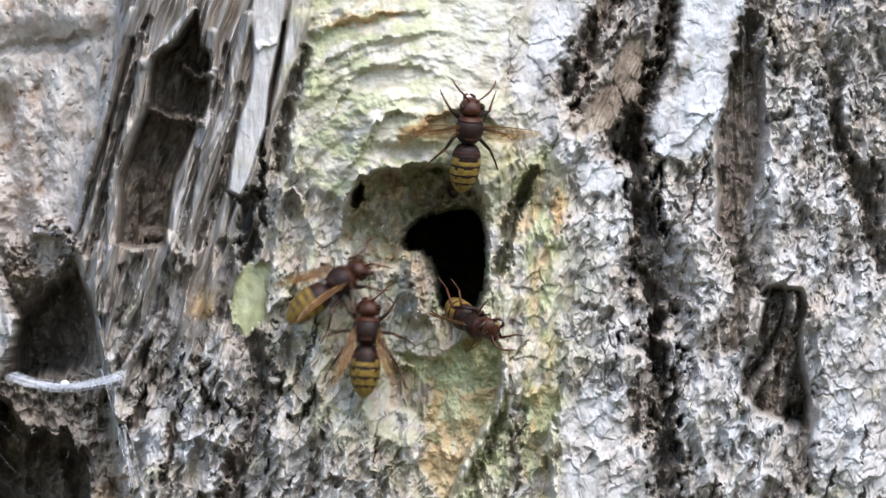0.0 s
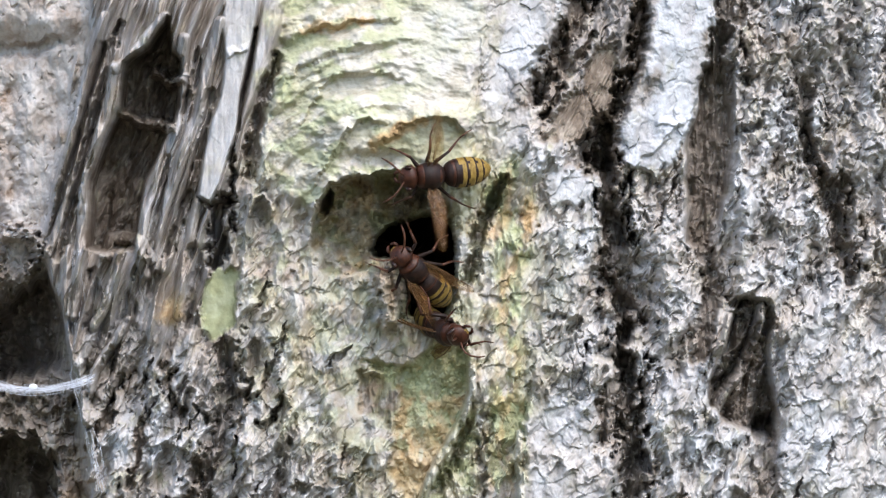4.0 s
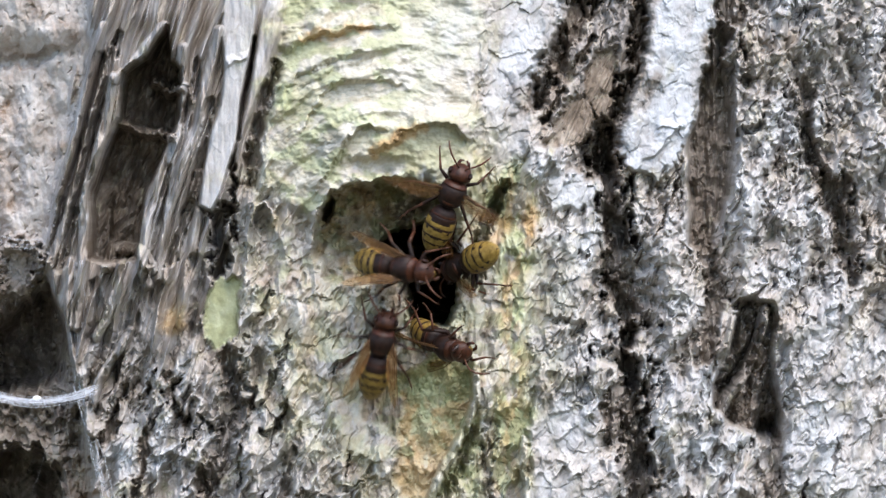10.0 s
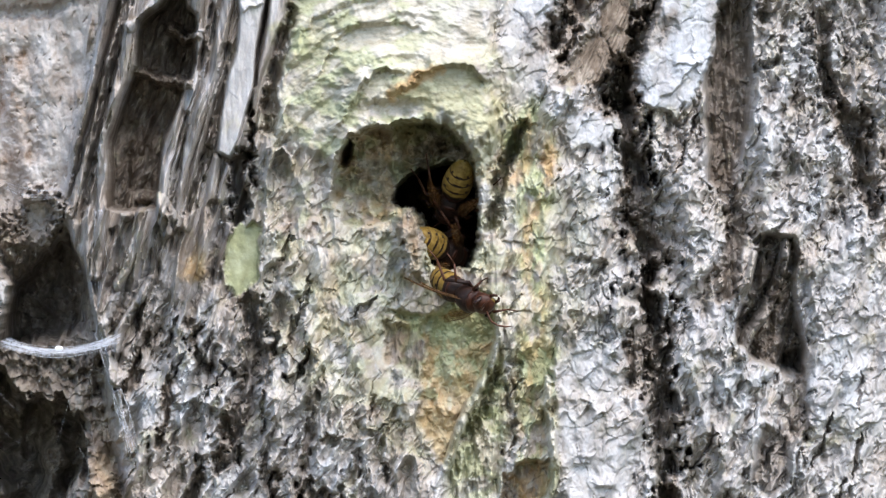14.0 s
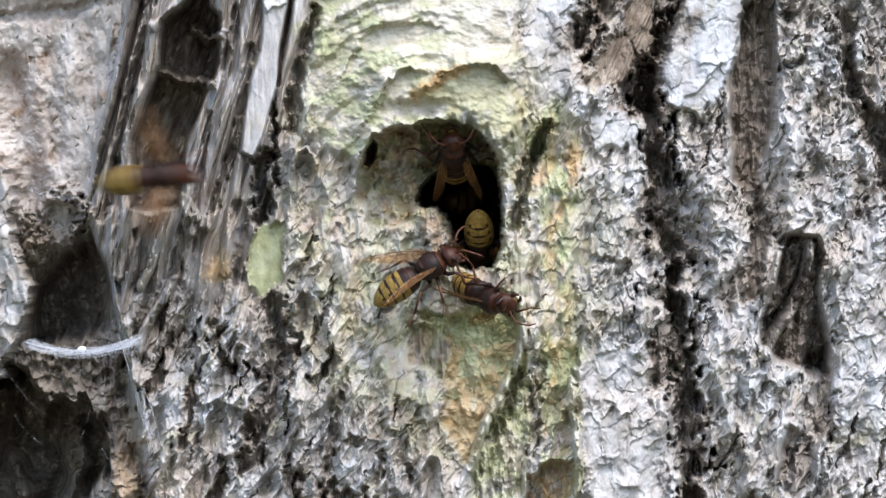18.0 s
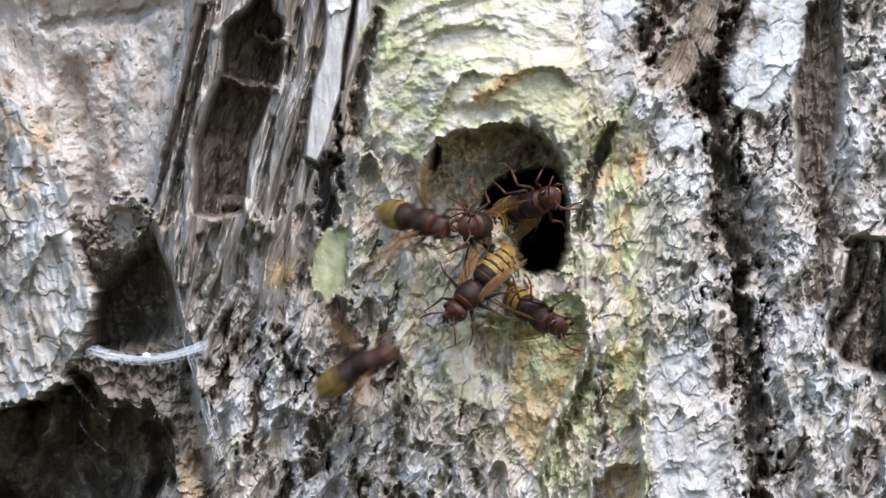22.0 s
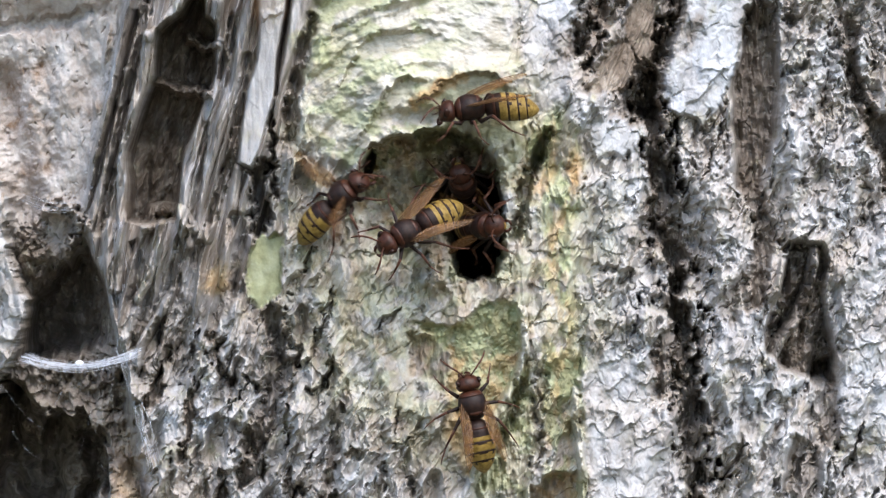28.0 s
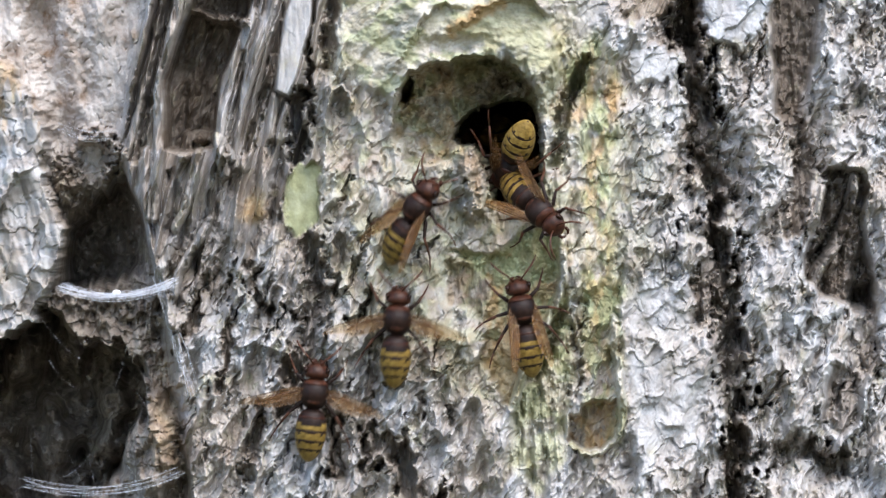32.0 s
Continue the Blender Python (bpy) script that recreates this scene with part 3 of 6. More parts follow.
H += 17 * (1 - smooth(along([(270, 192), (300, 205), (346, 214)]) / 13, 0.1, 1)) + 15 * (1 - smooth(along([(322, 112), (340, 130), (374, 134)]) / 14, 0.1, 1))
groove([(438, 352), (440, 400), (436, 455)], 24, 16)
groove([(464, 250), (462, 330), (466, 400)], 8, 8)
# the grey slabs beside the callus
for m, lift in ((m_slab, 4.5), (m_slab2, 3.5)):
    H = lerp(H, base + lift + 0.12 * gentle + 0.5 * FRAY_LONG + 0.5 * crest((U + 0.29 * V) / 16, V / 190, 67), m)
groove([(504, 40), (494, 100), (480, 160), (474, 222)], 5, 6, UF, VF, 0.25)
shelf([(446, 92), (468, 84), (500, 74)], 16, 1.4, 5)
groove([(545, 96), (522, 140), (512, 190), (500, 250), (494, 300)], 17, 11, UF, VF)

# left: weathered inner wood, set back, above two dark pockets
wood = base - 13 + 2.6 * fbm(U / 80, V / 130, 71, 3) + 0.8 * crest((U - 0.1 * V) / 40, V / 190, 72) + 0.45 * fbm(U / 14, V / 20, 73, 3)
wood += 5.0 * (1 - smooth(V, 20, 70)) - 4 * (1 - smooth(along([(-60, 84), (20, 82), (80, 78), (140, 62)]) / 16, 0.2, 1))
wood -= 5 * smooth(V, 330, 500) + 0.8 * smooth(perlin(UR / 11, VR / 13, 74), 0.5, 0.75)
wood -= 3 * (1 - smooth(along([(64, 150), (60, 250), (66, 340)]) / 30, 0.0, 1)) + 7 * (1 - smooth(along([(-14, 180), (10, 290), (24, 400)]) / 44, 0.0, 1))
wood += (2.2 * crest(U / 20 + 0.4 * FRAY, V / 190, 216, 3) + 2.5 * FRAY_LONG + 0.5 * chips) * smooth(U, 110, 150) * smooth(V, 430, 520)
wood += (4.0 * fbm(U / 40, V / 50, 217, 4) + 1.2 * tl2) * smooth(V, 420, 500)
H = lerp(H, wood, m_hollow)
# pockets cut deep; the brown of their rotten wood also has shade painted in
H -= 40 * inside([(40, 545), (80, 508), (130, 492), (152, 520), (150, 600), (140, 650), (60, 672), (8, 670), (15, 600)], 34, UR, VR) * m_hollow * (0.6 + 0.4 * smooth(-U, -150, -60))
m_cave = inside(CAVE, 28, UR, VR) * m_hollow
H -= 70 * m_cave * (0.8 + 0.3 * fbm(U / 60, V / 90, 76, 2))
H += 12 * (1 - smooth(along([(48, 768), (100, 772), (128, 804), (150, 846), (160, 900)]) / 10, 0.1, 1))
H += 5 * (1 - smooth(along([(120, 726), (150, 715), (190, 690)]) / 14, 0.1, 1)) + 4 * FRAY * disc(110, 710, 90, 40, 0.6)
H += 22 * disc(160, 960, 46, 110, 0.7) + 10 * disc(60, 930, 40, 90, 0.7)
m_fuzz = disc(30, 465, 36, 66, 0.6)
H += 5 * m_fuzz * (0.7 + 0.9 * fbm(U / 16, V / 16, 78, 4))
H += 8 * (1 - smooth(along([(60, 405), (90, 396), (120, 430), (100, 470)]) / 22, 0.1, 1)) * (0.8 + fbm(U / 12, V / 12, 79, 2))
H = lerp(H, base + 2 + 1.1 * gentle + 2.5 * fbm((U - 0.2 * V) / 45, V / 130, 79, 3) + 2.0 * m_left + 0.5 * lv2 - 2.0 * pits, m_left)
shelf([(-142, 590), (-98, 530), (-62, 470), (-16, 452)], 30, 4.5, 8)
shelf([(-300, 600), (-180, 450), (-150, 300)], 60, 2.0, 8)

# middle: softer, matted surface near the nest
flow = 3.4 * crest((U + 0.16 * V + 14 * fbm(U / 60, V / 70, 223, 2)) / 62, V / 210, 224, 3) - 1.5
H = lerp(H, base + 1.0 + 0.8 * gentle + 1.5 * lumps + flow + 0.6 * blocks + 0.25 * chips - 1.6 * pits + 0.15 * steps, np.clip(m_rim * 1.15, 0, 0.92) * (1 - m_fibre))

SMOOTH_PARTS = np.clip(m_callus + 0.8 * m_rim * (V < 600) + m_spot + m_slab + m_slab2 + m_pale + 0.5 * m_pale4 + m_left, 0, 1)
torn_bark(70, 31, 985, 1130, 250, 1060, 22, 0.97)
torn_bark(80, 32, 1190, 1580, 0, 1060, 18, 0.94)
torn_bark(40, 36, 1440, 1640, 540, 1060, 14, 0.95)
torn_bark(120, 33, 200, 720, 600, 1060, 30, 0.68)
torn_bark(25, 34, 490, 690, 420, 640, 40, 0.7)
torn_bark(36, 35, 850, 990, 330, 1060, 40, 0.75)

# callus: a swelling of curled growth folds that runs down to a hood over the hole
cu, cv = U - 770, V - 440
rad, ang = np.hypot(cu, cv * 0.95), np.arctan2(cv, cu)
wavy = rad + 20 * fbm(U / 130, V / 110, 86, 2) + 2.0 * fbm(U / 22, V / 18, 89, 2)
dome = base - 5 + 12 * smooth(V, -130, 270) + 3.0 * np.cos(np.clip((U - 740) / 230, -1.5, 1.5)) + 1.1 * fbm(U / 60, V / 44, 85, 3)
FOLDS = random.Random(4)
for k in range(10):
    ring = 215 + 34 * k + FOLDS.uniform(-10, 10)
    start, width, tall = FOLDS.uniform(-2.9, -1.7), FOLDS.uniform(0.6, 1.2), FOLDS.uniform(1.0, 2.2)
    d = wavy - ring - 60 * (ang - start) * FOLDS.uniform(-0.5, 0.7)
    fold = np.where(d > 0, (1 - smooth(d / 50, 0, 1)) ** 1.2, 1 - smooth(-d / 13, 0, 1))
    dome += tall * fold * smooth(1 - np.abs(ang - start) / width, 0, 0.6) * (1 - 0.6 * smooth(U, 720, 850))
dome += 0.5 * crest(wavy / 22, ang * 3, 83, 4) + 0.22 * fbm(U / 10, V / 8, 84, 3) + 0.5 * fbm(U / 34, V / 24, 90, 3)
dome -= 5.5 * smooth(-UR, -700, -540)
H = lerp(H, dome, inside(CALLUS, 40, UR + 12 * fbm(U / 30, V / 50, 80, 3), VR))
# lips of the callus: long curled edges, each breaking off above a hollow
shelf([(545, 80), (572, 52), (600, 38), (640, 28), (690, 22), (770, 14)], 34, 2.6, 8)
shelf([(600, 318), (622, 290), (648, 250), (664, 216), (700, 200), (748, 206)], 44, 4.2, 8)
shelf([(700, 250), (730, 236), (760, 214), (792, 198), (826, 190), (866, 206), (898, 234)], 34, 4.0, 9)
shelf([(560, 225), (590, 190), (618, 140), (660, 112), (730, 112), (790, 136)], 40, 2.4, 9)
shelf([(540, 160), (580, 108), (650, 72), (720, 60)], 36, 1.8, 9)
shelf([(604, 440), (605, 385), (617, 345), (640, 317), (690, 298), (745, 290), (800, 296)], 26, 3.6, 6, UM, VM)
H -= 5.0 * disc(720, 268, 70, 18, 0.9) + 3.0 * disc(612, 262, 26, 44, 0.9)

# the nest hole: a bowl under the hood, with the dark entrance in its right half, and a tongue of wood before it
UH, VH = U + 0.2 * ragged_u + 4 * fbm(U / 14, V / 14, 213, 3), V + 0.2 * ragged_v + 4 * fbm(U / 15, V / 13, 214, 3)
bowl_in = inside(RECESS, 60, UH, VH)
recess = base - 8 - 11 * bowl_in - 15 * smooth(U, 690, 830) * smooth(-V, -470, -380) - 20 * smooth(U, 745, 800) * smooth(V, 380, 470) + 5.0 * fbm(U / 44, V / 46, 91, 3) + 1.5 * fbm(U / 12, V / 13, 92, 3) + 3.0 * crest((V + 0.5 * U) / 40, (U - V) / 90, 93, 2)
recess += 10 * smooth(V, 375, 475) * (1 - smooth(U, 690, 760))
H = lerp(H, recess, inside(RECESS, 8, UH, VH))
H += (13 + 3 * FRAY) * (1 - smooth(along([(735, 462), (738, 500), (745, 550)]) / 36 + 0.25 * FRAY, 0.1, 1)) * smooth(V + 10 * FRAY, 425, 450)
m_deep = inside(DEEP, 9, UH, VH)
H = lerp(H, base - 58, m_deep)
H -= 22 * inside([(620, 362), (622, 340), (636, 322), (642, 330), (638, 352), (628, 366)], 6, U, V)
strand([(606, 384), (624, 374), (640, 360)], 7, 3)
H += 4.2 * (1 - smooth(np.abs(np.hypot((UH - 515) / 20, (VH - 362) / 27) - 1) / 0.3, 0.1, 1)) * smooth(-VH, -384, -364) - 2.5 * disc(516, 372, 17, 22, 0.4)
H += 2.5 * (1 - smooth(along([(868, 345), (872, 420), (872, 520), (850, 556)]) / 14, 0.1, 1))
groove([(884, 480), (896, 420), (912, 370), (940, 312)], 17, 13, UF, VF, 0.5)
H -= 3.5 * disc(945, 360, 40, 40, 0.8)

# scars: smooth recessed patches with rolled edges
H = lerp(H, base - 5.0 + 2.4 * fbm(U / 40, V / 46, 95, 4) + 0.4 * gentle + 3.0 * smooth(-VM, -700, -600) + 0.5 * steps + 0.25 * tl2, m_scar)
m_channel = inside([(893, 690), (905, 760), (898, 880), (880, 1000), (830, 1060), (790, 1000), (800, 900), (845, 800)], 30, UR, VR)
H = lerp(H, base - 4.5 + 3.0 * FRAY_LONG + 2.0 * FRAY + 0.5 * blocks + 0.5 * chips, m_channel)
m_lip = 1 - smooth(np.minimum(along([(892, 630), (893, 680), (870, 740), (838, 796), (812, 856), (794, 900)], UF, VF), along([(898, 970), (918, 986), (948, 984), (974, 964), (988, 930), (986, 890), (980, 850), (974, 800), (978, 752)], UF, VF)) / 10, 0.3, 1)
strand([(890, 610), (893, 680), (870, 740), (838, 796), (812, 856), (794, 905)], 9, 5.5, UF, VF)
groove([(884, 738), (862, 796), (836, 856)], 15, 7, UF, VF)
shelf([(690, 650), (735, 655), (770, 642), (812, 616)], 26, 2.2, 6)
# dark combed bark under the tongue
m_comb = inside([(690, 648), (760, 652), (762, 720), (748, 750), (720, 728), (694, 722)], 14, UM, VM)
H = lerp(H, base - 4.5 + 3.0 * crest(U / 15 + 0.3 * fbm(U / 30, V / 40, 97, 2), V / 90, 98, 2) + 1.0 * FRAY, m_comb)
H = lerp(H, base - 4.0 + 0.5 * fbm(U / 30, V / 40, 96, 2), m_spot)
m_bowl = inside([(896, 962), (900, 925), (925, 905), (975, 895), (984, 930), (972, 965), (935, 985), (905, 980)], 14, UM, VM)
H = lerp(H, base - 9 + 1.0 * gentle + 0.06 * (U - 940) + 1.5 * fbm(UR / 16, VR / 22, 98, 3), m_bowl)
strand([(898, 970), (918, 986), (948, 984), (974, 964), (988, 930), (986, 890), (980, 850)], 7, 6, UF, VF)
m_green = inside([(925, 705), (985, 700), (984, 760), (940, 770)], 18)
m_strip = inside([(905, 330), (960, 250), (1000, 300), (1000, 400), (985, 520), (975, 640), (990, 720), (985, 860), (995, 1000), (930, 1010), (925, 860), (930, 690), (935, 560)], 30, UR, VR)
H = lerp(H, base - 2.2 + 0.7 * gentle + 0.5 * steps, m_green)
strand([(978, 752), (974, 800), (984, 850), (985, 890)], 7, 4, UF, VF)
groove([(920, 730), (912, 790), (906, 880)], 16, 5)
m_blue = inside([(640, 690), (690, 670), (705, 760), (690, 790), (645, 770)], 22)
H = lerp(H, base + 0.5 + 0.3 * gentle, m_blue * 0.85)
shelf([(585, 852), (640, 848), (690, 832), (722, 826)], 22, 2.2, 5)
shelf([(640, 800), (690, 782), (735, 790)], 18, 1.6, 5)
shelf([(300, 790), (350, 770), (420, 800)], 24, 2.4, 6)
H += 0.06 * fbm(U / 5.5, V / 8, 99, 2)

# what the surface is made of, by region; the browns also paint shade into recesses
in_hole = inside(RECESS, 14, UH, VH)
cream = smooth(1 - np.hypot((UR - 760) / 330, (VR - 520) / 420), -0.05, 0.45) * (1 - m_callus) * (1 - m_hollow)
patch = fbm(U / 60, V / 40, 118, 4)
m_tongue = disc(745, 485, 36, 66, 0.6)
ochre = cream * smooth(fbm(U / 36, V / 70, 227, 4), -0.1, 0.35)
ATTRS = {
    "moss": np.clip(smooth(inside(CALLUS, 170, UR, VR) + 0.5 * fbm(U / 35, V / 45, 109, 4), 0.15, 0.85) * (1 - 0.6 * disc(850, 40, 140, 170, 1.0)) + in_hole * 0.5 * smooth(fbm(U / 30, V / 34, 106, 4) - 0.006 * (U - 680), -0.3, 0.3) + 0.8 * m_spot + 0.75 * m_scar + m_green + 0.5 * m_strip * smooth(fbm(U / 30, V / 50, 101, 4), -0.35, 0.2)
                    + m_lip + 0.5 * m_channel + cream * (1 - m_comb) * (1 - m_tongue) * (0.2 + 0.55 * smooth(fbm(U / 40, V / 60, 102, 5), -0.25, 0.25)) + 0.8 * disc(550, 290, 70, 40, 0.8) * (1 - m_slab), 0, 1),
    "pale": np.clip(0.45 * m_slab + 0.4 * m_slab2 + 0.9 * m_pale + 0.4 * m_pale2 + 0.35 * m_pale3 + 0.4 * m_pale4 + 0.8 * m_pale5 + 0.6 * m_blue + 0.1 * m_left + 0.35 * m_right * smooth(fbm(U / 80, V / 140, 103, 3), -0.1, 0.3), 0, 1),
    # brown fibres and flakes; in gully, dusk hollow and pit, brown is painted-in shade
    "umber_shade": np.clip(0.55 * m_fibre * (1 - m_slab) * smooth(fbm(fu / 18, V / 120, 104, 3), -0.5, 0.35) + m_brown * 0.6 + 0.55 * m_gully + 0.85 * m_dusk + 0.6 * inside(PIT, 20) + 0.8 * m_hollow * smooth(V, 400, 560) * (1 - m_left) + 0.9 * m_comb + 0.6 * m_fuzz
                     # entrance and bowl: their shade is painted in as brown, deepening to the right
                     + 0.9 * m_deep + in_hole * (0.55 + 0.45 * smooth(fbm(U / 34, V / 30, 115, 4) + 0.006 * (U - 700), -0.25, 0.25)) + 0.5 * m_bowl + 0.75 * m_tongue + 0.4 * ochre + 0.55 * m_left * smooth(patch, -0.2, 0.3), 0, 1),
    "tan": (1 - m_lip) * np.clip(0.22 * ochre + 0.4 * disc(190, 900, 30, 130, 0.8) + 0.55 * m_hollow * (1 - smooth(V, 360, 440)) * smooth(fbm(U / 22, V / 80, 105, 4), 0.1, 0.5) + 0.8 * m_hollow * disc(70, 82, 90, 16, 0.9) + 0.7 * m_hollow * disc(60, 270, 16, 80, 0.8)
                   + 0.55 * m_scar * smooth(0.008 * (V - 730) + fbm(U / 30, V / 40, 114, 4), -0.2, 0.3) + 0.6 * m_bowl * smooth(fbm(U / 22, V / 30, 112, 3), -0.5, 0.2) + 0.4 * m_strip * smooth(fbm(U / 26, V / 60, 113, 4), 0.05, 0.35) + disc(358, 540, 24, 36, 0.7) * 0.9 + 0.7 * disc(990, 370, 16, 50, 0.8) + 0.4 * in_hole * (1 - smooth(U, 700, 760)) * smooth(fbm(U / 34, V / 40, 107, 3), -0.2, 0.4)
                   + 0.85 * (1 - smooth(along([(590, 42), (640, 32), (705, 25)]) / 12, 0.3, 1)) + 0.9 * (1 - smooth(along([(716, 246), (740, 232), (766, 216), (796, 204)]) / 16, 0.3, 1)), 0, 1),
    "wood": np.clip(m_hollow * (1 - smooth(V, 340, 470)) * (1 - m_left) + 0.8 * disc(560, 430, 85, 150, 0.7) * smooth(fbm(U / 40, V / 60, 110, 3), -0.3, 0.2) * (1 - in_hole) * (1 - m_fibre), 0, 1),
    # brown inner bark; along rifts, tears and pit it also paints in their shade
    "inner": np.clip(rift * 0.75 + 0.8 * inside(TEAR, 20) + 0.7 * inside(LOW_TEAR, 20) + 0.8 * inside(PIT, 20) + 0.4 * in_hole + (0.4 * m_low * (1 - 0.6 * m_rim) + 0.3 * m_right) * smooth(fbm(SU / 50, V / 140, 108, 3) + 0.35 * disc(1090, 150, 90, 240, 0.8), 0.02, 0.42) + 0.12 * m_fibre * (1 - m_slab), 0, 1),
    "green": (1 - m_lip) * np.clip(0.6 * m_channel * smooth(patch, -0.3, 0.2) + 0.95 * m_spot + 0.9 * m_scar * smooth(-0.007 * (V - 740) + fbm(U / 30, V / 40, 116, 4), -0.3, 0.4) + 0.9 * m_green + 0.75 * m_strip * smooth(fbm(U / 30, V / 60, 117, 4), -0.2, 0.2)
                     + (0.75 * m_callus * (1 - 0.75 * smooth(U, 700, 830)) + 0.3 * in_hole + 0.42 * cream * (1 - m_tongue)) * smooth(patch, -0.15, 0.3), 0, 1),
    "arc": wavy * UNIT,
    "turn": ang * 0.036,
    "strands": m_callus,
    "lichen": np.clip(0.4 + 0.6 * m_low, 0, 1),
}

# ---- parts of the face: each stretch of bark is a mesh of its own ----
AXIS_Y = 0.0


def face_points(h):
    """World places of the face."""
    return np.stack([(U - 784) * UNIT, AXIS_Y - h * 0.001, AIM_Z + (441 - V) * UNIT], axis=-1)


PLACES = face_points(H)
# normals of the whole sheet, so that the parts meet without a seam
NORMALS = np.cross(np.gradient(PLACES, axis=0), np.gradient(PLACES, axis=1)).reshape(-1, 3)
NORMALS /= np.linalg.norm(NORMALS, axis=1, keepdims=True)
NORMALS *= np.where(NORMALS[:, 1:2] > 0, -1, 1)
region = np.zeros(U.shape, int)
region[:] = 8
region[UR > 975] = 5
region[UR > 1172] = 6
region[UR > 1325] = 7
region[m_fibre > 0.5] = 1
region[m_hollow > 0.5] = 0
region[(m_hollow > 0.5) & (V > 560)] = 9
region[m_left > 0.5] = 2
region[m_slab > 0.5] = 3
region[m_callus > 0.5] = 4
region[in_hole > 0.4] = 10
region[m_scar > 0.5] = 11
region[m_bowl > 0.5] = 12
region[m_spot > 0.5] = 13
region[m_pale > 0.5] = 14
region[inside(TEAR, 12, UF, VF) > 0.5] = 15
PART_NAMES = {
    0: ("inner_wood", "pale weathered inner wood"), 1: ("fibrous_bark", "brown-grey fibrous bark in long ridges"), 2: ("bark_plate", "grey bark plate with a torn edge"),
    3: ("bark_slab", "smooth pale grey bark slab"), 4: ("callus", "pale green-cream callus wood with curled lips"), 5: ("bark_ridge", ""), 6: ("bark_ridge", ""),
    7: ("bark_ridge", "pitted pale grey bark ridge"), 8: ("lower_bark", "crumbling grey bark with lichen"), 9: ("rotten_pocket", "dark rotten pocket"),
    10: ("nest_hole", "hole with a greenish rim"), 11: ("scar", "bare green and tan scar"), 12: ("knot_bowl", "tan hollow scar with a cream rim"),
    13: ("lichen_patch", "flat pale green lichen patch"), 14: ("bark_plate", "smooth pale grey bark plate"), 15: ("bark_hollow", "dark hollow with a slanting strand"),
}

trunk = tagged(new("tree_trunk"), "old tree trunk with furrowed grey bark and a hornets' nest hole", "tree")


def grid_part(name, label, mask, parent):
    """The quads of the face that lie in the mask, as one mesh."""
    idx = np.arange(U.size).reshape(U.shape)
    quads = np.stack([idx[1:, :-1], idx[1:, 1:], idx[:-1, 1:], idx[:-1, :-1]], axis=-1)[mask]
    used, quads = np.unique(quads, return_inverse=True)
    quads = quads.reshape(-1, 4)
    me = bpy.data.meshes.new(name)
    me.vertices.add(len(used))
    me.vertices.foreach_set("co", PLACES.reshape(-1, 3)[used].astype(np.float32).ravel())
    me.loops.add(quads.size)
    me.loops.foreach_set("vertex_index", quads.astype(np.int32).ravel())
    me.polygons.add(len(quads))
    me.polygons.foreach_set("loop_start", np.arange(0, quads.size, 4, dtype=np.int32))
    me.update(calc_edges=True)
    me.polygons.foreach_set("use_smooth", np.ones(len(quads), bool))
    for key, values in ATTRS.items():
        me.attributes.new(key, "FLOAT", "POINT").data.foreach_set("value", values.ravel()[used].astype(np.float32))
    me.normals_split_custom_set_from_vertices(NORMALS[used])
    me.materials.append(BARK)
    ob = new(name, me)
    ob.parent = parent
    if label:
        tagged(ob, label)
    return ob


quad_region = region[:-1, :-1]
closed = (H[:-1, :-1] - base[:-1, :-1] > -52) | (m_deep[:-1, :-1] < 0.5)
for key, (name, label) in PART_NAMES.items():
    grid_part(name, label, (quad_region == key) & closed, trunk)


def mesh_object(name, bm, mat, parent=None, label="", smooth_faces=True):
    me = bpy.data.meshes.new(name)
    bm.to_mesh(me)
    bm.free()
    me.materials.append(mat)
    if smooth_faces:
        me.polygons.foreach_set("use_smooth", np.ones(len(me.polygons), bool))
    ob = new(name, me)
    ob.parent = parent
    if label:
        tagged(ob, label)
    return ob


def nest_chamber():
    """The dark hollow behind the hole, open to the front."""
    bm = bmesh.new()
    bmesh.ops.create_icosphere(bm, subdivisions=4, radius=1.0)
    for v in bm.verts:
        k = 1 + 0.12 * noise.noise(v.co * 2.2)
        v.co = Vector((0.002 + v.co.x * 0.062 * k, 0.116 + v.co.y * 0.066 * k, 1.5 + v.co.z * 0.075 * k))
    mouth = [f for f in bm.faces if f.calc_center_median().y < 0.0625 and abs(f.calc_center_median().x - 0.0015) < 0.022 and abs(f.calc_center_median().z - 1.5) < 0.03]
    bmesh.ops.delete(bm, geom=mouth, context="FACES")
    bmesh.ops.reverse_faces(bm, faces=bm.faces)
    return mesh_object("nest_chamber", bm, CHAMBER, trunk, "dark hollow inside the trunk")


nest_chamber()


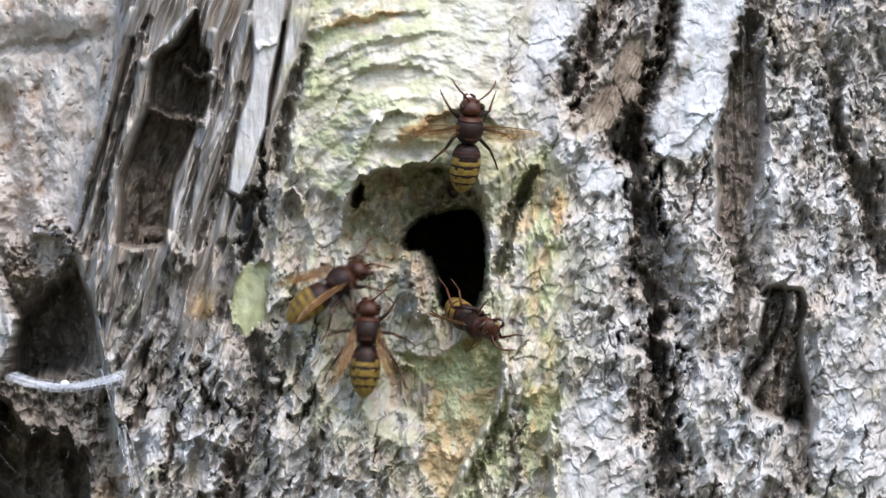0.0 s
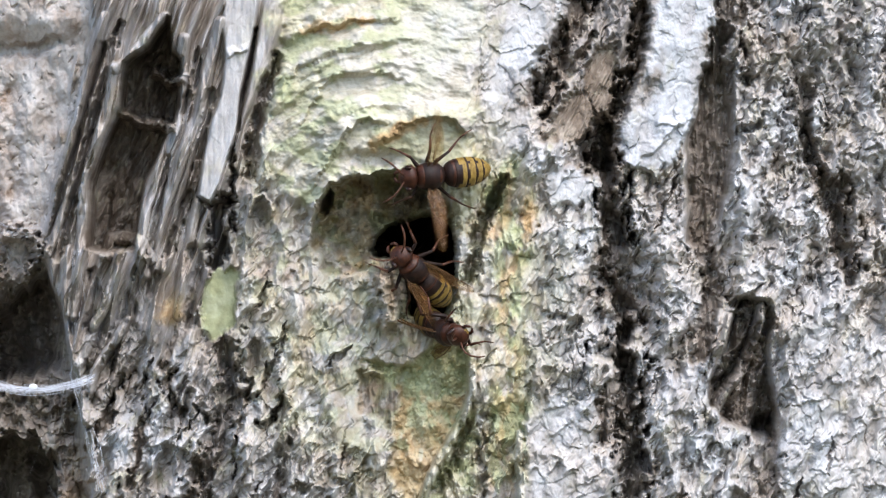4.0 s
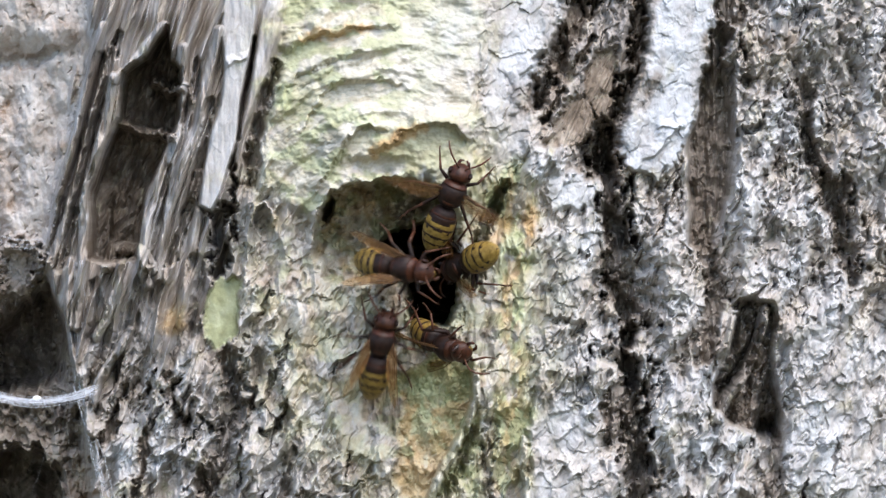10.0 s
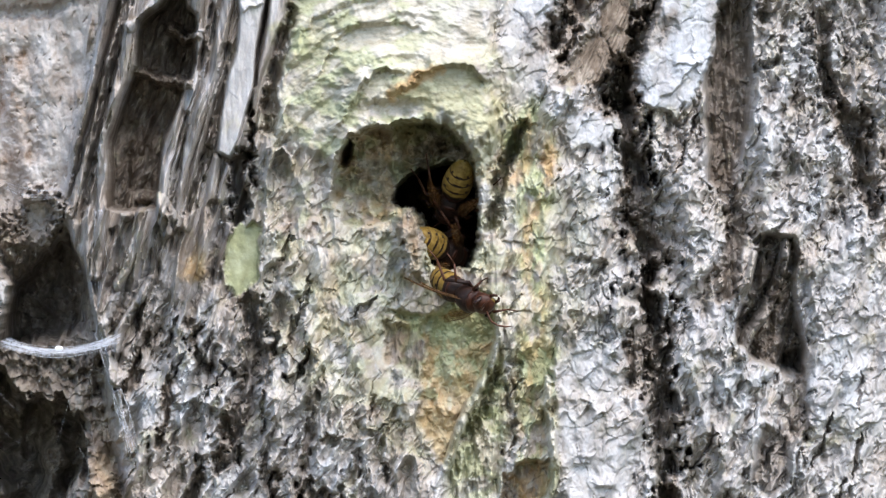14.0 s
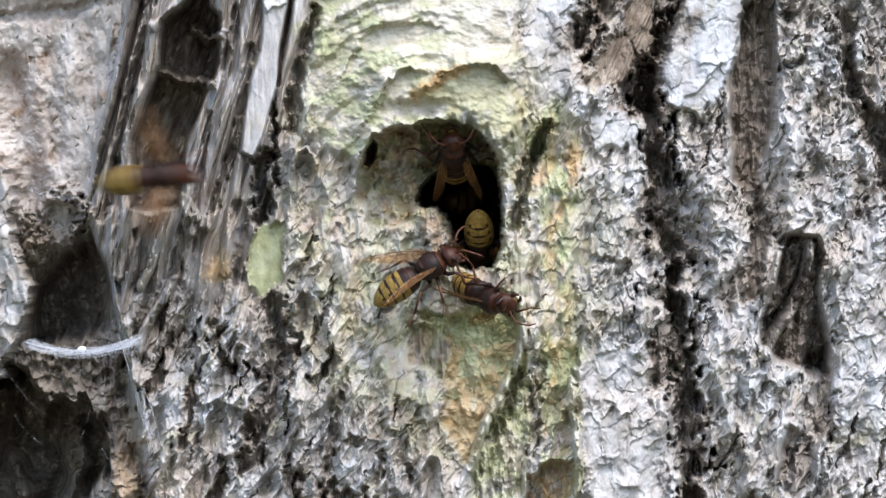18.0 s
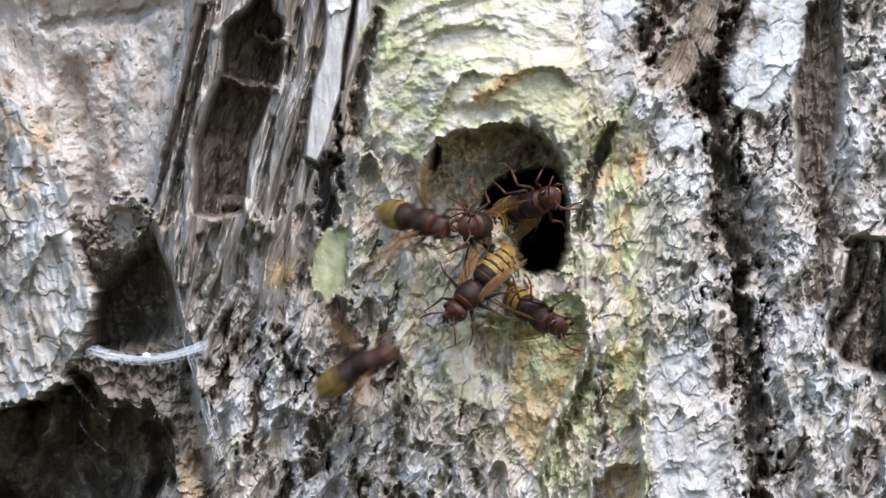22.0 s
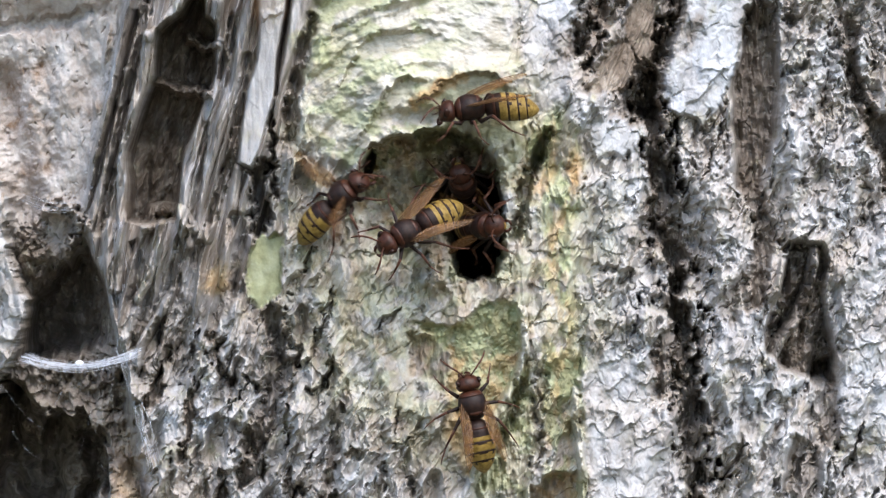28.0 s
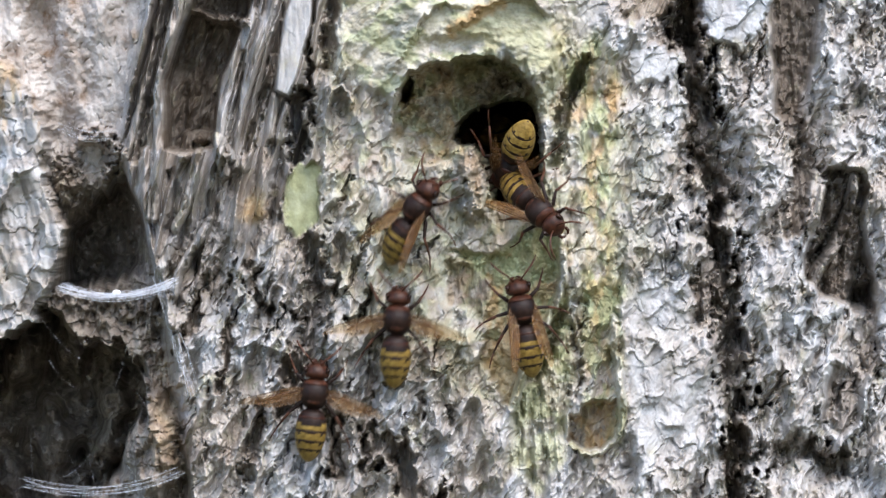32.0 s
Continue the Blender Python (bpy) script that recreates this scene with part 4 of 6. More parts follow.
def trunk_body():
    """The rest of the trunk, round the detailed face, down to the ground and up out of sight."""
    bm = bmesh.new()
    rows, cols = 600, 180
    grid = []
    for j in range(rows + 1):
        z = 7.0 * j / rows
        ring = []
        for i in range(cols):
            a = 2 * math.pi * i / cols
            flare = 0.16 * max(0.0, 1 - z / 0.7) ** 2 * (1 + 0.5 * math.sin(a * 5 + 1))
            p = Vector((math.sin(a), -math.cos(a), 0))
            q = Vector((p.x * 9 + z * 1.2, p.y * 9, z * 1.6))
            r = 0.283 + flare + 0.010 * (1 - abs(noise.noise(q * 1.0)) * 2) + 0.006 * noise.noise(q * 3.1)
            ring.append(bm.verts.new((p.x * r, 0.3 + p.y * r, z)))
        grid.append(ring)
    for j in range(rows):
        for i in range(cols):
            quad = [grid[j][i], grid[j][(i + 1) % cols], grid[j + 1][(i + 1) % cols], grid[j + 1][i]]
            c = sum((v.co for v in quad), Vector()) / 4
            if c.y < 0.3 and -0.146 < c.x < 0.138 and abs(c.z - 1.492) < 0.088:
                continue
            bm.faces.new(quad)
    return mesh_object("trunk_body", bm, BARK, trunk)


trunk_body()


def ground_sheet():
    bm = bmesh.new()
    n, size = 60, 900.0
    pts = [[bm.verts.new((math.copysign(abs(a) ** 3, a) * size, math.copysign(abs(b) ** 3, b) * size, 0.03 * noise.noise(Vector((a * 40, b * 40, 0)))))
            for a in (2 * i / n - 1 for i in range(n + 1))] for b in (2 * j / n - 1 for j in range(n + 1))]
    for j in range(n):
        for i in range(n):
            bm.faces.new((pts[j][i], pts[j][i + 1], pts[j + 1][i + 1], pts[j + 1][i]))
    return tagged(mesh_object("ground", bm, GROUND), "brown forest soil with patches of moss", "ground", kind="structure")


ground_sheet()

# ---- hornets ----
def chitin(name, dark, light, rough, scale=900):
    n = Nodes(name, rough, 0.18)
    n.colour(n.ramp(n.noise(scale, 4), (0.35, dark), (0.65, light)))
    n.bump(n.noise(2200, 4, 0.7), 0.4, 0.00015)
    return n.m


DARK = chitin("dark_brown_chitin", (0.007, 0.0034, 0.0026), (0.022, 0.0095, 0.006), 0.5)
RED = chitin("red_brown_chitin", (0.02, 0.0075, 0.0045), (0.055, 0.018, 0.009), 0.38)
GOLD = chitin("yellow_chitin", (0.12, 0.072, 0.014), (0.25, 0.16, 0.04), 0.5)
LEGS = chitin("rusty_leg_chitin", (0.035, 0.014, 0.008), (0.09, 0.034, 0.018), 0.45)
EYE = chitin("black_eye", (0.012, 0.006, 0.004), (0.03, 0.012, 0.008), 0.18)


def wing_material(name, tint, cover):
    n = Nodes(name, 0.28, 0.5)
    n.colour(n.ramp(n.noise(300, 3), (0.35, tint), (0.65, tuple(c * 1.5 for c in tint))))
    clear = n.t.nodes.new("ShaderNodeBsdfTransparent")
    clear.inputs[0].default_value = (0.95, 0.88, 0.74, 1)
    both = n.t.nodes.new("ShaderNodeMixShader")
    both.inputs[0].default_value = cover
    n.t.links.new(clear.outputs[0], both.inputs[1])
    n.t.links.new(n.b.outputs[0], both.inputs[2])
    n.t.links.new(both.outputs[0], n.t.nodes["Material Output"].inputs[0])
    return n.m


WING = wing_material("amber_wing", (0.20, 0.10, 0.04), 0.26)
VEIN = chitin("wing_vein", (0.05, 0.024, 0.010), (0.10, 0.05, 0.02), 0.5)
MM = 0.001


def loft(sections, n=20, mat_of=None):
    """A closed body through elliptic sections (x, z, half width, half height), in millimetres."""
    bm = bmesh.new()
    rings = []
    for x, z, ry, rz in sections:
        rings.append([bm.verts.new((x * MM, ry * MM * math.cos(2 * math.pi * k / n), (z + rz * math.sin(2 * math.pi * k / n)) * MM)) for k in range(n)])
    for i, (a, b) in enumerate(zip(rings, rings[1:])):
        for k in range(n):
            f = bm.faces.new((a[k], a[(k + 1) % n], b[(k + 1) % n], b[k]))
            if mat_of:
                f.material_index = mat_of(i, (360.0 * (k + 0.5) / n - 90) % 360)
    bm.faces.new(rings[0]), bm.faces.new(rings[-1])
    bmesh.ops.recalc_face_normals(bm, faces=bm.faces)
    return bm


def tube(points, radii, n=7, bm=None, mat=0):
    """A tapered tube along points in millimetres."""
    bm = bm or bmesh.new()
    rings = []
    for i, p in enumerate(points):
        a, b = Vector(points[max(i - 1, 0)]), Vector(points[min(i + 1, len(points) - 1)])
        q = (b - a).to_track_quat("Z", "Y")
        rings.append([bm.verts.new((Vector(p) + q @ Vector((radii[i] * math.cos(6.2832 * k / n), radii[i] * math.sin(6.2832 * k / n), 0))) * MM) for k in range(n)])
    faces = [bm.faces.new((a[k], a[(k + 1) % n], b[(k + 1) % n], b[k])) for a, b in zip(rings, rings[1:]) for k in range(n)]
    faces += [bm.faces.new(rings[0]), bm.faces.new(rings[-1])]
    for f in faces:
        f.material_index = mat
    bmesh.ops.recalc_face_normals(bm, faces=faces)
    return bm


def blob(centre, radii, turn=(0, 0, 0)):
    bm = bmesh.new()
    bmesh.ops.create_uvsphere(bm, u_segments=14, v_segments=9, radius=1.0)
    m = Matrix.Translation([c * MM for c in centre]) @ Euler([radians(a) for a in turn]).to_matrix().to_4x4() @ Matrix.Diagonal([*(r * MM for r in radii), 1])
    bmesh.ops.transform(bm, matrix=m, verts=bm.verts)
    return bm


def part(name, bm, mats, parent, label=""):
    mats = mats if isinstance(mats, tuple) else (mats,)
    ob = mesh_object(name, bm, mats[0], parent, label)
    for m in mats[1:]:
        ob.data.materials.append(m)
    return ob


def wing_mesh(length, width, side):
    """A wing along -x from its root, arched a little; its front edge lies on the outer side."""
    bm = bmesh.new()
    rows, cols = 16, 6
    grid = []
    for i in range(rows + 1):
        s = i / rows
        front = width * 0.42 * min(1.0, (s / 0.12) ** 0.5) * (1 - max(0.0, (s - 0.75) / 0.25) ** 2.4) + 0.1
        back = -width * 0.62 * math.sin(math.pi * min(1.0, s ** 0.85)) ** 0.7 - 0.05
        grid.append([bm.verts.new((-length * s * MM, side * (back + (front - back) * k / cols) * MM,
                                   (0.5 * math.sin(math.pi * s) + 0.25 * math.cos(k * 2.1) * s) * MM)) for k in range(cols + 1)])
    for a, b in zip(grid, grid[1:]):
        for k in range(cols):
            bm.faces.new((a[k], a[k + 1], b[k + 1], b[k]))
    return bm


def wing_veins(length, width, side):
    bm = bmesh.new()
    for y0, y1, end, r in ((0.1, 0.40, 0.97, 0.12), (0.0, 0.14, 0.9, 0.07), (-0.05, -0.30, 0.8, 0.06), (0.02, -0.08, 0.95, 0.05)):
        pts = [(-length * end * s, side * width * (y0 + (y1 - y0) * min(1, 3 * s)) * (1 if s < 0.8 else 1 - (s - 0.8)), 0.5 * math.sin(math.pi * s * end) + 0.12) for s in (0, 0.15, 0.35, 0.6, 0.82, 1.0)]
        tube(pts, [r, r, r, r * 0.8, r * 0.6, r * 0.4], 5, bm)
    for s in (0.45, 0.62, 0.75):
        tube([(-length * s, side * width * 0.38, 0.55), (-length * (s + 0.04), side * width * -0.2, 0.5)], [0.05, 0.045], 5, bm)
    return bm


ROOTS = {"forewing": (5.2, 2.8, 2.2), "hindwing": (3.6, 2.8, 1.9)}


def wing_pose(kind, side, spread, lift):
    """spread: degrees out from the body's axis; lift: degrees up from the back."""
    x, y, z = ROOTS[kind]
    return (Matrix.Translation((x * MM, side * y * MM, z * MM)) @ Euler((radians(side * lift), 0, 0)).to_matrix().to_4x4()
            @ Euler((0, 0, radians(-side * spread))).to_matrix().to_4x4() @ Euler((0, radians(6), 0)).to_matrix().to_4x4())


def build_hornet():
    """One worker, its petiole near the origin, head towards +x, back towards +z."""
    h = tagged(new("hornet"), "brown and yellow striped hornet with amber wings", "hornet", "hornets at the nest hole")
    thorax = part("thorax", loft([(0.5, -0.2, 1.2, 1.2), (1.1, 0.0, 2.3, 2.2), (2.2, 0.2, 3.1, 2.9), (3.6, 0.4, 3.5, 3.2), (5.0, 0.5, 3.6, 3.3), (6.3, 0.35, 3.3, 3.0), (7.3, 0.1, 2.7, 2.5), (7.9, 0.0, 2.0, 1.9), (8.3, -0.2, 1.1, 1.1)],
                                 24), DARK, h)
    part("collar", loft([(6.6, 0.38, 3.22, 2.95), (7.0, 0.25, 3.0, 2.75), (7.5, 0.1, 2.62, 2.42), (7.9, 0.0, 2.1, 2.0)], 24), RED, thorax, "rusty red collar")
    part("scutellum", blob((2.4, 0, 2.6), (0.8, 1.7, 0.6)), RED, thorax)
    head = part("head", loft([(8.0, 0.0, 1.0, 1.0), (8.3, 0.1, 2.6, 2.1), (9.1, 0.1, 3.15, 2.6), (10.2, 0.0, 3.05, 2.6), (11.2, -0.3, 2.5, 2.2), (11.9, -0.6, 1.7, 1.6), (12.2, -0.8, 0.7, 0.8)], 22), RED, h, "rusty red head")
    part("face_plate", blob((11.5, 0, -1.0), (0.62, 1.35, 1.3), (0, -18, 0)), GOLD, head, "yellow face plate")
    for s in (1, -1):
        part("eye", blob((10.2, s * 2.45, 0.45), (0.95, 0.75, 1.75), (s * -12, 8, s * 14)), EYE, head, "glossy dark eye")
        part("mandible", tube([(11.6, s * 1.3, -2.0), (12.3, s * 1.2, -2.7), (12.6, s * 0.5, -3.1), (12.5, s * 0.1, -3.2)], [0.45, 0.42, 0.3, 0.1], 8), RED, head)
        part("antenna", tube([(11.5, s * 0.8, 1.1), (12.6, s * 1.7, 2.2), (13.5, s * 2.6, 2.7), (14.7, s * 3.9, 2.5), (16.0, s * 5.0, 1.7), (17.1, s * 5.7, 0.6)], [0.22, 0.2, 0.24, 0.27, 0.25, 0.12], 7), LEGS, head)
    cuts = [0.8, -1.9, -4.9, -7.4, -9.6, -11.4, -12.8]
    wide = {0.8: 1.1, 0.3: 2.3, -0.5: 3.2, -1.9: 3.85, -3.4: 4.1, -4.9: 4.2, -6.2: 4.15, -7.4: 4.0, -8.5: 3.7, -9.6: 3.3, -10.5: 2.8, -11.4: 2.15, -12.2: 1.35, -12.8: 0.3}
    xs = sorted(wide)
    radius = lambda x: 0.92 * float(np.interp(x, xs, [wide[k] for k in xs]))
    droop = lambda x: -0.3 - 0.012 * (x - 0.8) ** 2
    abdomen = None
    for k in range(6):
        a, b = cuts[k], cuts[k + 1]
        steps = 8
        sec = []
        for i in range(steps + 1):
            x = a + 0.25 * (k > 0) + (b - a - 0.25 * (k > 0)) * i / steps
            r = radius(x) * (0.955 if i == 0 and k else 1.0) * (0.97 if i == steps and k < 5 else 1.0)
            sec.append((x, droop(x), r, r * 0.92))

        def paint(i, ang, k=k):
            off = min(ang, 360 - ang)  # degrees from the middle of the back
            if k == 0:
                return 0 if i < 6 else 2
            if k == 1:
                return 0 if i < 3 or (i < 5 and off < 40) else 1
            if k == 5:
                return 1
            if i < 2 or (i < 3 and off < 16):
                return 0
            if 2 <= i < 4 and 40 < off < 56:
                return 0
            return 1

        bm = loft(sec, 30, paint)
        if abdomen is None:
            abdomen = part("abdomen", bm, (DARK, GOLD, RED), h, "abdomen with dark bands and dots on yellow")
        else:
            part("abdomen_segment", bm, (DARK, GOLD, RED), abdomen)
    for s in (1, -1):
        for pts in ([(6.2, 1.4, -1.8), (7.2, 2.9, -2.3), (9.0, 5.0, -0.6), (11.2, 6.3, -3.2), (12.6, 7.0, -3.9), (13.6, 7.3, -4.2)],
                    [(4.4, 1.5, -2.0), (4.2, 3.2, -2.5), (3.9, 6.6, -0.2), (2.8, 9.6, -3.2), (1.8, 11.4, -3.9), (1.0, 12.4, -4.2)],
                    [(2.6, 1.4, -1.9), (1.9, 3.0, -2.4), (-0.8, 5.8, 0.4), (-4.8, 8.4, -2.9), (-7.2, 9.6, -3.8), (-8.6, 10.1, -4.2)]):
            bm = tube([(x, s * y, z) for x, y, z in pts[:3]], [0.68, 0.55, 0.36], 8, None, 0)
            tube([(x, s * y, z) for x, y, z in pts[2:4]], [0.38, 0.25], 8, bm, 1)
            tube([(x, s * y, z) for x, y, z in pts[3:]], [0.21, 0.17, 0.12], 6, bm, 1)
            part("leg", bm, (DARK, LEGS), h)
        for kind, long, broad in (("forewing", 16.5, 2.5), ("hindwing", 11.0, 2.3)):
            w = part(kind, wing_mesh(long, broad, s), WING, h, "translucent amber wing")
            part("wing_vein", wing_veins(long, broad, s), VEIN, w)
            w["side"] = s
            w.matrix_basis = wing_pose(kind, s, 20 if kind == "forewing" else 17, 12)
    return h


# height of the trunk's face under a hornet: the upper level of the bark, evened out
coarse = 12
rows_c, cols_c = H.shape[0] // coarse, H.shape[1] // coarse
level = H[:rows_c * coarse, :cols_c * coarse].reshape(rows_c, coarse, cols_c, coarse)
level = np.sort(level.transpose(0, 2, 1, 3).reshape(rows_c, cols_c, -1), axis=2)[:, :, int(coarse * coarse * 0.8)]
level = np.maximum(level, -3 + base[:rows_c * coarse:coarse, :cols_c * coarse:coarse])
for _ in range(2):
    pad = np.pad(level, 1, mode="edge")
    level = np.max([pad[1 + a:pad.shape[0] - 1 + a, 1 + b:pad.shape[1] - 1 + b] for a in (-1, 0, 1) for b in (-1, 0, 1)], axis=0)
for _ in range(3):
    pad = np.pad(level, 1, mode="edge")
    level = (pad[:-2, 1:-1] + pad[2:, 1:-1] + pad[1:-1, :-2] + pad[1:-1, 2:] + 2 * level) / 6


def at(x, z, lift, heading, pitch=0.0, roll=0.0):
    """A hornet's pose: millimetres from the first aim, lift over the bark, and degrees: heading in the face's plane, head raised, rolled on its axis."""
    j = min(max(int(((441 - z * 7) - vs[0]) / STEP / coarse), 0), rows_c - 1)
    i = min(max(int(((784 + x * 7) - us[0]) / STEP / coarse), 0), cols_c - 1)
    out = float(level[j, i]) + lift
    turn = (Matrix.Rotation(radians(-heading), 4, "Y") @ Matrix.Rotation(radians(90), 4, "X")
            @ Matrix.Rotation(radians(-pitch), 4, "Y") @ Matrix.Rotation(radians(roll), 4, "X"))
    return Matrix.Translation((x * MM, AXIS_Y - out * MM, AIM_Z + z * MM)) @ turn


first_hornet = build_hornet()
hornets = [first_hornet] + [copy_thing(first_hornet, Matrix.Identity(4)) for _ in range(20 - 1)]


def beat(wing, flights, rest, wide=72, swing=30):
    """Keys a wing: folded at rest, beating between the two times of each flight."""
    kind, side = ("forewing" if wing.name.startswith("forewing") else "hindwing"), wing["side"]
    quiet = wing_pose(kind, side, rest[0], rest[1])
    rows = [] if flights and flights[0][0] < 0.1 else [(0.0, quiet)]
    for t0, t1 in flights:
        if t0 > 0.1:
            rows.append((t0 - 0.067, quiet))
        k0, k1 = int(round(t0 * 15)), int(round(t1 * 15))
        for k in range(max(k0, 0), k1 + 1):
            up = swing if k % 2 else -swing
            pose_now = wing_pose(kind, side, wide, 12 + up)
            rows.append((0.0 if not rows else k / 15 + (1 / 30 if k / 15 + 1 / 30 < 32 else 0), pose_now))
        if k1 / 15 + 0.1 < 32.0:
            rows.append((k1 / 15 + 0.1, quiet))
    if rows[-1][0] < 31.9:
        rows.append((32.0, quiet))
    keep = []
    for t, m in rows:
        if keep and frame(t) <= frame(keep[-1][0]):
            keep[-1] = (keep[-1][0], m)
        else:
            keep.append((t, m))
    walk(wing, keep)

# ---- spider silk across the pockets ----
def silk_material():
    n = Nodes("spider_silk", 0.35, 0.6)
    n.colour((0.78, 0.80, 0.86))
    clear = n.t.nodes.new("ShaderNodeBsdfTransparent")
    both = n.t.nodes.new("ShaderNodeMixShader")
    both.inputs[0].default_value = 0.55
    n.t.links.new(clear.outputs[0], both.inputs[1])
    n.t.links.new(n.b.outputs[0], both.inputs[2])
    n.t.links.new(both.outputs[0], n.t.nodes["Material Output"].inputs[0])
    return n.m


SILK = silk_material()
LINT = Nodes("grey_lint", 0.9, 0.1).colour((0.75, 0.75, 0.74)).m


def depth_at(u, v):
    j = min(max(int(round((v - vs[0]) / STEP)), 0), len(vs) - 1)
    i = min(max(int(round((u - us[0]) / STEP)), 0), len(us) - 1)
    return float(H[j, i])


def face_mm(u, v, out):
    """Millimetres in the trunk's frame: x, y, z, at a height over the mean face."""
    return ((u - 784) / 7, -out, AIM_Z * 1000 + (441 - v) / 7)


def thread(ends, sag, radius, rng, parent, n=12):
    (u0, v0, o0), (u1, v1, o1) = ends
    bow = rng.uniform(-1.0, 1.0)
    pts = []
    for k in range(n + 1):
        s = k / n
        pts.append(face_mm(u0 + (u1 - u0) * s, v0 + (v1 - v0) * s + sag * 4 * s * (1 - s), o0 + (o1 - o0) * s + bow * math.sin(math.pi * s)))
    return part("thread", tube(pts, [radius] * (n + 1), 4), SILK, parent)


def sheet_web(name, left, right, sag, count, spread, seed, label):
    rng = random.Random(seed)
    web = tagged(new(name), label, "spider web")
    for k in range(count):
        j = rng.gauss(0, 1)
        a = (left[0] + rng.uniform(-10, 8), left[1] + rng.uniform(-0.6, 1.0) * spread, left[2] + rng.uniform(-4, 4))
        b = (right[0] + rng.uniform(-8, 10), right[1] + rng.uniform(-0.5, 1.0) * spread, right[2] + rng.uniform(-4, 4))
        thread((a, b), sag + abs(j) * spread * 0.35, rng.uniform(0.014, 0.04), rng, web)
    for k in range(count // 2):
        s, q = rng.random(), rng.random()
        u = left[0] + (right[0] - left[0]) * s
        v = left[1] + (right[1] - left[1]) * s + sag * 4 * s * (1 - s)
        thread(((u, v, left[2]), (u + rng.uniform(-50, 50), v + rng.uniform(6, 2.2 * spread), left[2] - 6 * q)), 2, 0.014, rng, web, 5)
    return web


web = sheet_web("spider_web", (18, 664, -8), (216, 660, -3), 17, 44, 11, 5, "white sheet web of spider silk across a bark pocket")
part("trapped_lint", blob((-95.9, 8, 1466.0), (1.1, 0.7, 0.7)), LINT, web, "small white clump caught in the silk")
sheet_web("spider_web", (-60, 1000, -8), (214, 990, -4), 20, 12, 14, 6, "thin torn spider web low on the trunk")
sheet_web("spider_web", (30, 385, -10), (110, 400, -9), 6, 8, 12, 7, "dusty tangle of spider silk on pale wood")


def hanging_silk(seed):
    rng = random.Random(seed)
    web = tagged(new("silk_strand"), "long dusty silk strands clinging to the bark edge", "spider web")
    spine = [(190, 434), (193, 544), (188, 654), (222, 786), (240, 868)]
    for a, b in zip(spine, spine[1:]):
        for k in range(14):
            da, db = rng.uniform(-14, 14), rng.uniform(-14, 14)
            thread(((a[0] + da, a[1], depth_at(*a) + 1.5 + rng.uniform(0, 2)), (b[0] + db, b[1], depth_at(*b) + 1.5 + rng.uniform(0, 2))), 0, rng.uniform(0.014, 0.04), rng, web, 6)
    for k in range(10):
        u, v = rng.uniform(-60, 150), rng.uniform(700, 980)
        thread(((u, v, -12), (u + rng.uniform(-60, 90), v + rng.uniform(20, 120), -14)), 9, 0.013, rng, web, 8)
    return web


hanging_silk(9)

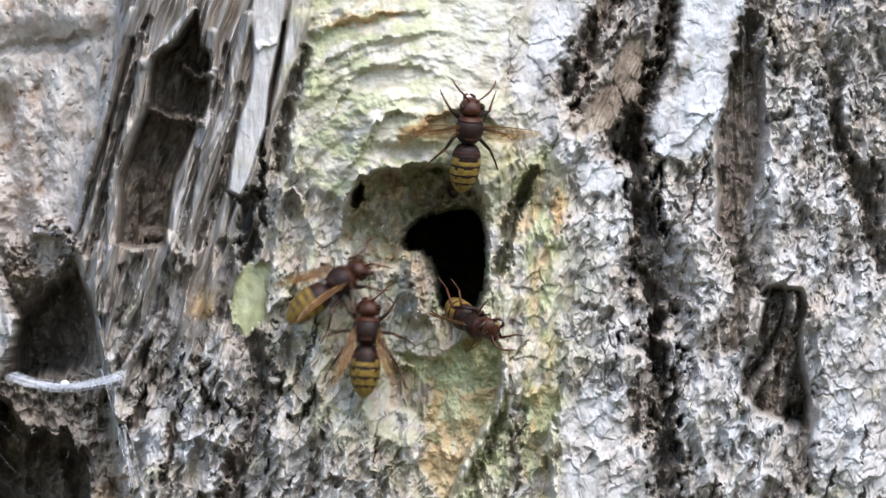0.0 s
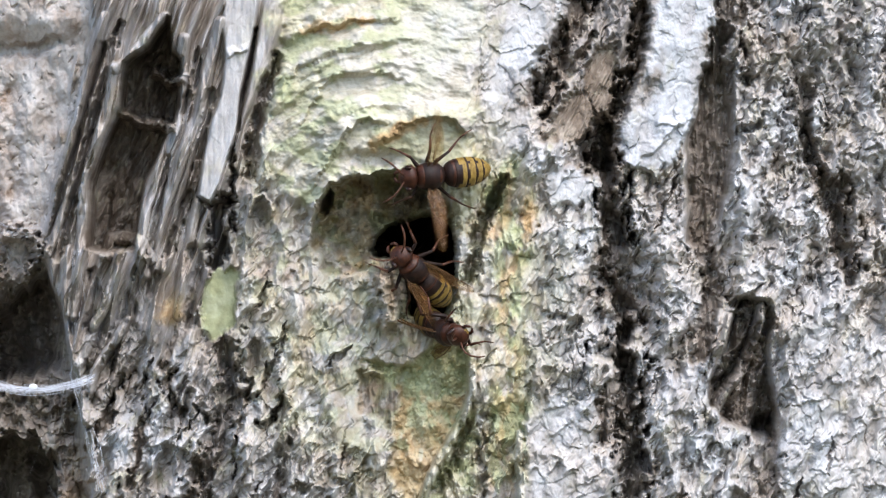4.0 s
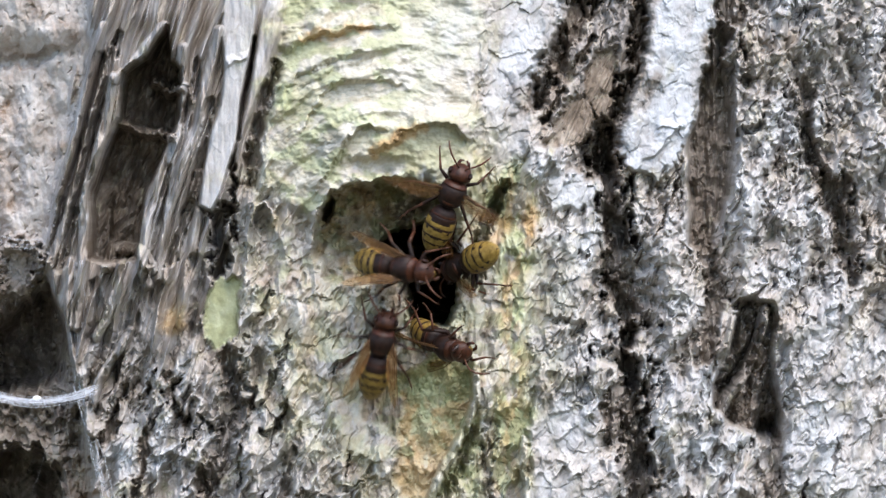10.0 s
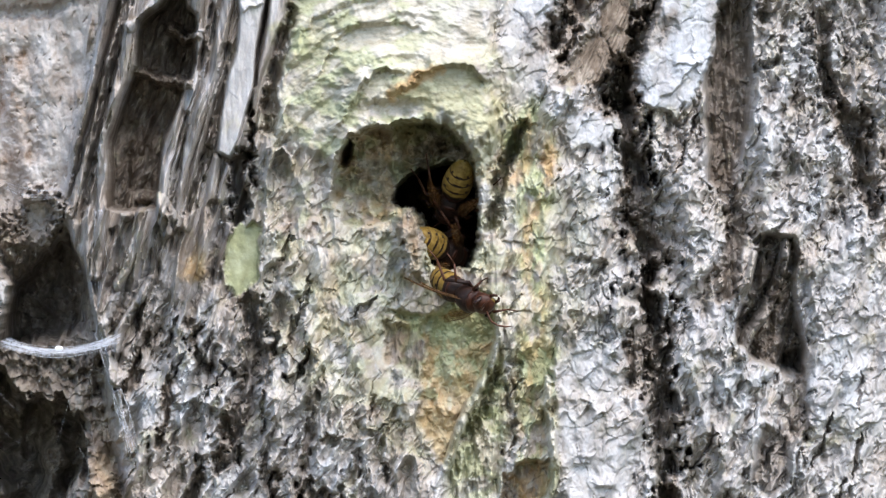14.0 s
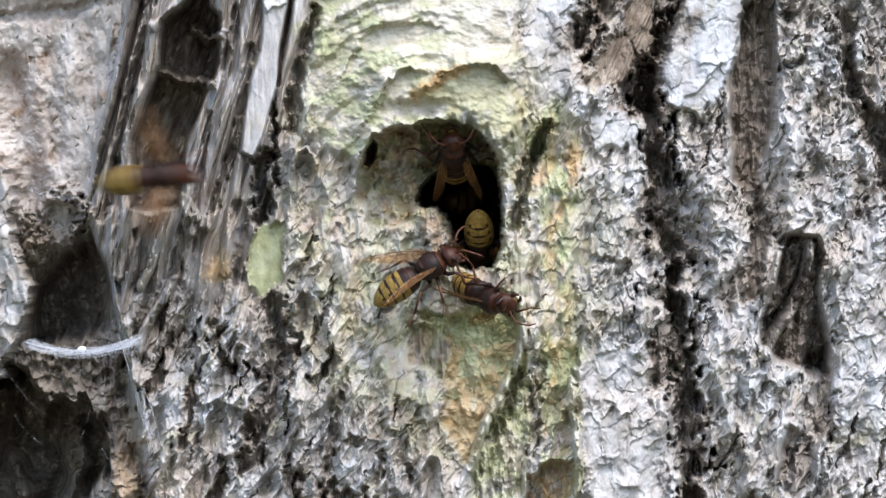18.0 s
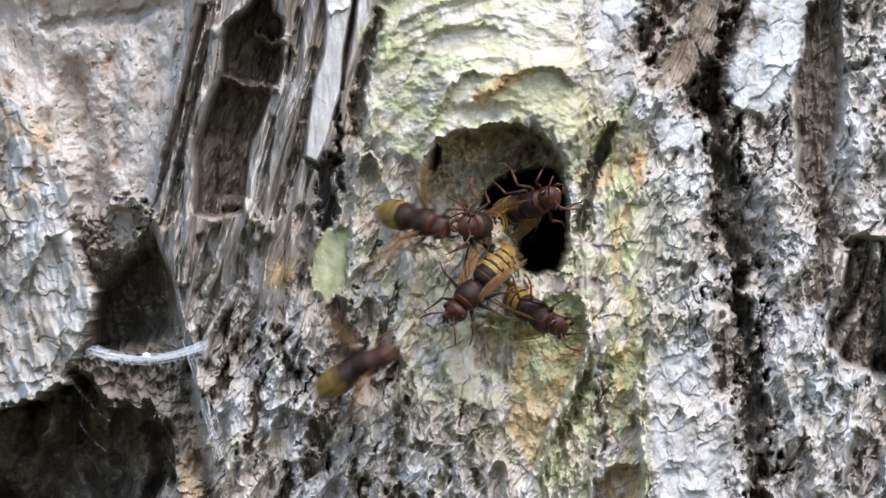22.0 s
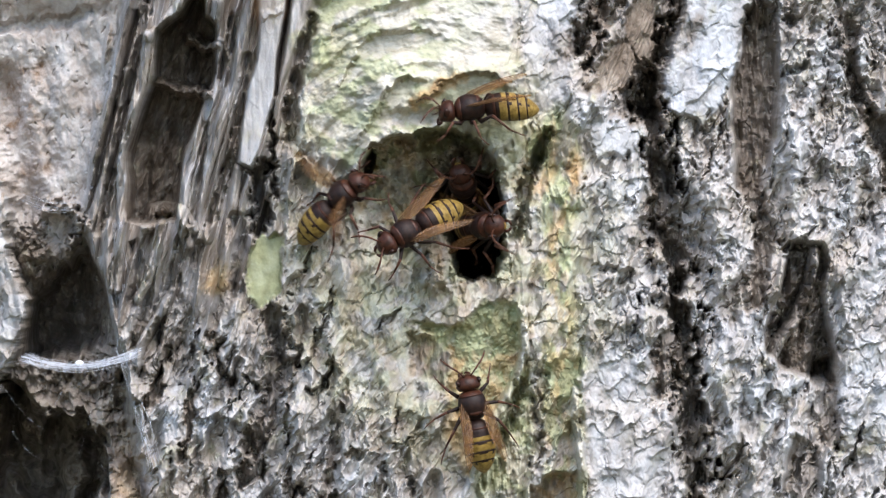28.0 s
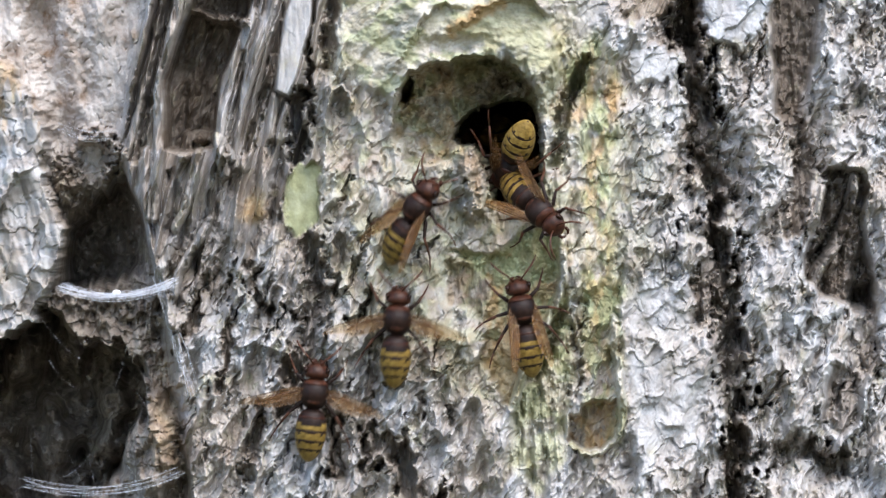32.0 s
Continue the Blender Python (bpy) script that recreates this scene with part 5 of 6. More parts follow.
def motions():
    """All that moves: each hornet's way over the bark, through the air and into the hole, and the beat of its wings."""
    walk(hornets[0], [
        (0.00, at(6.2, 25.9, 4.2, 85, 13, 15)),
        (0.50, at(5.3, 21.9, 4.2, 97, 24, 15)),
        (1.00, at(6.2, 25.4, 4.2, 98, 17, 10)),
        (1.50, at(6.0, 20.6, 4.2, 142, 15, 0)),
        (2.00, at(5.6, 18.8, 4.2, 168, 13, -10)),
        (2.50, at(6.3, 18.6, 4.2, 182, 14, -10)),
        (3.00, at(6.9, 19.2, 4.2, 196, 16, -10)),
        (3.50, at(7.7, 20.9, 4.2, 190, 17, -10)),
        (5.50, at(8.8, 20.2, 4.2, 174, 14, -10)),
        (6.00, at(8.6, 23.4, 4.2, 137, 16, 5)),
        (6.50, at(7.4, 17.4, 4.2, 177, 12, -10)),
        (7.00, at(4.8, 18.0, 4.2, 186, 18, -10)),
        (7.50, at(7.0, 16.8, 4.2, 180, 0, -10)),
        (8.00, at(3.9, 14.4, 4.2, 192, 0, -10)),
        (8.50, at(9.6, 21.5, 4.2, 138, 15, 0)),
        (9.00, at(11.3, 19.0, 4.2, 99, 0, 10)),
        (9.50, at(5.3, 12.8, 4.2, 90, 10, 0)),
        (10.00, at(8.0, 13.6, 4.2, 68, 17, 0)),
        (10.50, at(5.9, 15.0, 4.2, 84, 10, 0)),
        (10.75, at(6.1, 13.3, 4.2, 123, 18, -5)),
        (11.00, at(6.4, 11.6, 4.2, 163, 26, -10)),
        (11.25, at(5.1, 11.7, -6.4, 186, -13, -5)),
        (11.50, at(3.7, 11.7, -17.0, 210, -52, 0)),
        (11.75, at(3.0, 9.5, -17.0, 240, -55, 0)),
        (12.00, at(2.2, 7.3, -17.0, 270, -57, 0)),
        (12.50, at(3.2, 3.5, -17.0, 276, -55, 0)),
        (13.00, at(6.6, 5.4, -17.0, 270, -62, 0)),
        (13.50, at(7.0, 10.8, -17.0, 224, -57, 0)),
        (14.00, at(4.9, 2.3, -17.0, 250, -57, 0)),
        (14.50, at(5.9, 0.8, -17.0, 262, -62, 0)),
        (14.72, at(3.5, -0.5, -12.0, 262, -25, 0)),
        (14.97, at(-11.6, -23.8, -119.8, 262, -35, 0)),
        (15.20, at(-11.6, -23.8, -119.8, 262, -35, 0)),
        (32.00, at(-11.6, -23.8, -119.8, 262, -35, 0))])
    for wing in wings_of(hornets[0]):
        beat(wing, [(0.0, 12.0)], (15, 12), 84, 24)
    walk(hornets[1], [
        (0.00, at(-15.2, -26.0, -120.1, -30, -35, 0)),
        (16.00, at(-15.2, -26.0, -120.1, -30, -35, 0)),
        (16.09, at(-9.0, -17.5, -84.1, 15, -3, 0)),
        (16.19, at(-2.7, -9.0, -48.0, 59, 29, 0)),
        (16.28, at(3.5, -0.5, -12.0, 104, 61, 0)),
        (16.50, at(3.2, 8.8, -8.0, 104, 61, 0)),
        (17.00, at(1.2, 9.5, -8.0, 94, 62, 0)),
        (17.50, at(2.3, 10.1, -8.0, 84, 62, 0)),
        (18.00, at(-0.6, 11.0, -8.0, 94, 60, 0)),
        (18.50, at(1.5, 3.0, -8.0, 68, 62, 0)),
        (19.00, at(2.2, 2.8, -4.0, 16, 61, 20)),
        (19.50, at(2.6, -1.4, -8.0, 68, 60, 0)),
        (20.00, at(2.8, 6.8, -8.0, 90, 62, 0)),
        (20.50, at(2.0, -1.9, -5.0, 62, 62, 0)),
        (21.00, at(2.2, -4.0, -2.0, 73, 61, 0)),
        (21.50, at(1.8, 3.4, 0.0, 37, 53, 20)),
        (22.00, at(0.3, 0.4, 0.0, 20, 45, 30)),
        (22.25, at(2.4, -1.6, 0.0, -27, 47, 15)),
        (22.50, at(4.5, -3.6, 0.0, -73, 50, 0)),
        (23.00, at(4.3, -3.6, 0.0, -61, 48, 0)),
        (23.25, at(4.3, -2.2, 2.1, -20, 36, 10)),
        (23.50, at(4.3, -0.7, 4.2, 21, 24, 20)),
        (24.00, at(7.9, 4.7, 4.2, 64, 9, -20)),
        (24.50, at(3.7, 10.7, 4.2, 63, 17, -15)),
        (26.50, at(18.9, 33.0, 4.2, 53, 18, -20)),
        (27.00, at(16.6, 30.1, 4.2, 56, 0, -20)),
        (27.50, at(7.3, 33.0, 4.2, 115, 23, 0)),
        (27.75, at(7.6, 29.7, 4.2, 150, 13, 31)),
        (28.00, at(8.0, 26.5, 4.2, 185, 2, 62)),
        (28.50, at(7.1, 28.2, 4.2, 208, 8, 55)),
        (29.00, at(-0.1, 25.9, 4.2, 214, 11, 40)),
        (29.50, at(1.9, 27.3, 4.2, 216, 19, 20)),
        (30.00, at(-0.7, 18.9, 4.2, 229, 0, 0)),
        (30.50, at(0.3, 20.0, 4.2, 236, 23, 0)),
        (31.00, at(8.4, 14.2, -2.0, 255, -28, 0)),
        (31.50, at(5.9, 1.5, -3.0, 249, -55, 0)),
        (32.00, at(3.8, -4.1, -3.0, 245, -52, 0))])
    for wing in wings_of(hornets[1]):
        beat(wing, [(24.6, 26.2)], (12, 11), 72, 30)
    walk(hornets[2], [
        (0.00, at(6.7, -18.1, 3.0, -21, 58, 70)),
        (0.50, at(6.8, -18.0, 3.0, -20, 58, 70)),
        (1.00, at(6.6, -18.0, 3.0, -21, 58, 70)),
        (1.50, at(6.7, -17.8, 3.0, -21, 58, 70)),
        (2.00, at(6.8, -17.8, 3.0, -20, 58, 70)),
        (2.50, at(6.8, -18.1, 3.0, -22, 58, 70)),
        (3.00, at(6.6, -17.9, 3.0, -21, 58, 70)),
        (3.50, at(6.9, -18.0, 3.0, -20, 58, 70)),
        (5.50, at(6.5, -17.6, 3.0, -22, 59, 70)),
        (6.00, at(6.4, -21.6, 3.0, -24, 51, 70)),
        (6.50, at(6.6, -17.9, 3.0, -19, 56, 70)),
        (7.00, at(5.6, -19.9, 3.0, -28, 45, 70)),
        (7.50, at(7.1, -18.0, 3.0, -21, 57, 70)),
        (8.00, at(6.8, -20.6, 3.0, -34, 50, 70)),
        (8.50, at(6.7, -18.4, 3.0, -20, 55, 70)),
        (9.00, at(6.4, -20.3, 3.0, -27, 51, 70)),
        (9.50, at(6.8, -18.0, 3.0, -22, 57, 70)),
        (10.00, at(5.8, -20.1, 3.0, -21, 50, 70)),
        (10.50, at(6.7, -18.0, 3.0, -21, 57, 70)),
        (11.00, at(6.0, -21.7, 3.0, -25, 56, 70)),
        (11.50, at(6.3, -19.9, 3.0, -23, 57, 70)),
        (12.00, at(6.7, -19.8, 3.0, -25, 54, 70)),
        (12.50, at(6.4, -19.8, 3.0, -23, 57, 70)),
        (13.00, at(7.0, -22.3, 3.0, -21, 54, 70)),
        (13.50, at(6.4, -21.6, 3.0, -23, 57, 70)),
        (14.00, at(5.7, -22.3, 3.0, -24, 47, 70)),
        (14.50, at(5.4, -21.8, 3.0, -35, 55, 70)),
        (16.50, at(6.3, -20.3, 3.0, -23, 57, 70)),
        (17.00, at(6.3, -20.8, 3.0, -30, 47, 70)),
        (17.50, at(6.5, -20.4, 3.0, -28, 54, 70)),
        (18.00, at(5.3, -22.9, 3.0, -19, 49, 70)),
        (18.50, at(6.2, -21.6, 3.0, -26, 56, 70)),
        (19.00, at(6.4, -22.3, 3.0, -27, 53, 70)),
        (19.50, at(6.6, -20.8, 3.0, -26, 56, 70)),
        (20.00, at(5.6, -20.3, 3.0, -15, 52, 70)),
        (20.50, at(6.2, -19.9, 3.0, -21, 58, 70)),
        (21.00, at(5.3, -20.4, 3.0, -9, 47, 70)),
        (21.50, at(5.6, -20.0, 3.0, -19, 54, 70)),
        (22.00, at(1.7, -26.0, 3.0, -28, 45, 70)),
        (22.50, at(3.2, -20.4, 3.0, -42, 62, 70)),
        (22.75, at(3.0, -23.3, 3.6, -59, 39, 35)),
        (23.00, at(2.7, -26.2, 4.2, -75, 16, 0)),
        (23.50, at(2.9, -37.1, 14.0, -94, 16, 0)),
        (23.62, at(4.4, -46.0, 9.0, -95, 8, 0)),
        (23.80, at(2.0, -53.0, 5.0, -98, -8, 10)),
        (24.00, at(1.0, -50.5, 5.0, -80, -8, 10)),
        (24.20, at(-2.5, -46.5, 5.0, -48, -5, 0)),
        (24.50, at(3.0, -48.5, 5.0, -62, 0, 0)),
        (25.00, at(2.0, -50.0, 6.0, -85, 0, 0)),
        (25.70, at(-2.0, -130.0, 22.0, -90, 0, 0)),
        (26.10, at(-110.0, -125.0, 22.0, -45, 0, 0)),
        (26.50, at(-150.5, 18.9, 22.0, 0, 0, 0)),
        (27.60, at(-148.0, 11.0, 22.0, 10, 0, 0)),
        (28.00, at(-31.8, 3.0, 4.2, 39, 15, -45)),
        (28.50, at(-28.6, 6.2, 8.0, -15, 22, -30)),
        (29.00, at(-23.7, -6.8, 4.2, 35, 0, -45)),
        (29.50, at(-16.4, 1.8, 4.2, 6, 23, -30)),
        (30.00, at(-9.2, -17.4, 4.2, 27, 24, -35)),
        (30.25, at(-8.9, -16.3, -6.4, 26, -12, -28)),
        (30.50, at(-8.5, -15.1, -17.0, 24, -48, -20)),
        (30.72, at(3.5, -0.5, -12.0, 24, -25, -20)),
        (30.97, at(18.4, 18.0, -138.3, 24, -35, 0)),
        (31.10, at(18.4, 18.0, -138.3, 24, -35, 0)),
        (32.00, at(18.4, 18.0, -138.3, 24, -35, 0))])
    for wing in wings_of(hornets[2]):
        beat(wing, [(23.2, 24.0), (27.4, 28.4)], (24, 10), 72, 30)
    walk(hornets[3], [
        (0.00, at(-29.4, -10.4, 4.2, 32, 0, -35)),
        (0.50, at(-2.4, 0.4, -17.0, -15, -50, -20)),
        (0.72, at(3.5, -0.5, -12.0, -15, -25, -20)),
        (0.90, at(-12.2, 2.2, -113.8, -15, -35, 0)),
        (9.40, at(-12.2, 2.2, -113.8, -15, -35, 0)),
        (9.53, at(-12.2, 2.2, -113.8, -11, -35, 0)),
        (9.65, at(-4.4, 0.9, -62.9, -11, -1, 0)),
        (9.78, at(3.5, -0.5, -12.0, -11, 33, 0)),
        (10.00, at(-5.9, -0.7, 4.2, -11, 33, 0)),
        (10.50, at(-13.1, -9.4, 4.2, 20, 21, -30)),
        (10.75, at(-7.2, -8.6, -6.4, 13, -14, -22)),
        (11.00, at(-1.2, -7.7, -17.0, 5, -50, -15)),
        (11.50, at(-0.4, -5.7, -17.0, -15, -60, 0)),
        (11.75, at(-4.2, -11.1, -6.4, 11, -15, 0)),
        (12.00, at(-7.9, -16.4, 4.2, 37, 30, 0)),
        (12.50, at(-11.1, -12.5, 4.2, 21, 26, -30)),
        (13.00, at(-6.0, -10.1, 4.2, 43, 1, -35)),
        (13.50, at(-0.6, -7.7, -17.0, 22, -59, 0)),
        (14.00, at(1.7, -11.2, -24.0, -29, -62, 0)),
        (14.22, at(3.5, -0.5, -12.0, -29, -25, 0)),
        (14.47, at(-12.2, 2.2, -113.8, -29, -35, 0)),
        (14.70, at(-12.2, 2.2, -113.8, -29, -35, 0)),
        (16.10, at(-12.2, 2.2, -113.8, -29, -35, 0)),
        (16.19, at(-4.4, 0.9, -62.9, 12, -47, 0)),
        (16.28, at(3.5, -0.5, -12.0, 52, -59, 0)),
        (16.50, at(9.2, -4.1, 2.0, 52, -59, 0)),
        (16.67, at(9.0, -4.1, 1.3, -2, -50, 0)),
        (16.83, at(8.9, -4.1, 0.7, -57, -41, 0)),
        (17.00, at(8.7, -4.2, 0.0, -112, -32, 0)),
        (17.50, at(5.4, -2.7, -4.0, -97, -58, 0)),
        (18.00, at(5.2, -10.0, -24.0, -89, -62, 0)),
        (18.25, at(2.5, -11.4, -13.5, -36, -59, -5)),
        (18.50, at(-0.2, -12.7, -3.0, 17, -57, -10)),
        (19.00, at(1.5, -13.5, 0.0, 44, -40, -20)),
        (19.17, at(3.2, -13.5, -3.3, 3, -47, -13)),
        (19.33, at(4.8, -13.5, -6.7, -39, -55, -7)),
        (19.50, at(6.5, -13.5, -10.0, -80, -62, 0)),
        (19.75, at(2.6, -10.3, -7.0, -125, -3, 10)),
        (20.00, at(-1.3, -7.1, -4.0, -170, 56, 20)),
        (20.50, at(-7.6, -10.6, -1.0, -166, 38, 20)),
        (21.00, at(-8.1, -6.7, 4.2, -150, 0, 25)),
        (21.50, at(-6.2, -3.1, 4.2, -155, 30, 20)),
        (22.00, at(-11.1, -17.9, 4.2, -132, 14, 15)),
        (22.50, at(-9.2, -10.3, 4.2, -129, 31, 10)),
        (23.00, at(-10.5, -2.9, 4.2, -187, 30, 10)),
        (23.50, at(-8.9, -7.2, 4.2, -164, 28, 10)),
        (24.00, at(-10.2, -8.0, 4.2, -152, 15, 15)),
        (24.50, at(-3.6, -4.2, 4.2, -169, 27, 15)),
        (26.50, at(-9.2, -4.3, 4.2, -146, 29, 10)),
        (27.00, at(-4.4, -6.6, 4.2, -134, 13, 10)),
        (27.50, at(-8.7, 0.7, 4.2, -107, 29, 0)),
        (28.00, at(-9.4, -2.3, 4.2, -153, 17, 15)),
        (28.50, at(-10.9, 2.4, 4.2, -104, 34, 0)),
        (28.75, at(-11.5, 4.0, 2.1, -74, -9, 0)),
        (29.00, at(-12.2, 5.7, 0.0, -45, -51, 0)),
        (29.50, at(-3.9, 7.6, -4.0, -31, -54, 0)),
        (29.75, at(-0.1, 3.6, -5.0, -73, -57, 0)),
        (30.00, at(3.7, -0.5, -6.0, -116, -60, 0)),
        (30.22, at(3.5, -0.5, -12.0, -116, -25, 0)),
        (30.47, at(-12.2, 2.2, -113.8, -116, -35, 0)),
        (30.60, at(-12.2, 2.2, -113.8, -116, -35, 0)),
        (32.00, at(-12.2, 2.2, -113.8, -116, -35, 0))])
    for wing in wings_of(hornets[3]):
        beat(wing, [], (15, 12), 72, 30)
    walk(hornets[4], [
        (0.00, at(-19.4, -24.9, 4.2, 87, 0, 0)),
        (0.25, at(-12.2, -18.1, 4.2, 47, 10, -12)),
        (0.50, at(-5.1, -11.3, 4.2, 8, 19, -25)),
        (1.00, at(-6.4, -15.2, 4.2, 21, 0, -30)),
        (1.25, at(-1.1, -13.0, -0.9, -13, -31, -15)),
        (1.50, at(4.1, -10.9, -6.0, -48, -62, 0)),
        (1.72, at(3.5, -0.5, -12.0, -48, -25, 0)),
        (2.00, at(-14.4, -23.6, -110.7, -48, -35, 0)),
        (12.40, at(-14.4, -23.6, -110.7, -48, -35, 0)),
        (12.53, at(-14.4, -23.6, -110.7, 10, -35, 0)),
        (12.78, at(3.5, -0.5, -12.0, 10, 13, -10)),
        (13.00, at(3.5, 28.5, 14.0, 10, 13, -10)),
        (13.40, at(40.8, 92.8, 22.0, 40, 0, 0)),
        (15.60, at(-148.6, -26.0, 22.0, 0, 0, 0)),
        (16.50, at(-15.1, -12.1, 4.2, 39, 28, -35)),
        (17.00, at(-10.4, -16.9, 4.2, 47, 0, -35)),
        (17.50, at(-10.7, -15.3, 4.2, 44, 8, -35)),
        (18.00, at(-11.0, -17.2, 4.2, 27, 0, -40)),
        (18.50, at(-5.9, -12.8, 0.0, 25, -37, -20)),
        (18.72, at(3.5, -0.5, -12.0, 25, -25, -20)),
        (19.00, at(-14.4, -23.6, -110.7, 25, -35, 0)),
        (21.60, at(-14.4, -23.6, -110.7, 25, -35, 0)),
        (21.66, at(-8.4, -15.9, -77.8, 76, -3, 0)),
        (21.72, at(-2.5, -8.2, -44.9, 127, 30, 0)),
        (21.78, at(3.5, -0.5, -12.0, 178, 62, 0)),
        (22.00, at(-9.3, -3.9, -4.0, 178, 62, 0)),
        (22.50, at(-2.3, -6.6, -4.0, 147, 62, 0)),
        (22.67, at(-3.3, -4.2, -3.3, 201, 22, 0)),
        (22.83, at(-4.3, -1.7, -2.7, 255, -19, 0)),
        (23.00, at(-5.3, 0.7, -2.0, 309, -59, 0)),
        (23.50, at(-3.0, -0.6, -6.0, 313, -62, 0)),
        (24.00, at(-0.2, 1.0, -5.0, 321, -62, 0)),
        (24.22, at(3.5, -0.5, -12.0, 321, -25, 0)),
        (24.47, at(-14.4, -23.6, -110.7, 321, -35, 0)),
        (25.00, at(-14.4, -23.6, -110.7, 321, -35, 0)),
        (26.60, at(-14.4, -23.6, -110.7, 321, -35, 0)),
        (26.69, at(-5.5, -12.1, -61.4, 286, 13, 0)),
        (26.78, at(3.5, -0.5, -12.0, 251, 61, 0)),
        (27.00, at(6.9, -3.5, -9.0, 251, 61, 0)),
        (27.50, at(7.2, -2.5, -9.0, 254, 62, 0)),
        (27.75, at(5.7, -2.7, -7.5, 306, 62, 0)),
        (28.00, at(4.3, -2.9, -6.0, 358, 62, 0)),
        (28.25, at(4.9, -2.5, -7.0, 406, 62, 0)),
        (28.50, at(5.4, -2.0, -8.0, 453, 62, 0)),
        (29.00, at(10.9, -2.1, -6.0, 448, 62, 0)),
        (29.17, at(11.6, 0.3, -5.3, 397, 62, 0)),
        (29.33, at(12.3, 2.6, -4.7, 346, 62, 0)),
        (29.50, at(13.0, 5.0, -4.0, 295, 62, 0)),
        (30.00, at(5.2, -12.6, 3.0, 294, 40, 0)),
        (30.25, at(4.8, -12.3, 3.0, 327, 46, 0)),
        (30.50, at(4.3, -12.0, 3.0, 360, 53, 0)),
        (31.00, at(6.0, -10.5, 14.0, 384, 23, -20)),
        (31.50, at(3.5, -8.4, 9.0, 380, 26, -30)),
        (31.75, at(5.6, -11.8, 6.5, 347, 30, -10)),
        (32.00, at(7.7, -15.1, 4.0, 314, 34, 10))])
    for wing in wings_of(hornets[4]):
        beat(wing, [(12.7, 16.3), (30.7, 31.7)], (20, 12), 72, 30)
    walk(hornets[5], [
        (0.00, at(-154.9, 3.0, 22.0, 0, 0, 0)),
        (1.10, at(-150.7, -7.6, 22.0, 0, 0, 0)),
        (1.50, at(-28.2, -13.6, 4.2, 51, 26, -40)),
        (1.75, at(-15.0, -10.4, 4.2, 18, 24, -28)),
        (2.00, at(-1.8, -7.3, 4.2, -14, 22, -15)),
        (2.25, at(2.0, -6.0, -3.0, -10, -30, 0)),
        (2.45, at(3.5, -0.5, -12.0, 10, -30, 0)),
        (2.65, at(18.8, 19.7, -140.3, 24, -35, 0)),
        (5.20, at(18.8, 19.7, -140.3, 24, -35, 0)),
        (5.28, at(3.5, -0.5, -12.0, 7, 13, -30)),
        (5.50, at(-3.9, -2.2, 4.2, 7, 13, -30)),
        (5.75, at(-1.2, -5.1, 0.6, -18, -22, -15)),
        (6.00, at(1.5, -8.0, -3.0, -42, -58, 0)),
        (6.22, at(3.5, -0.5, -12.0, -42, -25, 0)),
        (6.40, at(18.8, 19.7, -140.3, -42, -35, 0)),
        (6.70, at(18.8, 19.7, -140.3, -42, -35, 0)),
        (6.78, at(3.5, -0.5, -12.0, -79, -62, 0)),
        (7.00, at(4.4, -12.4, -24.0, -79, -62, 0)),
        (7.22, at(3.5, -0.5, -12.0, -79, -25, 0)),
        (7.40, at(18.8, 19.7, -140.3, -79, -35, 0)),
        (32.00, at(18.8, 19.7, -140.3, -79, -35, 0))])
    for wing in wings_of(hornets[5]):
        beat(wing, [(0.8, 1.5)], (15, 12), 72, 30)
    walk(hornets[6], [
        (0.00, at(-154.9, -5.6, 22.0, 0, 0, 0)),
        (1.70, at(-148.5, -17.7, 22.0, 0, 0, 0)),
        (2.00, at(-54.4, -17.5, 14.0, 4, 22, -20)),
        (2.50, at(-15.1, -23.1, 4.2, 49, 33, -20)),
        (3.00, at(-14.4, -13.5, 4.2, 72, 0, -10)),
        (3.50, at(-7.6, 0.6, 4.2, 22, 13, -40)),
        (3.72, at(3.5, -0.5, -12.0, 22, -25, -40)),
        (3.97, at(13.2, -18.4, -115.5, 22, -35, 0)),
        (4.10, at(13.2, -18.4, -115.5, 22, -35, 0)),
        (32.00, at(13.2, -18.4, -115.5, 22, -35, 0))])
    for wing in wings_of(hornets[6]):
        beat(wing, [(1.6, 2.4)], (15, 12), 72, 30)
    walk(hornets[7], [
        (0.00, at(-154.9, -5.6, 22.0, 0, 0, 0)),
        (2.60, at(-141.4, -15.6, 22.0, 0, 0, 0)),
        (3.00, at(-29.2, -12.0, 4.2, 12, 25, -20)),
        (3.17, at(-16.6, -8.5, 4.2, 60, 27, -7)),
        (3.33, at(-4.0, -5.1, 4.2, 107, 29, 7)),
        (3.50, at(8.6, -1.6, 4.2, 155, 32, 20)),
        (4.00, at(2.9, -5.6, 4.2, 136, 36, 0)),
        (4.11, at(3.2, -3.1, -3.9, 136, 6, 0)),
        (4.22, at(3.5, -0.5, -12.0, 136, -25, 0)),
        (4.47, at(5.6, 13.9, -142.7, 136, -35, 0)),
        (4.60, at(5.6, 13.9, -142.7, 136, -35, 0)),
        (32.00, at(5.6, 13.9, -142.7, 136, -35, 0))])
    for wing in wings_of(hornets[7]):
        beat(wing, [(2.4, 3.0)], (15, 12), 72, 30)
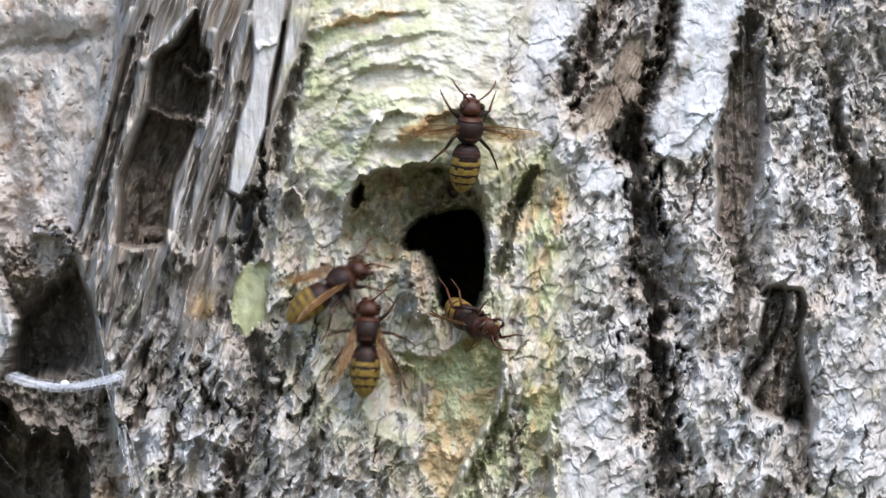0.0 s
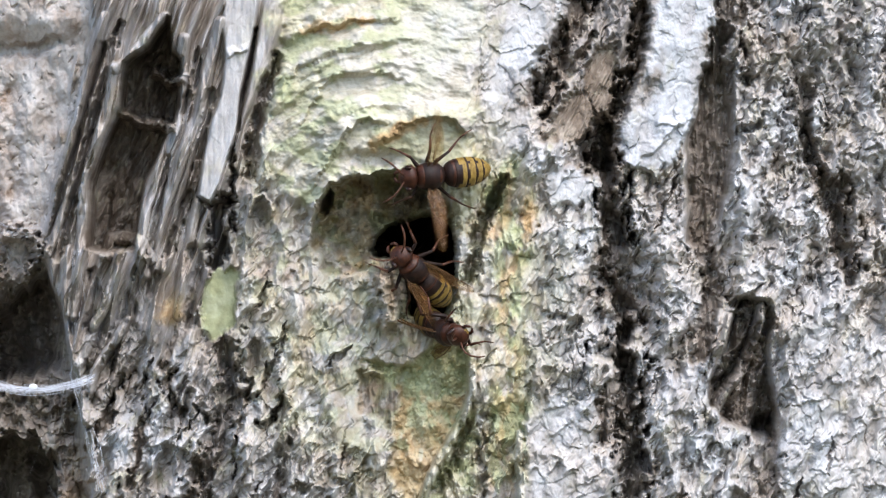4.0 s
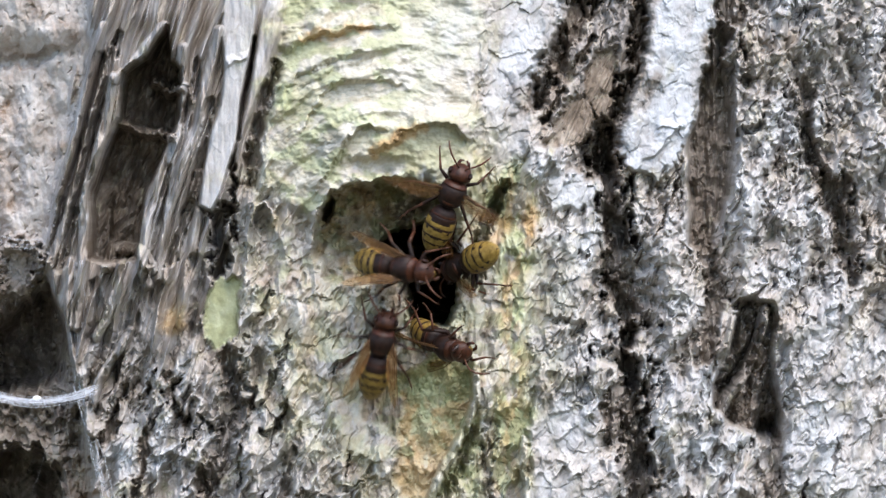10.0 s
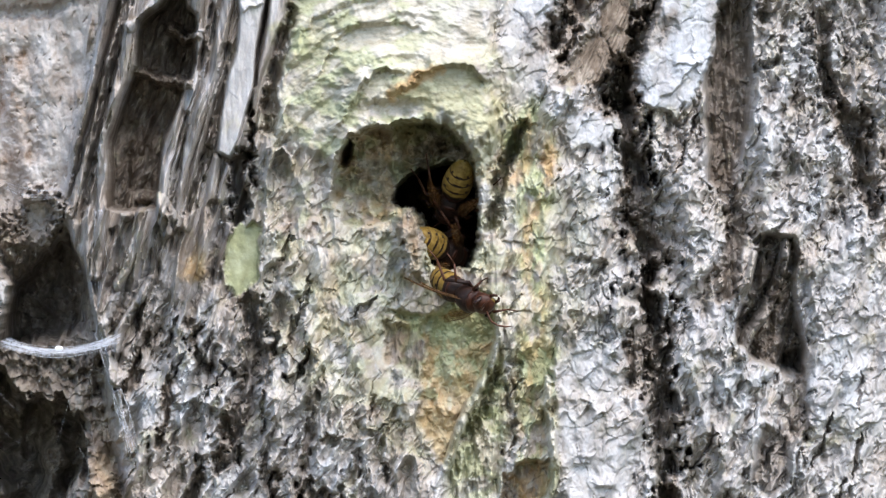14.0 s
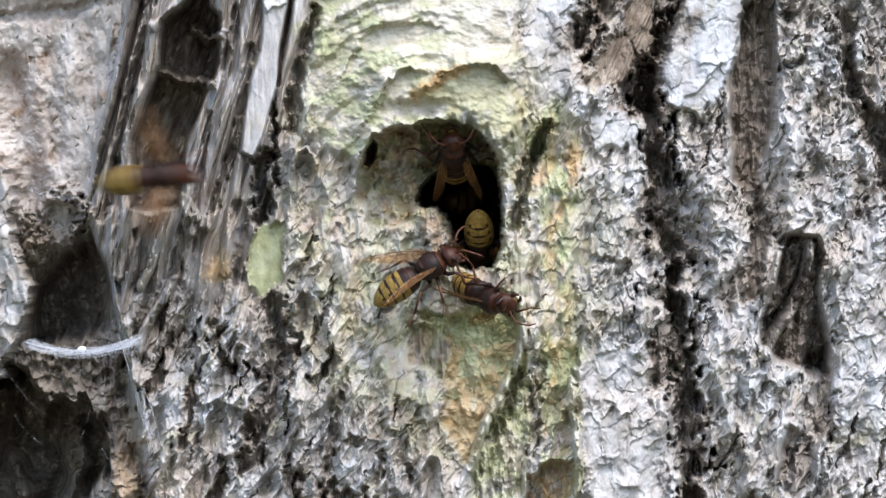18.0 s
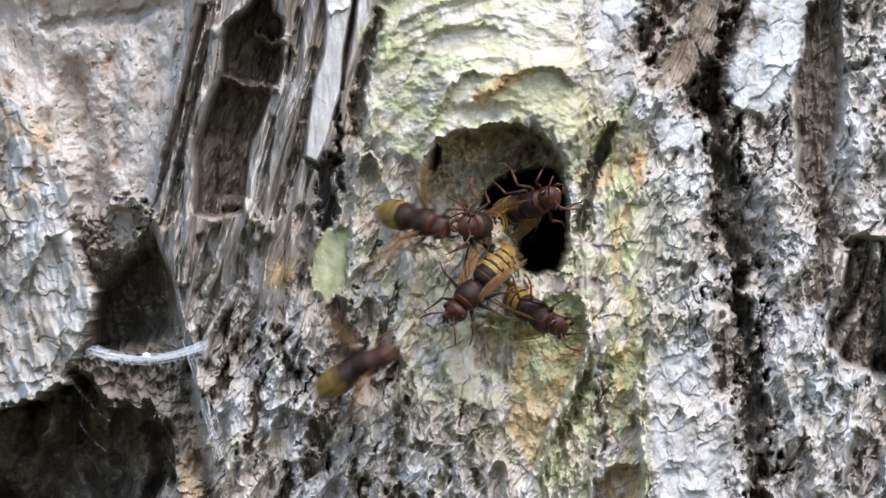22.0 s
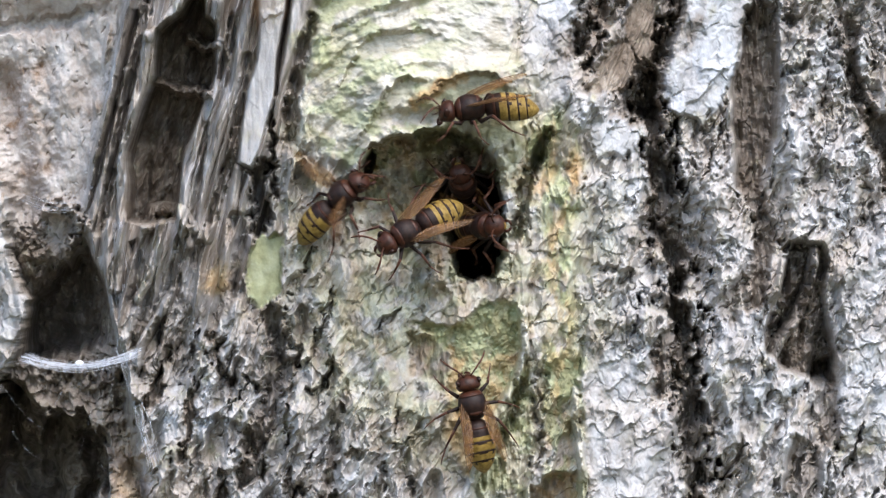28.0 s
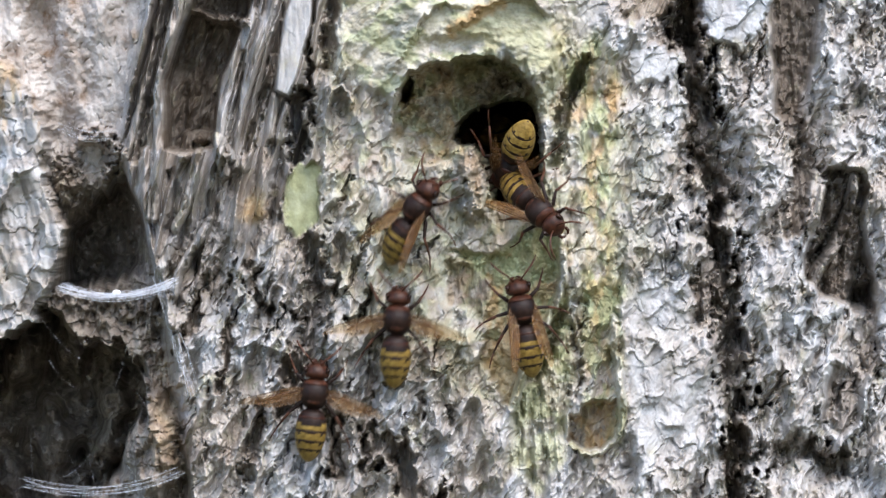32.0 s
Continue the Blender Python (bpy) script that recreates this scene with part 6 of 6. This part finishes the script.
    walk(hornets[8], [
        (0.00, at(-154.9, 60.0, 22.0, 0, 0, 0)),
        (1.85, at(-150.0, 58.0, 22.0, -10, 0, 0)),
        (2.00, at(-83.4, 27.3, 16.0, -20, 0, -10)),
        (2.10, at(-51.3, 8.0, 14.0, -30, 5, -15)),
        (2.20, at(-33.7, -4.1, 12.0, -10, 10, -20)),
        (2.30, at(-23.4, -9.6, 8.0, 20, 10, -30)),
        (2.50, at(-9.1, -7.0, 4.2, 24, 0, -40)),
        (2.72, at(3.5, -0.5, -12.0, 24, -25, -40)),
        (2.95, at(13.7, 8.7, -130.0, 24, -35, 0)),
        (3.60, at(-83.4, 8.7, -160.0, 0, 0, 0)),
        (4.60, at(-159.1, 8.7, -160.0, 0, 0, 0)),
        (5.00, at(-172.0, 8.7, 22.0, 0, 0, 0)),
        (5.70, at(-160.0, 11.6, 22.0, 0, 0, 0)),
        (6.00, at(-46.9, 4.0, 14.0, -7, 6, -15)),
        (6.50, at(-4.1, -6.0, 4.2, 10, 15, -30)),
        (6.72, at(3.5, -0.5, -12.0, 10, -25, -30)),
        (7.00, at(16.7, -24.8, -130.3, 10, -35, 0)),
        (32.00, at(16.7, -24.8, -130.3, 10, -35, 0))])
    for wing in wings_of(hornets[8]):
        beat(wing, [(1.7, 2.4), (5.4, 6.4)], (15, 12), 72, 30)
    walk(hornets[9], [
        (0.00, at(-154.9, -1.3, 22.0, 0, 0, 0)),
        (7.15, at(-145.1, -15.0, 22.0, 0, 0, 0)),
        (7.50, at(-31.8, -2.8, 4.2, 49, 0, -40)),
        (8.00, at(-20.7, -1.2, 4.2, 14, 0, -35)),
        (8.50, at(-13.7, -1.0, 4.2, 3, 0, -30)),
        (9.00, at(-8.2, -1.0, 4.2, 12, 16, -35)),
        (9.50, at(-18.2, 5.2, 4.2, -6, 0, -30)),
        (9.72, at(3.5, -0.5, -12.0, -6, -25, -30)),
        (9.97, at(7.6, 0.4, -108.9, -6, -35, 0)),
        (10.10, at(7.6, 0.4, -108.9, -6, -35, 0)),
        (32.00, at(7.6, 0.4, -108.9, -6, -35, 0))])
    for wing in wings_of(hornets[9]):
        beat(wing, [(7.0, 7.5), (9.3, 9.7)], (24, 22), 72, 30)
    walk(hornets[10], [
        (0.00, at(16.6, 134.4, 22.0, -60, 0, 0)),
        (8.20, at(16.0, 106.0, 22.0, -80, 0, 0)),
        (8.60, at(20.4, 61.1, 14.0, -135, 29, 0)),
        (9.00, at(26.4, 32.7, 4.2, -183, 0, 35)),
        (9.50, at(24.7, 26.9, 4.2, -146, 18, 20)),
        (9.75, at(19.0, 13.5, 2.1, -150, -22, 10)),
        (10.00, at(13.3, 0.0, 0.0, -155, -62, 0)),
        (10.25, at(8.9, -4.6, -12.0, -112, -62, 0)),
        (10.50, at(4.5, -9.3, -24.0, -70, -62, 0)),
        (10.72, at(3.5, -0.5, -12.0, -70, -25, 0)),
        (11.00, at(-1.2, -24.6, -146.7, -70, -35, 0)),
        (14.90, at(-1.2, -24.6, -146.7, -70, -35, 0)),
        (15.02, at(-1.2, -24.6, -146.7, -125, -35, 0)),
        (15.13, at(-1.2, -24.6, -146.7, -180, -35, 0)),
        (15.38, at(3.5, -0.5, -12.0, -180, 0, 0)),
        (15.60, at(-153.1, 16.9, 22.0, -180, 0, 0)),
        (19.38, at(-154.8, 15.0, 22.0, -135, 0, 0)),
        (23.15, at(-156.4, 13.1, 22.0, -90, 0, 0)),
        (26.93, at(-158.1, 11.3, 22.0, -45, 0, 0)),
        (30.60, at(-159.7, 60.0, 22.0, 0, 0, 0)),
        (30.78, at(-94.9, 54.4, 22.0, -30, 0, 0)),
        (30.90, at(-59.9, 33.7, 16.0, -35, 0, -10)),
        (31.00, at(-47.4, 11.1, 14.0, 2, 0, -20)),
        (31.10, at(-26.3, 15.9, 10.0, 10, 0, -20)),
        (31.20, at(-13.4, 15.9, 6.0, 0, -10, -20)),
        (31.32, at(3.5, -0.5, -12.0, 2, -25, -20)),

        (31.46, at(-1.2, -24.6, -146.7, 2, -35, 0)),
        (32.00, at(-1.2, -24.6, -146.7, 2, -35, 0))])
    for wing in wings_of(hornets[10]):
        beat(wing, [(8.0, 9.4), (30.5, 31.2)], (26, 26), 72, 30)
    walk(hornets[11], [
        (0.00, at(-26.3, -115.6, 22.0, 90, 0, 0)),
        (9.50, at(-18.2, -103.0, 22.0, 90, 0, 0)),
        (10.00, at(-9.2, -23.7, 4.2, 78, 20, 0)),
        (10.50, at(-14.9, -16.7, 4.2, 40, 35, -15)),
        (11.00, at(-16.5, -28.6, 4.2, 45, 0, -15)),
        (11.50, at(-14.1, -13.2, 4.2, 11, 22, -30)),
        (11.75, at(-5.3, -12.8, 4.2, 51, 23, -15)),
        (12.00, at(3.4, -12.4, 4.2, 90, 25, 0)),
        (12.17, at(4.0, -9.7, 2.8, 31, -1, 0)),
        (12.33, at(4.5, -7.1, 1.4, -28, -26, 0)),
        (12.50, at(5.1, -4.4, 0.0, -87, -51, 0)),
        (13.00, at(7.9, -9.3, -24.0, -67, -62, 0)),
        (13.22, at(3.5, -0.5, -12.0, -67, -25, 0)),
        (13.40, at(16.1, 2.9, -115.0, -67, -35, 0)),
        (32.00, at(16.1, 2.9, -115.0, -67, -35, 0))])
    for wing in wings_of(hornets[11]):
        beat(wing, [(9.4, 9.9), (14.9, 16.2)], (15, 12), 72, 30)
    walk(hornets[12], [
        (0.00, at(-154.9, -11.3, 22.0, 0, 0, 0)),
        (10.25, at(-134.9, -10.6, 22.0, 0, 0, 0)),
        (10.50, at(-55.5, -16.1, 14.0, -7, 27, -10)),
        (11.00, at(-42.2, -11.9, 14.0, 11, 20, -30)),
        (11.50, at(-18.2, -6.2, 4.2, 18, 0, -35)),
        (12.00, at(-11.0, -4.1, 4.2, 16, 24, -20)),
        (12.25, at(-3.9, 2.3, -0.9, 20, -19, -10)),
        (12.50, at(3.2, 8.7, -6.0, 25, -62, 0)),
        (12.75, at(-5.9, 5.3, -0.9, 30, -31, -18)),
        (13.00, at(-15.0, 1.9, 4.2, 34, 0, -35)),
        (13.50, at(-7.7, 4.1, -17.0, -13, -47, 0)),
        (13.72, at(3.5, -0.5, -12.0, -13, -25, 0)),
        (14.00, at(18.0, 4.3, -144.1, -13, -35, 0)),
        (14.60, at(18.0, 4.3, -144.1, -13, -35, 0)),
        (14.74, at(18.0, 4.3, -144.1, 42, -35, 0)),
        (14.89, at(18.0, 4.3, -144.1, 96, -35, 0)),
        (15.03, at(18.0, 4.3, -144.1, 150, -35, 0)),
        (15.28, at(3.5, -0.5, -12.0, 150, 0, 0)),
        (15.50, at(-152.1, 45.2, 22.0, 150, 0, 0)),
        (19.43, at(-148.3, 45.2, 22.0, 100, 0, 0)),
        (23.37, at(-144.5, 45.1, 22.0, 50, 0, 0)),
        (27.30, at(-140.7, 45.0, 22.0, 0, 0, 0)),
        (27.50, at(-71.0, 47.6, 14.0, 11, 32, 0)),
        (27.80, at(2.3, 95.3, 22.0, 30, 0, 0)),
        (28.30, at(-149.0, 3.0, 22.0, 0, 0, 0)),
        (28.50, at(-65.7, 2.8, 14.0, 8, 21, -20)),
        (29.00, at(-15.9, 1.5, 4.2, -24, 35, -10)),
        (29.50, at(-12.0, -3.4, 4.2, 15, 32, -20)),
        (29.72, at(3.5, -0.5, -12.0, 15, -25, -20)),
        (30.00, at(18.0, 4.3, -144.1, 15, -35, 0)),
        (32.00, at(18.0, 4.3, -144.1, 15, -35, 0))])
    for wing in wings_of(hornets[12]):
        beat(wing, [(10.2, 11.3), (27.2, 28.9)], (15, 12), 72, 30)
    walk(hornets[13], [
        (0.00, at(-154.9, 11.6, 22.0, 0, 0, 0)),
        (10.75, at(-140.9, 12.3, 22.0, 0, 0, 0)),
        (11.00, at(-59.8, 8.0, 14.0, -15, 20, -20)),
        (11.50, at(-19.9, -11.3, 8.0, 13, 22, -20)),
        (11.72, at(3.5, -0.5, -12.0, 13, -25, -20)),
        (12.00, at(15.3, 0.5, -120.7, 13, -35, 0)),
        (32.00, at(15.3, 0.5, -120.7, 13, -35, 0))])
    for wing in wings_of(hornets[13]):
        beat(wing, [(10.6, 11.6)], (15, 12), 72, 30)
    walk(hornets[14], [
        (0.00, at(-154.9, 17.3, 22.0, 0, 0, 0)),
        (17.75, at(-150.2, 12.3, 22.0, 0, 0, 0)),
        (18.00, at(-77.5, 8.8, 14.0, 3, 5, -15)),
        (18.50, at(-23.7, -3.5, 7.0, -9, 15, -15)),
        (19.00, at(-12.8, -0.2, 4.2, 49, 19, -35)),
        (19.50, at(-13.7, 0.6, 4.2, 35, 18, -35)),
        (20.00, at(-13.6, 1.8, 4.2, 50, 21, -35)),
        (20.25, at(-10.9, 2.2, -6.4, -9, -21, -18)),
        (20.50, at(-8.1, 2.7, -17.0, -69, -62, 0)),
        (20.72, at(3.5, -0.5, -12.0, -69, -25, 0)),
        (21.00, at(4.4, -4.1, -108.1, -69, -35, 0)),
        (32.00, at(4.4, -4.1, -108.1, -69, -35, 0))])
    for wing in wings_of(hornets[14]):
        beat(wing, [(17.6, 18.9)], (15, 12), 72, 30)
    walk(hornets[15], [
        (0.00, at(-154.9, 27.3, 22.0, 0, 0, 0)),
        (21.60, at(-154.4, 25.6, 22.0, 0, 0, 0)),
        (22.00, at(-27.8, -1.5, 9.0, -18, 37, -10)),
        (22.50, at(-15.2, 2.9, 4.2, 19, 20, -30)),
        (23.00, at(-32.8, -6.4, 4.2, 43, 17, -35)),
        (23.25, at(-22.1, -2.7, 3.1, 39, -16, -25)),
        (23.50, at(-11.4, 0.9, 2.0, 36, -50, -15)),
        (23.75, at(-7.1, 2.8, -11.0, -15, -56, -8)),
        (24.00, at(-2.8, 4.7, -24.0, -65, -62, 0)),
        (24.22, at(3.5, -0.5, -12.0, -65, -25, 0)),
        (24.47, at(-8.6, 18.8, -102.2, -65, -35, 0)),
        (24.80, at(-8.6, 18.8, -102.2, -65, -35, 0)),
        (26.20, at(-8.6, 18.8, -102.2, -65, -35, 0)),
        (26.24, at(-2.5, 9.1, -57.1, -21, -5, -15)),
        (26.28, at(3.5, -0.5, -12.0, 22, 24, -30)),
        (26.50, at(-15.1, 5.3, 4.2, 22, 24, -30)),
        (27.00, at(-17.4, 1.9, 4.2, 30, 17, -35)),
        (27.25, at(-10.3, 3.9, -0.4, 14, -22, -18)),
        (27.50, at(-3.2, 5.9, -5.0, -2, -62, 0)),
        (27.67, at(-1.5, 5.8, -6.3, 33, -21, 0)),
        (27.83, at(0.1, 5.7, -7.7, 67, 21, 0)),
        (28.00, at(1.8, 5.6, -9.0, 102, 62, 0)),
        (28.11, at(2.6, 2.6, -10.5, 102, 18, 0)),
        (28.22, at(3.5, -0.5, -12.0, 102, -25, 0)),
        (28.47, at(-8.6, 18.8, -102.2, 102, -35, 0)),
        (28.60, at(-8.6, 18.8, -102.2, 102, -35, 0)),
        (30.70, at(-8.6, 18.8, -102.2, 102, -35, 0)),
        (30.78, at(3.5, -0.5, -12.0, 43, 16, -35)),
        (31.00, at(-12.1, 1.0, 4.2, 43, 16, -35)),
        (31.50, at(-15.2, 0.7, 4.2, 45, 26, -35)),
        (32.00, at(-22.4, -19.0, 4.2, 57, 15, -20))])
    for wing in wings_of(hornets[15]):
        beat(wing, [(21.4, 22.6)], (15, 12), 72, 30)
    walk(hornets[16], [
        (0.00, at(-154.9, -65.6, 22.0, 20, 0, 0)),
        (21.60, at(-143.1, -67.2, 22.0, 20, 0, 0)),
        (22.00, at(-43.8, -39.2, 14.0, 26, 19, -25)),
        (22.50, at(-17.1, -21.1, 4.2, -16, 37, -10)),
        (23.00, at(-48.7, -0.7, 8.0, 25, 31, -20)),
        (23.50, at(-28.4, 6.8, 4.2, 16, 18, -30)),
        (24.00, at(-19.0, 5.5, 4.2, 15, 32, -20)),
        (24.25, at(-14.7, 3.3, 1.1, -15, -15, -10)),
        (24.50, at(-10.3, 1.2, -2.0, -45, -62, 0)),
        (24.72, at(3.5, -0.5, -12.0, -45, -25, 0)),
        (24.97, at(-20.0, 7.6, -114.0, -45, -35, 0)),
        (25.10, at(-20.0, 7.6, -114.0, -45, -35, 0)),
        (28.60, at(-20.0, 7.6, -114.0, -45, -35, 0)),
        (28.69, at(-8.2, 3.5, -63.0, -38, 1, 0)),
        (28.78, at(3.5, -0.5, -12.0, -32, 37, 0)),
        (29.00, at(7.6, 12.5, 10.0, -32, 37, 0)),
        (29.17, at(8.0, 12.8, 9.3, -85, 34, 3)),
        (29.33, at(8.3, 13.1, 8.7, -138, 32, 7)),
        (29.50, at(8.7, 13.4, 8.0, -191, 29, 10)),
        (29.70, at(18.1, 53.8, 15.0, -245, 14, 5)),
        (29.90, at(27.6, 94.1, 22.0, -300, 0, 0)),
        (30.05, at(-67.1, 55.0, 22.0, -330, 0, 0)),
        (30.20, at(-161.7, 15.9, 22.0, -360, 0, 0)),
        (30.50, at(-42.3, 12.6, 14.0, -350, 8, -20)),
        (30.72, at(3.5, -0.5, -12.0, -350, -25, -20)),
        (30.97, at(-20.0, 7.6, -114.0, -350, -35, 0)),
        (31.10, at(-20.0, 7.6, -114.0, -350, -35, 0)),
        (32.00, at(-20.0, 7.6, -114.0, -350, -35, 0))])
    for wing in wings_of(hornets[16]):
        beat(wing, [(21.5, 22.3), (28.7, 31.0)], (15, 12), 72, 30)
    walk(hornets[17], [
        (0.00, at(-40.6, -115.6, 22.0, 20, 0, 0)),
        (22.60, at(-55.4, -114.4, 22.0, 20, 0, 0)),
        (23.00, at(-21.2, -74.6, 14.0, 1, 26, -20)),
        (23.25, at(-8.6, -76.1, 9.1, 58, 31, -10)),
        (23.50, at(4.0, -77.6, 4.2, 116, 35, 0)),
        (23.80, at(6.0, -76.0, 4.2, 108, 25, 0)),
        (24.00, at(10.3, -72.4, 4.2, 90, 16, 0)),
        (24.20, at(13.1, -70.1, 4.2, 62, 16, 0)),
        (24.50, at(7.0, -74.0, 4.2, 100, 16, 0)),
        (26.50, at(3.6, -45.0, 4.2, 96, 10, 10)),
        (27.00, at(2.9, -47.3, 4.2, 93, 9, 10)),
        (27.50, at(3.5, -48.6, 4.2, 95, 6, 10)),
        (28.00, at(2.7, -51.7, 4.2, 100, 0, 10)),
        (28.50, at(2.8, -49.2, 4.2, 95, 0, 10)),
        (29.00, at(0.9, -50.0, 4.2, 94, 4, 10)),
        (29.50, at(4.8, -46.1, 4.2, 93, 0, 10)),
        (30.00, at(4.7, -48.1, 4.2, 94, 0, 10)),
        (30.50, at(4.7, -49.0, 4.2, 90, 0, 10)),
        (31.00, at(2.8, -48.1, 4.2, 94, 0, 10)),
        (31.50, at(3.6, -50.6, 4.2, 96, 0, 10)),
        (32.00, at(5.4, -46.0, 4.2, 98, 0, 5))])
    for wing in wings_of(hornets[17]):
        beat(wing, [(22.4, 23.3), (23.9, 24.8)], (7, 7), 72, 30)
    walk(hornets[18], [
        (0.00, at(-83.4, -115.6, 22.0, 60, 0, 0)),
        (28.30, at(-68.3, -112.2, 22.0, 60, 0, 0)),
        (28.50, at(-33.0, -19.0, 14.0, 33, 32, -20)),
        (29.00, at(-22.3, -27.3, 4.2, 61, 0, -20)),
        (29.50, at(-14.0, -9.1, 4.2, 22, 26, -30)),
        (29.72, at(3.5, -0.5, -12.0, 22, -25, -30)),
        (29.97, at(21.9, -18.3, -120.6, 22, -35, 0)),
        (30.10, at(21.9, -18.3, -120.6, 22, -35, 0)),
        (31.10, at(21.9, -18.3, -120.6, 22, -35, 0)),
        (31.19, at(12.7, -9.4, -66.3, 42, 0, -10)),
        (31.28, at(3.5, -0.5, -12.0, 61, 35, -20)),
        (31.50, at(-51.8, -71.4, 14.0, 61, 35, -20)),
        (32.00, at(-47.9, -65.0, 4.2, 82, 0, 0))])
    for wing in wings_of(hornets[18]):
        beat(wing, [(28.2, 29.0), (31.2, 32.0)], (24, 12), 72, 30)
    walk(hornets[19], [
        (0.00, at(-12.0, -115.6, 22.0, 80, 0, 0)),
        (28.50, at(-10.4, -113.3, 22.0, 85, 0, 0)),
        (29.00, at(-1.5, -20.3, 4.2, 80, 21, 0)),
        (29.50, at(-7.1, -5.0, 4.2, 43, 33, -20)),
        (29.72, at(3.5, -0.5, -12.0, 43, -25, -20)),
        (30.00, at(-13.1, 8.0, -113.8, 43, -35, 0)),
        (30.20, at(-69.1, 5.9, -160.0, 30, 0, 0)),
        (30.45, at(-159.1, 5.9, -160.0, 20, 0, 0)),
        (30.65, at(-172.0, 5.9, 22.0, 10, 0, 0)),
        (30.88, at(-134.9, 4.4, 22.0, 0, 0, 0)),
        (31.00, at(-76.3, 2.7, 16.0, 5, 0, -10)),
        (31.10, at(-73.7, -7.7, 14.0, 15, 0, -10)),
        (31.20, at(-65.4, 2.3, 14.0, -5, 0, -10)),
        (31.30, at(-58.1, -12.9, 14.0, -30, 0, -10)),
        (31.40, at(-47.6, -34.0, 14.0, -20, 5, -15)),
        (31.50, at(-34.9, -46.3, 12.0, 10, 10, -20)),
        (31.70, at(-32.0, -55.6, 8.0, 60, 5, -10)),
        (32.00, at(-26.5, -47.4, 4.2, 85, 0, 0))])
    for wing in wings_of(hornets[19]):
        beat(wing, [(28.4, 29.0), (30.6, 32.0)], (28, 10), 72, 30)


def wings_of(thing):
    return [o for o in thing.children if o.name.startswith(("forewing", "hindwing"))]


motions()
